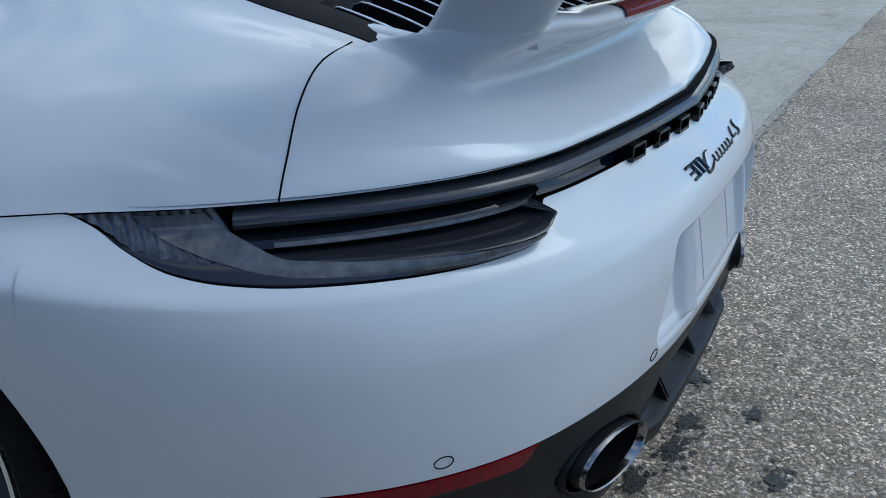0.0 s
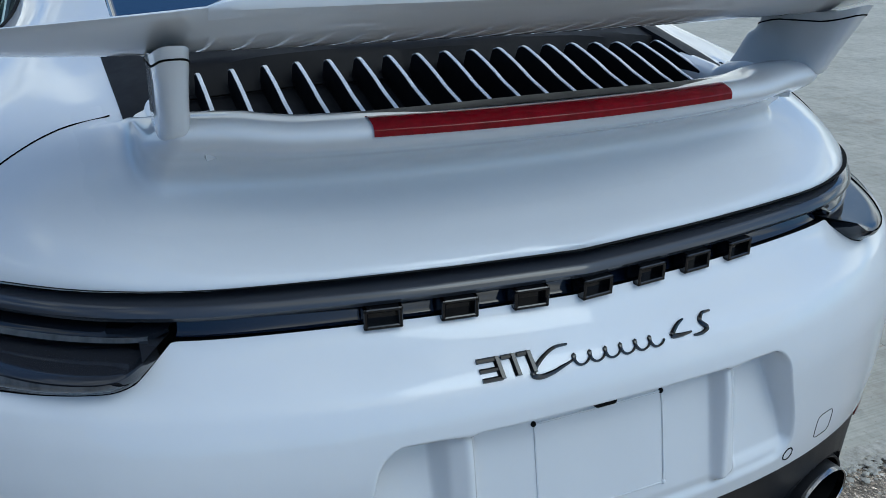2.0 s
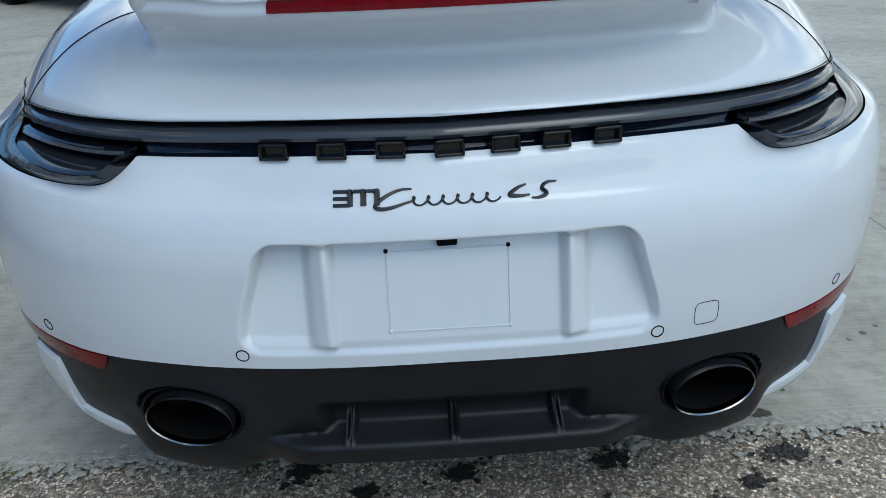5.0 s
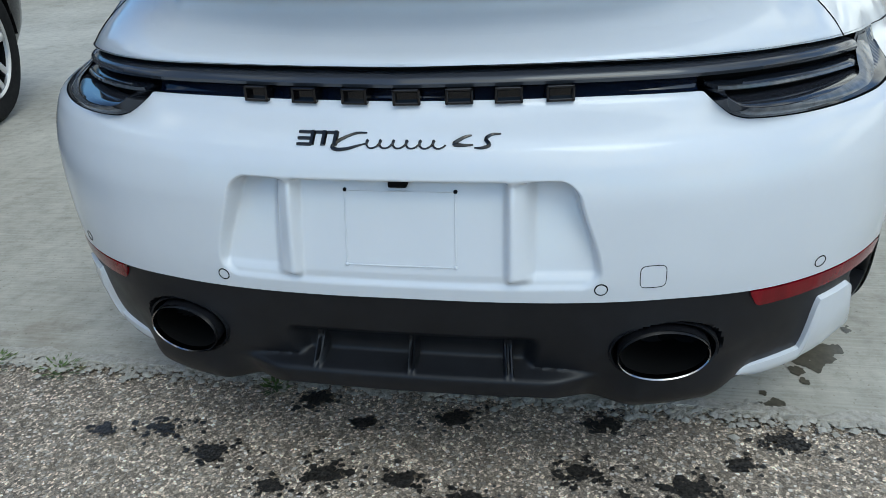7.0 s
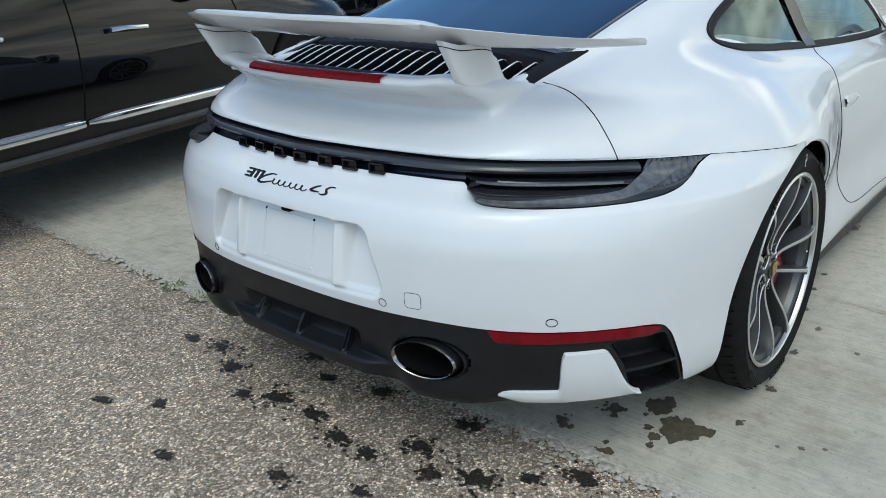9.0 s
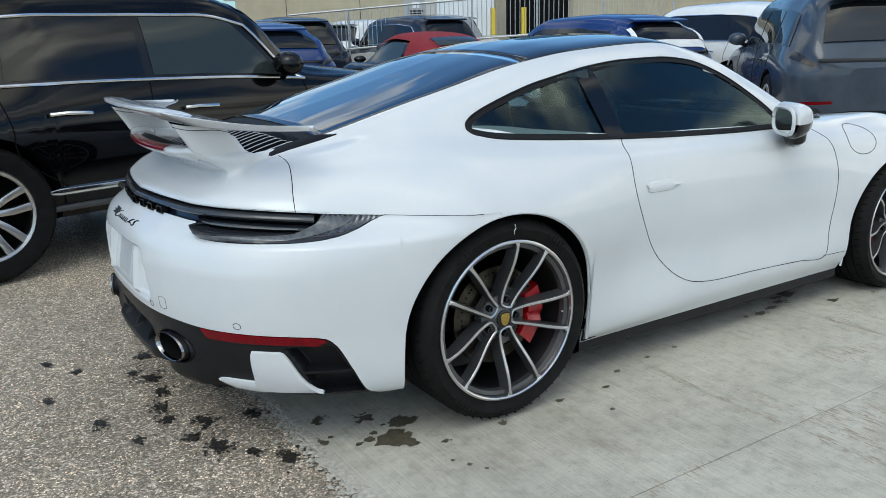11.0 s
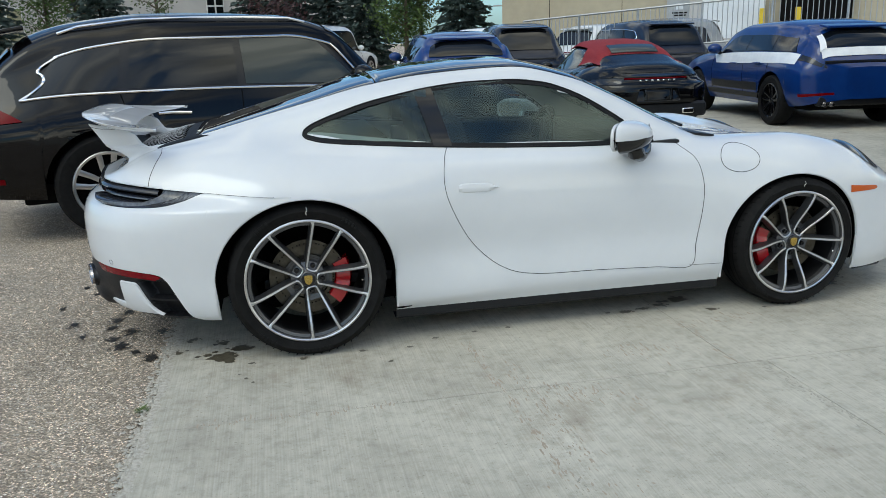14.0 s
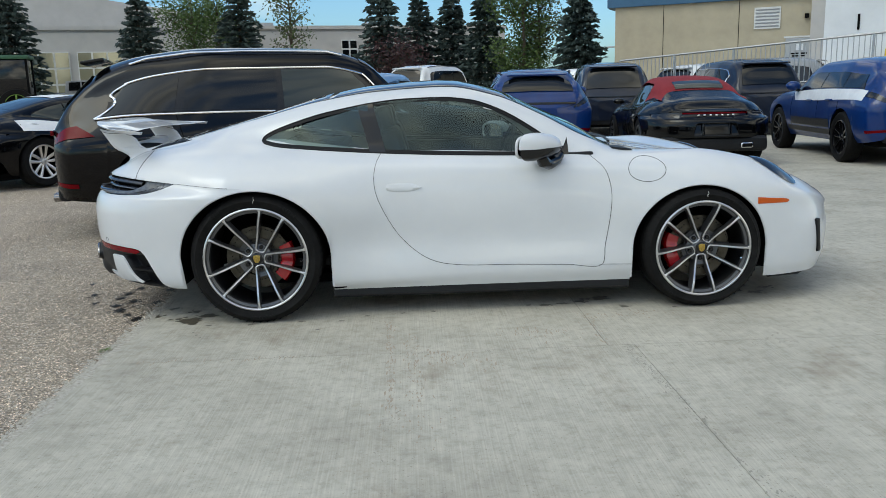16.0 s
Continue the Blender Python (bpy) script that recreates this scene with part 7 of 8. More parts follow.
    for sgn in (-1, 1):
        for q in (-0.05, 0.05):
            part("exhaust_tip", lathe_bm([(0.036, 0.05), (0.038, -0.03), (0.034, -0.035), (0.031, 0.0), (0.001, 0.01)], 16, "x", Matrix.Translation((X(0.0) + 0.03, sgn * W * 0.29 + q, 0.36))), DARK_CHROME, car)
    g = []
    for x in np.linspace(X(0.575), X(0.668), 8):
        s = sec(x)
        r = s[36:]
        g.append([(x, -y, z + 0.006) for y, z in r] + [(x, y, z + 0.006) for y, z in [(a, b) for a, b in r][::-1][1:]])
    grid_object("windscreen", g, TINT, car)
    part("underbody", box_bm(L * 0.86, W * 0.7, 0.16, pose(X(0.5), 0, 0.33), 0.03), GAP, car)
    car.matrix_world = at
    return car


def parked(x, y, heading):
    return pose(x, y, rise(y), 0, 0, heading)


black_suv = suv("suv", "black seven-seat suv with bright window strips", parked(-1.58, 2.96, 14.7), BLACK_PAINT, 4.87, 1.96, 1.655, 0.94, 2.94, 0.385, RIM_CUT, side_front=TINT_CLEAR, rake=1.0)
suv("suv", "blue suv with white protective film patches", parked(8.14, 6.50, 83), BLUE_PAINT, 4.7, 1.92, 1.52, 0.96, 2.81, 0.37, GLOSS_BLACK, chrome=False, film=True, rails=False, lamp="bar")
suv("suv", "plain bright blue suv seen from behind", parked(3.10, 9.35, 84), BLUE_PAINT, 4.7, 1.92, 1.52, 0.96, 2.81, 0.37, RIM_DARK, chrome=False, rails=True, lamp="bar")
suv("suv", "dark navy suv with smoked tail lamps", parked(5.55, 13.75, 80), NAVY_PAINT, 4.9, 1.98, 1.70, 1.0, 2.9, 0.38, RIM_DARK, chrome=False, rails=False, lamp="bar")
suv("suv", "dark navy suv with bright window edging", parked(8.85, 13.55, 88), NAVY_PAINT, 4.9, 1.98, 1.70, 1.0, 2.9, 0.38, RIM_CUT, chrome=True, rails=False, lamp="bar")
suv("suv", "white suv parked beside the blue one", parked(10.45, 5.65, 86), PLAIN_WHITE, 4.7, 1.90, 1.68, 0.95, 2.8, 0.36, RIM_CUT, chrome=True, rails=False)
suv("suv", "slate blue suv near the slab edge", parked(7.48, 2.37, 46), SLATE_PAINT, 4.9, 1.98, 1.68, 1.0, 2.9, 0.38, RIM_CUT, chrome=False, rails=False, lamp="bar")
suv("suv", "white suv with roof rails far behind", parked(1.2, 23.6, 60), PLAIN_WHITE, 5.3, 2.03, 1.93, 1.15, 3.07, 0.40, RIM_CUT, chrome=False, rails=True)
suv("suv", "light blue crossover behind the black suv", parked(-0.2, 15.4, 75), PALE_BLUE_PAINT, 4.6, 1.85, 1.62, 0.95, 2.7, 0.35, RIM_CUT, chrome=False, rails=False)
suv("suv", "white crossover parked far back", parked(7.3, 20.3, 150), PLAIN_WHITE, 4.6, 1.88, 1.66, 0.95, 2.7, 0.36, RIM_CUT, chrome=False, rails=False)
suv("suv", "white crossover behind the railing", parked(8.6, 17.2, 30), PLAIN_WHITE, 4.6, 1.88, 1.66, 0.95, 2.7, 0.36, RIM_CUT, chrome=False, rails=False)
suv("suv", "grey crossover behind the railing", parked(11.2, 16.3, 150), GREY_PAINT, 4.6, 1.88, 1.75, 0.95, 2.7, 0.36, RIM_CUT, chrome=False, rails=False)


def sports_car(name, label, at, colour, soft_top=False, film=False):
    """A second car of the same low shape, with its own paint and roof."""
    car = thing(name, label, "car")
    build_shell(car, colour, colour, open_top=True)
    build_bumper(car, colour)

    def roof(pname, x0, x1, v0, mat, lift=0.0, sub=None):
        g = []
        for x in np.linspace(x0, x1, 20):
            s = cached_section(x)[v0:]
            g.append([(x, -y, z + lift) for y, z in s] + [(x, y, z + lift) for y, z in [(a, b) for a, b in s][::-1][1:]])
        return grid_object(pname, g, mat, sub or car)
    if soft_top:
        g = []
        for x in np.linspace(-0.30, 1.50, 40):
            s = cached_section(max(x, -0.29))[58:]
            back = smoothstep(-0.30, 0.12, x)
            base = s[0, 1]
            row = [(y, base + (z - base) * back ** 0.6 + 0.03 * back) for y, z in s]
            g.append([(x, -y - 0.004, z + 0.012) for y, z in row] + [(x, y + 0.004, z + 0.012) for y, z in row[::-1][1:]])
        nv = len(g[0])

        def door_hole(i, j):
            v = j if j < nv // 2 else nv - 2 - j
            return v < 13 and g[i][0][0] > 0.45
        grid_object("soft_top", g, RED_CLOTH, car, "dark red cloth soft top", skip=door_hole)
        g = []
        for x in np.linspace(-0.02, 0.26, 8):
            s = cached_section(x)
            back = smoothstep(-0.30, 0.12, x)
            base = s[58, 1]
            g.append([(x - 0.012, y, base + (top_z(x, y) - base) * back ** 0.6 + 0.03 * back + 0.024) for y in np.linspace(-0.36, 0.36, 10)])
        grid_object("rear_window", g, TINT_CLEAR, car)
        g = [[(x, y, top_z(x, y) + 0.004) for y in np.linspace(-0.62, 0.62, 24)] for x in np.linspace(-0.80, -0.28, 16)]
        grid_object("rear_deck", g, colour, car)
        for k in range(-9, 10):
            part("louvre_slat", box_bm(0.16, 0.018, 0.012, pose(-0.58, k * 0.048, 0.925 - 0.18 * (k * 0.048) ** 2, 0, -14, 0)), GLOSS_BLACK, car)
        part("brake_light", box_bm(0.10, 0.05, 0.014, pose(-0.60, 0, 0.945, 0, -14, 0), 0.004), LAMP_RED, car)
    else:
        roof("roof_panel", -0.33, 2.03, 80, TINT)
        g = [[(x, y, top_z(x, y) + 0.002) for y in np.linspace(-0.5, 0.5, 20)] for x in np.linspace(-0.80, -0.32, 16)]
        grid_object("engine_cover", g, colour, car)
    for sgn in (-1, 1):
        for nm, x0, x1 in (("quarter_window", 0.055, 0.58), ("door_window", 0.60, 1.80)):
            if soft_top and nm == "quarter_window":
                continue
            g = []
            for x in np.linspace(x0, x1, 20):
                s = cached_section(x)
                w = window_top(x)
                row = []
                for k in range(5):
                    y, z = (np.interp(60 + 10 * w * k / 4, np.arange(len(s)), s[:, c]) for c in (0, 1))
                    row.append((x, sgn * (y + 0.003), z))
                g.append(row)
            grid_object(nm, g, TINT_CLEAR, car)
        for x, r in ((0.0, 0.354), (2.45, 0.337)):
            simple_wheel(car, x, sgn * 0.905, r, sgn, RIM_DARK if soft_top else RIM_CUT)
        for (cx, cz, a, b), yo in ((ARCH_R, 0.86), (ARCH_F, 0.84)):
            g = []
            for k in range(19):
                t = -0.3 + (math.pi + 0.6) * k / 18
                x, z = cx + (a + 0.012) * math.cos(t), max(0.17, cz + (b + 0.012) * math.sin(t))
                g.append([(x, sgn * yo, z), (x, sgn * 0.58, z), (cx, sgn * 0.56, cz)])
            grid_object("wheel_housing", g, GAP, car)
        bm = bmesh.new()
        bmesh.ops.create_uvsphere(bm, u_segments=14, v_segments=8, radius=1)
        for v in bm.verts:
            v.co = (1.53 + 0.09 * v.co.x, sgn * (0.945 + 0.10 * v.co.y), 0.93 + 0.055 * v.co.z)
        part("door_mirror", bm, colour, car)
        for nm, y0, y1 in (("tail_lamp", 0.45, 0.80),):
            band(nm, sgn * y0, sgn * y1, [lambda y: (lip_z(y) - 0.004, 0.004), lambda y: (0.5 * lip_z(y) + 0.5 * lamp_low(y), 0.0), lambda y: (lamp_low(y), 0.004)], SMOKE, car)
        part("exhaust_tip", box_bm(0.10, 0.17, 0.075, pose(-1.0, sgn * 0.43, 0.33), 0.025, 3), CHROME, car)
        # black block on the tip stands for the shade inside the pipe
        part("exhaust_bore", box_bm(0.02, 0.14, 0.05, pose(-1.05, sgn * 0.43, 0.33), 0.012, 2), GAP, car)
        if film:
            g = []
            for x in np.linspace(-0.25, 0.62, 20):
                s = cached_section(x)
                g.append([(x, sgn * (float(np.interp(v, np.arange(len(s)), s[:, 0])) + 0.004), float(np.interp(v, np.arange(len(s)), s[:, 1]))) for v in (43, 47, 52, 56)])
            grid_object("film_patch", g, FILM, car, "white protective film")
    if film:
        grid_object("film_patch", [[(x, y, top_z(x, y) + 0.006) for y in np.linspace(-0.42, 0.42, 16)] for x in np.linspace(0.55, 0.85, 6)], FILM, car, "white protective film")
    band("light_bar", -0.74, 0.74, [lambda y: (lip_z(y) - 0.008, 0.02), lambda y: (lip_z(y) - 0.018, 0.004), lambda y: (lip_z(y) - 0.032, 0.02)], LAMP_RED, car)
    band("centre_strip", -0.452, 0.452, [lambda y: (lip_z(y) - 0.028, 0.02), lambda y: (0.750, 0.014)], GLOSS_BLACK, car)
    for yc in (0.243, 0.158, 0.073, -0.011, -0.092, -0.167, -0.244):
        part("emblem_block", box_bm(0.012, 0.036, 0.020, pose(-0.965, yc, 0.758), 0.003), CHROME, car)
    part("lower_apron", box_bm(0.34, 1.50, 0.22, pose(-0.80, 0, 0.345), 0.08, 3), SATIN_BLACK, car)
    part("underbody", box_bm(3.9, 1.3, 0.10, pose(1.25, 0, 0.17), 0.02), GAP, car)
    part("cabin_block", box_bm(1.9, 1.15, 0.45, pose(0.85, 0, 0.60), 0.1), LEATHER, car)
    car.matrix_world = at
    return car


sports_car("convertible", "black convertible with a dark red soft top", parked(5.27, 7.17, 85), BLACK_PAINT, soft_top=True)
sports_car("coupe", "black sports coupe with white film patches", parked(-5.06, 6.97, 58), BLACK_PAINT, film=True)

# bright engine-size number on the black car's front wing
cu = bpy.data.curves.new("number_badge", "FONT")
cu.body, cu.size, cu.extrude, cu.align_x = "3.5", 0.045, 0.002, "CENTER"
cu.materials.append(CHROME)
nb = new("number_badge", cu)
nb.parent = black_suv
nb.matrix_local = pose(2.37, -0.9585, 0.850, 90, 0, 0)
tagged(nb, "small bright number badge")

# ---- buildings, railing, trees, far vehicles ----
TAN = varied(material("tan_stucco", (0.42, 0.36, 0.26), 0.9), [(0.3, (0.38, 0.33, 0.24)), (0.7, (0.46, 0.40, 0.29))], 1.5, bump=0.2, bump_scale=60)
PALE_GREY = varied(material("pale_grey_cladding", (0.46, 0.44, 0.42), 0.9), [(0.3, (0.42, 0.40, 0.385)), (0.7, (0.50, 0.48, 0.455))], 0.8)
WHITE_WALL = varied(material("white_wall_panel", (0.66, 0.68, 0.70), 0.7), [(0.3, (0.62, 0.64, 0.66)), (0.7, (0.70, 0.72, 0.74))], 1.2)
FASCIA = varied(material("blue_metal_fascia", (0.03, 0.10, 0.19), 0.45), [(0.3, (0.026, 0.09, 0.17)), (0.7, (0.038, 0.12, 0.22))], 2)
GALV = varied(material("galvanised_steel", (0.42, 0.43, 0.44), 0.45, 0.7), [(0.3, (0.36, 0.37, 0.38)), (0.7, (0.48, 0.49, 0.50))], 12)
DOOR_GREY = material("grey_door_paint", (0.36, 0.37, 0.38), 0.6)
YELLOW = material("yellow_bollard_paint", (0.65, 0.45, 0.03), 0.5)
# the warm reflection on the panes is put into their base colour
WARM_REFLECTION_GLASS = material("glass_painted_with_warm_reflection", (0.34, 0.32, 0.22), 0.12, 0.35, 0.5)
WIN_FRAME = material("white_window_frame", (0.62, 0.62, 0.60), 0.6)


def local_box(name, sx, sy, sz, m, mat, parent, bevel=0.0, label=""):
    return part(name, box_bm(sx, sy, sz, m, bevel), mat, parent, label, smooth=False)


# right: tan service building, its front facing the lot
fx, fy = 9.28, 28.2
fdir = -27.0
tan_b = thing("service_building", "tan stucco service building with a blue fascia", "building")
tan_b.matrix_world = pose(fx, fy, rise(fy), 0, 0, fdir)
WALL_H = 4.05
local_box("wall", 22, 0.3, WALL_H, pose(11, 0.15, WALL_H / 2), TAN, tan_b)
local_box("side_wall", 0.3, 9, WALL_H, pose(0.15, 4.8, WALL_H / 2), TAN, tan_b)
local_box("fascia", 22.6, 0.5, 1.2, pose(11, 0.1, WALL_H + 0.6), FASCIA, tan_b, 0.02)
local_box("fascia_return", 0.5, 9.2, 1.2, pose(-0.1, 4.9, WALL_H + 0.6), FASCIA, tan_b, 0.02)
local_box("roof", 22, 9, 0.2, pose(11, 4.8, WALL_H + 1.15), GALV, tan_b)
for x in (1.9, 4.7):
    local_box("control_joint", 0.02, 0.012, WALL_H, pose(x, -0.004, WALL_H / 2), GAP, tan_b)
vent = part("wall_vent", box_bm(0.92, 0.05, 0.78, pose(5.70, -0.025, 3.35)), WIN_FRAME, tan_b, "louvred wall vent", smooth=False)
for k in range(6):
    part("vent_blade", box_bm(0.82, 0.03, 0.06, pose(5.70, -0.055, 3.05 + 0.12 * k, 30, 0, 0)), DOOR_GREY, vent)
door = part("steel_door", box_bm(0.95, 0.06, 2.05, pose(6.85, -0.03, 1.55)), DOOR_GREY, tan_b, "grey steel service door", smooth=False)
part("door_notice", box_bm(0.28, 0.01, 0.22, pose(6.85, -0.066, 2.25)), WHITE_WALL, door)
for k in (0, 1):
    part("door_lettering_bar", box_bm(0.55 - 0.1 * k, 0.01, 0.05, pose(6.85, -0.066, 2.02 - 0.09 * k)), GAP, door)
part("door_frame", box_bm(1.08, 0.04, 0.06, pose(6.85, -0.02, 2.62)), WIN_FRAME, door)
local_box("wall_lamp", 0.14, 0.14, 0.16, pose(7.05, -0.08, 3.35), GAP, tan_b, 0.02)
local_box("corner_lamp", 0.5, 0.08, 0.06, pose(-0.35, 1.2, 2.6), GALV, tan_b, 0.01)
white_bay = part("dock_bay", box_bm(2.2, 0.5, 5.2, pose(8.75, -0.15, 2.6)), WHITE_WALL, tan_b, "white dock bay panel", smooth=False)
part("bay_edge", box_bm(0.5, 0.42, 5.2, pose(7.45, -0.1, 2.6)), PALE_GREY, tan_b, smooth=False)
cu = bpy.data.curves.new("bay_number", "FONT")
cu.body, cu.size, cu.extrude, cu.align_x = "1", 0.80, 0.01, "CENTER"
num = new("bay_number", cu)
num.data.materials.append(GAP)
num.parent = white_bay
num.matrix_local = pose(8.75, -0.42, 2.75, 90, 0, 0)
# solid black block stands for the shade inside the open dock
open_bay = part("bay_opening_shade", box_bm(2.4, 0.4, 3.6, pose(11.6, -0.1, 1.8)), GAP, tan_b, "black block for the shade inside an open dock door", smooth=False)
for x in (9.7, 10.9):
    local_box("bollard", 0.18, 0.18, 1.0, pose(x, -1.0, 1.55), YELLOW, tan_b, 0.03)
local_box("dock_platform", 12, 3.2, 1.05, pose(9.5, -1.75, 0.52), PALE_GREY, tan_b)

rail = thing("railing", "galvanised steel railing along the ramp", "railing")
rail.matrix_world = pose(6.4, 16.2, rise(16), 0, 0, math.degrees(math.atan2(11.4 - 16.2, 11.4 - 6.4)))
RL = 9.0


def ramp_z(x):
    return 0.75 + 0.055 * x


for h in (0.12, 1.02):
    part("rail_bar", tube_bm([(0, 0, ramp_z(0) + h), (RL, 0, ramp_z(RL) + h)], 0.024, 8), GALV, rail)
for k in range(int(RL / 0.11)):
    x = 0.11 * k
    part("baluster", tube_bm([(x, 0, ramp_z(x) + 0.1), (x, 0, ramp_z(x) + 1.02)], 0.010, 5), GALV, rail)
for k in range(7):
    x = RL * k / 6
    part("post", tube_bm([(x, 0.0, -0.2), (x, 0, ramp_z(x) + 1.04)], 0.026, 8), GALV, rail)
part("ramp_wall", prism_bm([(0, -0.2), (RL, -0.2), (RL, ramp_z(RL)), (0, ramp_z(0))], 0.2), PALE_GREY, rail, smooth=False)

# left: long pale grey building
hall = thing("factory_hall", "pale grey industrial hall with tall windows", "building")
ang = math.degrees(math.atan2(56.57 - 50.64, -4.25 + 26.07))
hall.matrix_world = pose(-30, 49.6, 0.3, 0, 0, ang)


def hall_window(x, z, w, h, nx, nz, mat):
    fr = part("window", box_bm(w, 0.12, h, pose(x, -0.06, z)), WIN_FRAME, hall, smooth=False)
    for i in range(nx):
        for j in range(nz):
            cw, ch = w / nx, h / nz
            part("pane", box_bm(cw - 0.12, 0.03, ch - 0.12, pose(x - w / 2 + cw * (i + 0.5), -0.13, z - h / 2 + ch * (j + 0.5))), mat, fr, smooth=False)


local_box("wall", 40, 0.4, 5.4, pose(20, 0.2, 2.7), PALE_GREY, hall)
local_box("parapet", 40.2, 0.6, 0.25, pose(20, 0.2, 5.45), PALE_GREY, hall)
local_box("upper_block", 9, 8, 3.0, pose(3.0, 9, 6.8), PALE_GREY, hall)
part("upper_block", prism_bm([(0, 0), (14, 0), (14, 0.9), (0, 3.0)], 8, pose(7.5, 5, 5.3)), PALE_GREY, hall, smooth=False)
local_box("roof", 40, 20, 0.3, pose(20, 10, 5.3), GALV, hall)
for x, n in ((6.6, 4), (10.4, 3), (14.0, 3), (2.2, 4)):
    hall_window(x, 2.3, 0.95 * n, 3.2, n, 3, WARM_REFLECTION_GLASS)
hall_window(27.6, 3.9, 1.2, 1.3, 2, 2, TINT)
hall_window(20.5, 3.9, 1.2, 1.3, 2, 2, TINT)
local_box("small_window", 1.2, 0.1, 0.6, pose(4.6, 4.95, 6.6), TINT, hall)
for x in (9.6, 9.9, 10.2):
    part("vent_pipe", tube_bm([(x, 6, 5.4), (x, 6, 9.6)], 0.08, 8), GALV, hall)
for x in (22.0, 29.8):
    local_box("roof_unit", 0.9, 0.9, 0.5, pose(x, 3, 5.75), GALV, hall, 0.03)

# ---- trees ----
BARK = varied(material("bark", (0.09, 0.065, 0.045), 0.9), [(0.3, (0.06, 0.045, 0.032)), (0.7, (0.13, 0.10, 0.07))], 14, bump=0.6, bump_scale=60, stretch=(1, 1, 0.3))


def leaf_material(name, a, b):
    m = material(name, a, 0.6)
    g = m.node_tree.nodes.new("ShaderNodeNewGeometry")
    r = ramp(m, [(0.0, a), (1.0, b)])
    link(m, g, "Random Per Island", r, "Fac")
    link(m, r, "Color", m.node_tree.nodes["Principled BSDF"], "Base Color")
    return m


SPRUCE = leaf_material("blue_green_spruce_needles", (0.018, 0.035, 0.030), (0.060, 0.090, 0.080))
FOLIAGE = leaf_material("green_leaves", (0.035, 0.075, 0.018), (0.11, 0.17, 0.04))
FOLIAGE_DULL = leaf_material("dull_green_leaves", (0.05, 0.08, 0.03), (0.13, 0.16, 0.06))
PLUM = leaf_material("dark_plum_leaves", (0.030, 0.012, 0.014), (0.075, 0.030, 0.030))


def leaf_cloud(name, centres, dirs, size, mat, parent, seed):
    """Small bent diamond leaves at the centres, lying along dirs, as one mesh."""
    r = np.random.RandomState(seed)
    c = np.asarray(centres, float)
    d = np.asarray(dirs, float)
    n = len(c)
    d = d + 0.35 * r.randn(n, 3)
    d /= np.linalg.norm(d, axis=1)[:, None]
    s = np.cross(d, r.randn(n, 3))
    s /= np.linalg.norm(s, axis=1)[:, None] + 1e-9
    up = np.cross(s, d)
    sz = (size * (0.6 + 0.8 * r.rand(n)))[:, None]
    v = np.stack([c - d * sz, c + s * sz * 0.45 + up * sz * 0.1, c + d * sz, c - s * sz * 0.45 + up * sz * 0.1], 1)
    me = bpy.data.meshes.new(name)
    me.vertices.add(n * 4)
    me.vertices.foreach_set("co", v.reshape(-1).astype(np.float32))
    me.loops.add(n * 4)
    me.loops.foreach_set("vertex_index", np.arange(n * 4, dtype=np.int32))
    me.polygons.add(n)
    me.polygons.foreach_set("loop_start", (np.arange(n) * 4).astype(np.int32))
    me.update(calc_edges=True)
    me.materials.append(mat)
    ob = new(name, me)
    ob.parent = parent
    return ob


def spruce(x, y, h, w, seed):
    r = random.Random(seed)
    t = thing("spruce", "blue-green spruce with drooping whorled boughs", "tree", "trees along the lot")
    t.matrix_world = pose(x, y, rise(y) - 0.05, 0, 0, r.uniform(0, 360))
    part("trunk", tube_bm([(0, 0, 0), (0.03, 0, h * 0.5), (0, 0, h * 0.97)], [0.16, 0.10, 0.02], 8), BARK, t)
    cen, dr = [], []
    limbs = bmesh.new()
    k = 0
    z = h * 0.06
    while z < h * 0.98:
        f = 1 - z / h
        reach = w * (f ** 0.85) * r.uniform(0.82, 1.08) + 0.08
        nb = 9 if f > 0.25 else 6
        for b in range(nb):
            a = k * 0.7 + 2 * math.pi * b / nb + r.uniform(-0.25, 0.25)
            rr = reach * r.uniform(0.70, 1.10)
            droop = -0.16 * rr + 0.10 * rr * (1 - f)
            tip = Vector((rr * math.cos(a), rr * math.sin(a), z + droop + r.uniform(-0.08, 0.08)))
            tube_bm([(0, 0, z), tip * 0.55 + Vector((0, 0, 0.45 * z)) + Vector((0, 0, -0.02)), tip], [0.025, 0.016, 0.006], 4, bm=limbs)
            m = int(16 + 42 * f)
            for q in range(m):
                s = 0.15 + 0.9 * (q + r.random()) / m
                p = Vector((tip.x * s, tip.y * s, z + (tip.z - z) * s ** 1.4))
                side = Vector((-math.sin(a), math.cos(a), 0)) * r.uniform(-1, 1) * 0.30 * rr * (1.1 - s * 0.8)
                cen.append(p + side + Vector((0, 0, -abs(r.gauss(0, 0.07)))))
                dr.append(Vector((math.cos(a), math.sin(a), -0.25)) + side)
        z += h * 0.030 + 0.05
        k += 1
    tagged(part("boughs", limbs, BARK, t), kind="stuff")
    leaf_cloud("needles", cen, dr, 0.15, SPRUCE, t, seed)


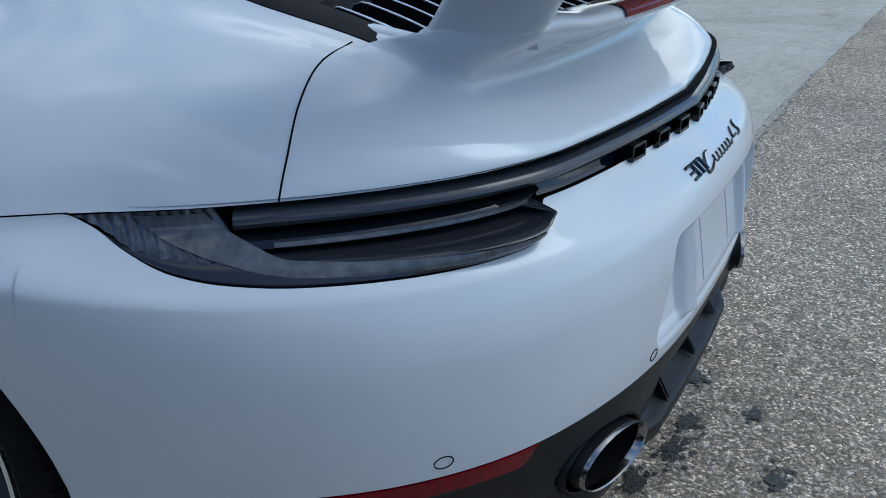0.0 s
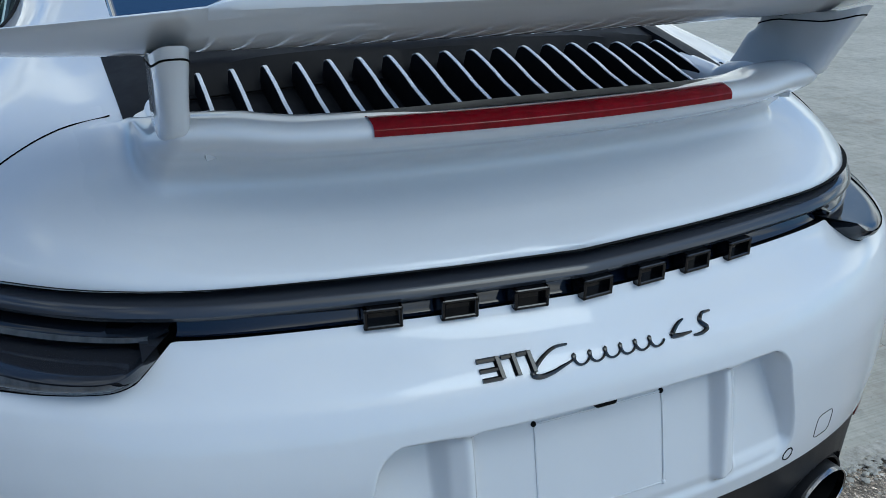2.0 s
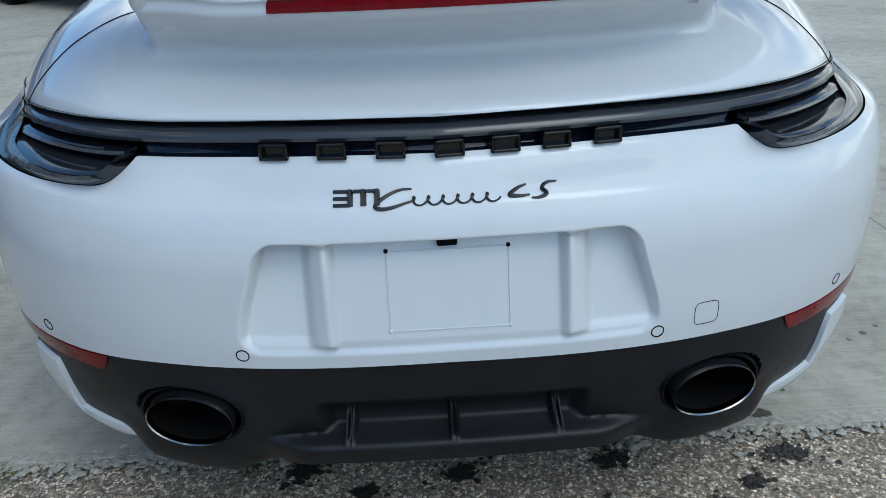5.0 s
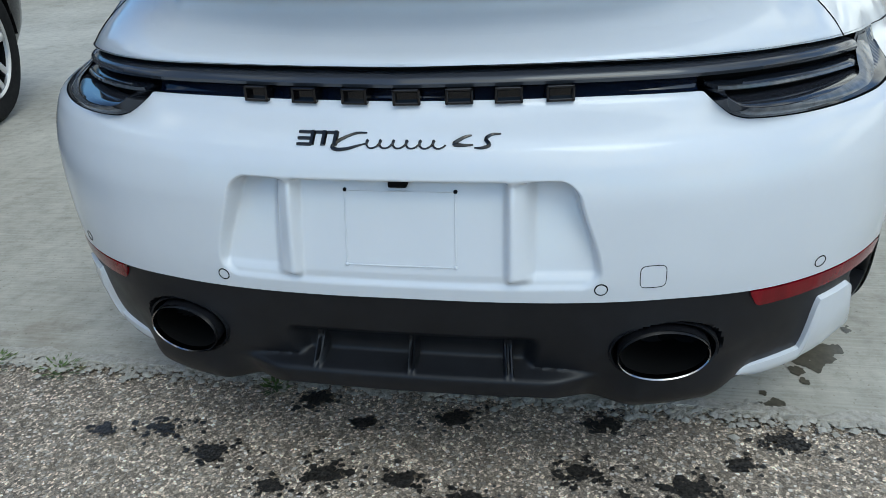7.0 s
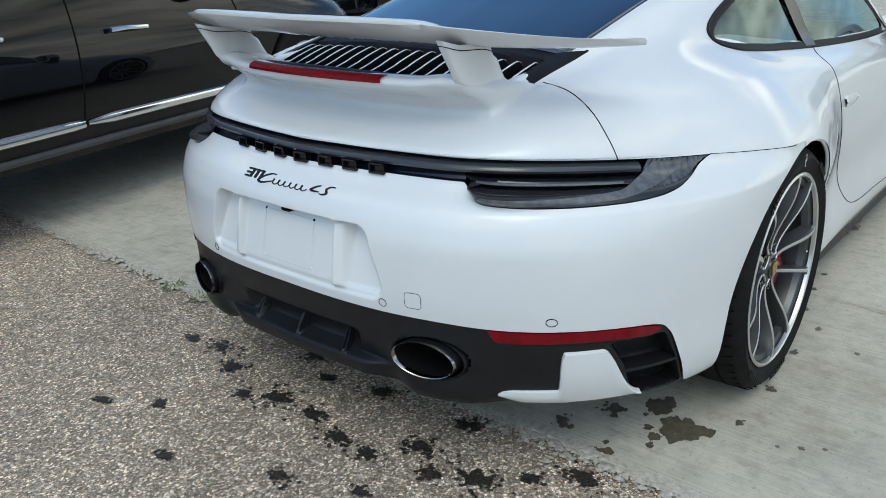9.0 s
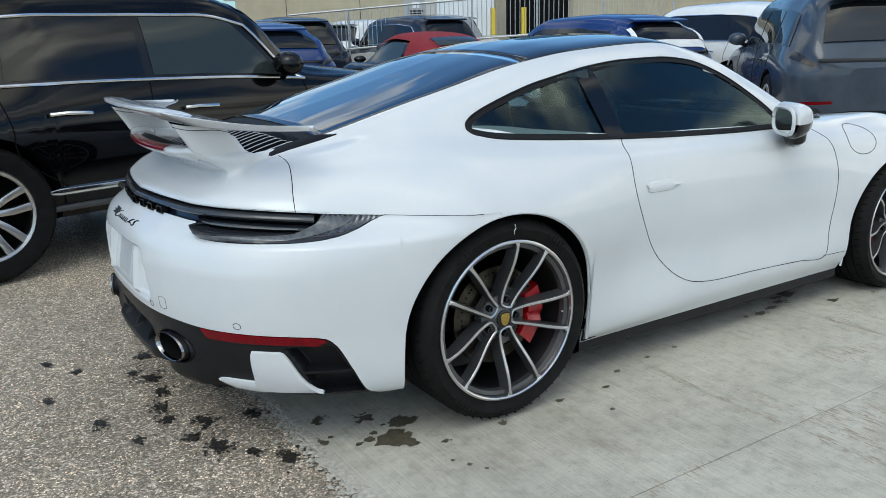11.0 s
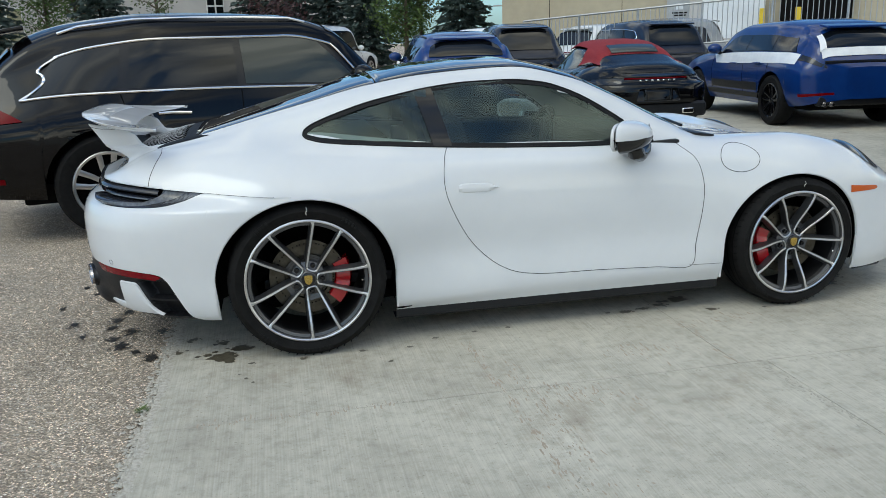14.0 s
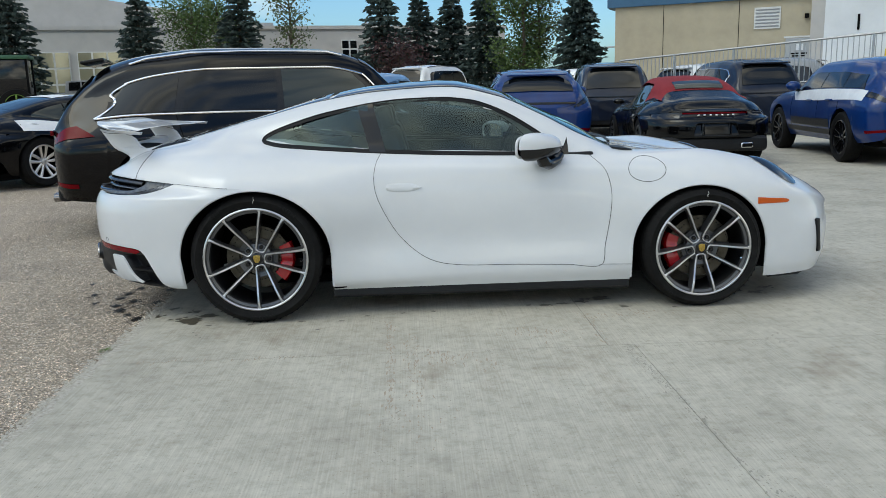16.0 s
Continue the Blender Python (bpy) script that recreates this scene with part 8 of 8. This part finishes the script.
def broadleaf(x, y, h, w, seed, mat, leaves=4500, bare=0.3, airy=1.0, label="green leafy roadside tree"):
    r = random.Random(seed)
    t = thing("tree", label, "tree", "trees along the lot")
    t.matrix_world = pose(x, y, rise(y) - 0.05)
    part("trunk", tube_bm([(0, 0, 0), (0.05, 0.03, h * 0.4), (0, 0.05, h * 0.9)], [0.13, 0.085, 0.02], 8), BARK, t)
    limbs = bmesh.new()
    cen, dr = [], []
    for _ in range(26):
        z0 = h * r.uniform(bare, 0.85)
        a = r.uniform(0, 6.28)
        f = 1 - abs((z0 / h - 0.55) / 0.55) ** 2
        rr = w * max(0.25, f) * r.uniform(0.6, 1.05)
        tip = Vector((rr * math.cos(a), rr * math.sin(a), z0 + rr * r.uniform(0.3, 0.9)))
        mid = tip * 0.5 + Vector((0, 0, z0 * 0.5 + 0.1))
        tube_bm([(0, 0, z0), mid, tip], [0.04, 0.025, 0.008], 5, bm=limbs)
        for q in range(int(leaves / 26)):
            s = r.uniform(0.25, 1.05)
            p = Vector((0, 0, z0)).lerp(tip, s)
            spread = airy * 0.30 * w
            o = Vector((r.gauss(0, spread), r.gauss(0, spread), r.gauss(0, spread * 0.8)))
            cen.append(p + o * 0.8)
            dr.append(Vector((r.gauss(0, 1), r.gauss(0, 1), r.gauss(-0.4, 0.6))))
    tagged(part("branchwork", limbs, BARK, t), kind="stuff")
    leaf_cloud("leaves", cen, dr, 0.085, mat, t, seed)


for k, (x, y, h, w) in enumerate(((-18.45, 36.5, 7.6, 2.3), (-12.9, 38.7, 6.9, 2.1), (-8.0, 39.9, 7.4, 2.3), (-0.4, 38.8, 7.4, 2.2), (1.6, 41.8, 7.2, 1.9), (3.4, 41.7, 7.3, 2.0), (5.0, 38.6, 7.2, 1.9), (9.0, 33.9, 6.6, 1.9), (-22.5, 40.5, 8.0, 2.3))):
    spruce(x, y, h, w, 11 + k)
broadleaf(-11.3, 43.2, 7.0, 2.1, 31, FOLIAGE, 7000, 0.12)
broadleaf(-9.6, 42.0, 6.6, 1.7, 35, FOLIAGE, 5000, 0.12)
broadleaf(-5.4, 40.4, 7.4, 1.3, 32, FOLIAGE_DULL, 1500, 0.3, 0.8, "thin young tree with sparse leaves")
broadleaf(0.4, 37.4, 3.4, 1.5, 33, PLUM, 4000, 0.1, 1.0, "dark plum-leaved small tree")
broadleaf(6.7, 36.4, 7.6, 1.7, 34, FOLIAGE, 7500, 0.15)
broadleaf(7.6, 37.2, 7.2, 1.3, 36, FOLIAGE_DULL, 3500, 0.2)

# ---- far left: pickup truck, green tractor, grass strip ----
GRASS = varied(material("mown_grass", (0.08, 0.13, 0.04), 0.9), [(0.3, (0.06, 0.10, 0.03)), (0.7, (0.11, 0.16, 0.05))], 3)
tagged(part("grass_strip", box_bm(60, 5, 0.1, pose(-8, 46.5, rise(46.5) - 0.02)), GRASS, None, smooth=False), "mown grass verge along the lot", "grass", kind="stuff")


def pickup(at):
    c = thing("pickup_truck", "dark grey crew-cab pickup truck", "car")
    side = [(-1.25, 0.62), (-1.30, 1.20), (0.45, 1.24), (0.55, 1.88), (2.0, 1.92), (2.75, 1.32), (4.2, 1.20), (4.35, 0.70), (4.2, 0.50), (-1.1, 0.50)]
    part("body", prism_bm(side, 1.96, pose(0, -0.98, 0), 0.05), GREY_PAINT, c)
    part("bed_floor", box_bm(1.55, 1.6, 0.06, pose(-0.42, 0, 1.245)), GAP, c)
    for s in (-1, 1):
        part("side_window", prism_bm([(0.68, 1.36), (0.72, 1.80), (1.30, 1.82), (1.30, 1.36)], 0.02, pose(0, s * 0.985 - 0.01, 0)), TINT, c)
        part("side_window", prism_bm([(1.38, 1.36), (1.38, 1.82), (1.92, 1.82), (2.45, 1.36)], 0.02, pose(0, s * 0.985 - 0.01, 0)), TINT, c)
        part("tail_lamp", box_bm(0.06, 0.14, 0.42, pose(-1.29, s * 0.90, 1.0), 0.02), LAMP_RED, c)
        for x in (0.0, 3.3):
            simple_wheel(c, x, s * 0.97, 0.41, s, CHROME)
    part("bumper", box_bm(0.14, 1.9, 0.22, pose(-1.36, 0, 0.62), 0.03), CHROME, c)
    c.matrix_world = at


pickup(parked(-18.6, 42.0, 8))
tr = thing("tractor", "green tractor with a glazed cab", "tractor")
GREEN = material("green_machine_paint", (0.16, 0.30, 0.05), 0.5)
part("cab", box_bm(1.5, 1.5, 1.6, pose(0, 0, 2.0), 0.08), TINT, tr)
part("cab_roof", box_bm(1.7, 1.7, 0.18, pose(0, 0, 2.88), 0.06), material("dark_green_paint", (0.03, 0.10, 0.05), 0.5), tr)
for sx in (-0.72, 0.72):
    for sy in (-0.72, 0.72):
        part("cab_post", box_bm(0.09, 0.09, 1.7, pose(sx, sy, 2.0)), GAP, tr)
part("bonnet", box_bm(1.8, 1.1, 1.0, pose(-1.5, 0, 1.1), 0.1), GREEN, tr)
for x, r in ((0.2, 0.75), (-1.9, 0.55)):
    for s in (-1, 1):
        simple_wheel(tr, x, s * 0.95, r, s, GREEN, twin=False)
tr.matrix_world = parked(-16.9, 32.9, 15)
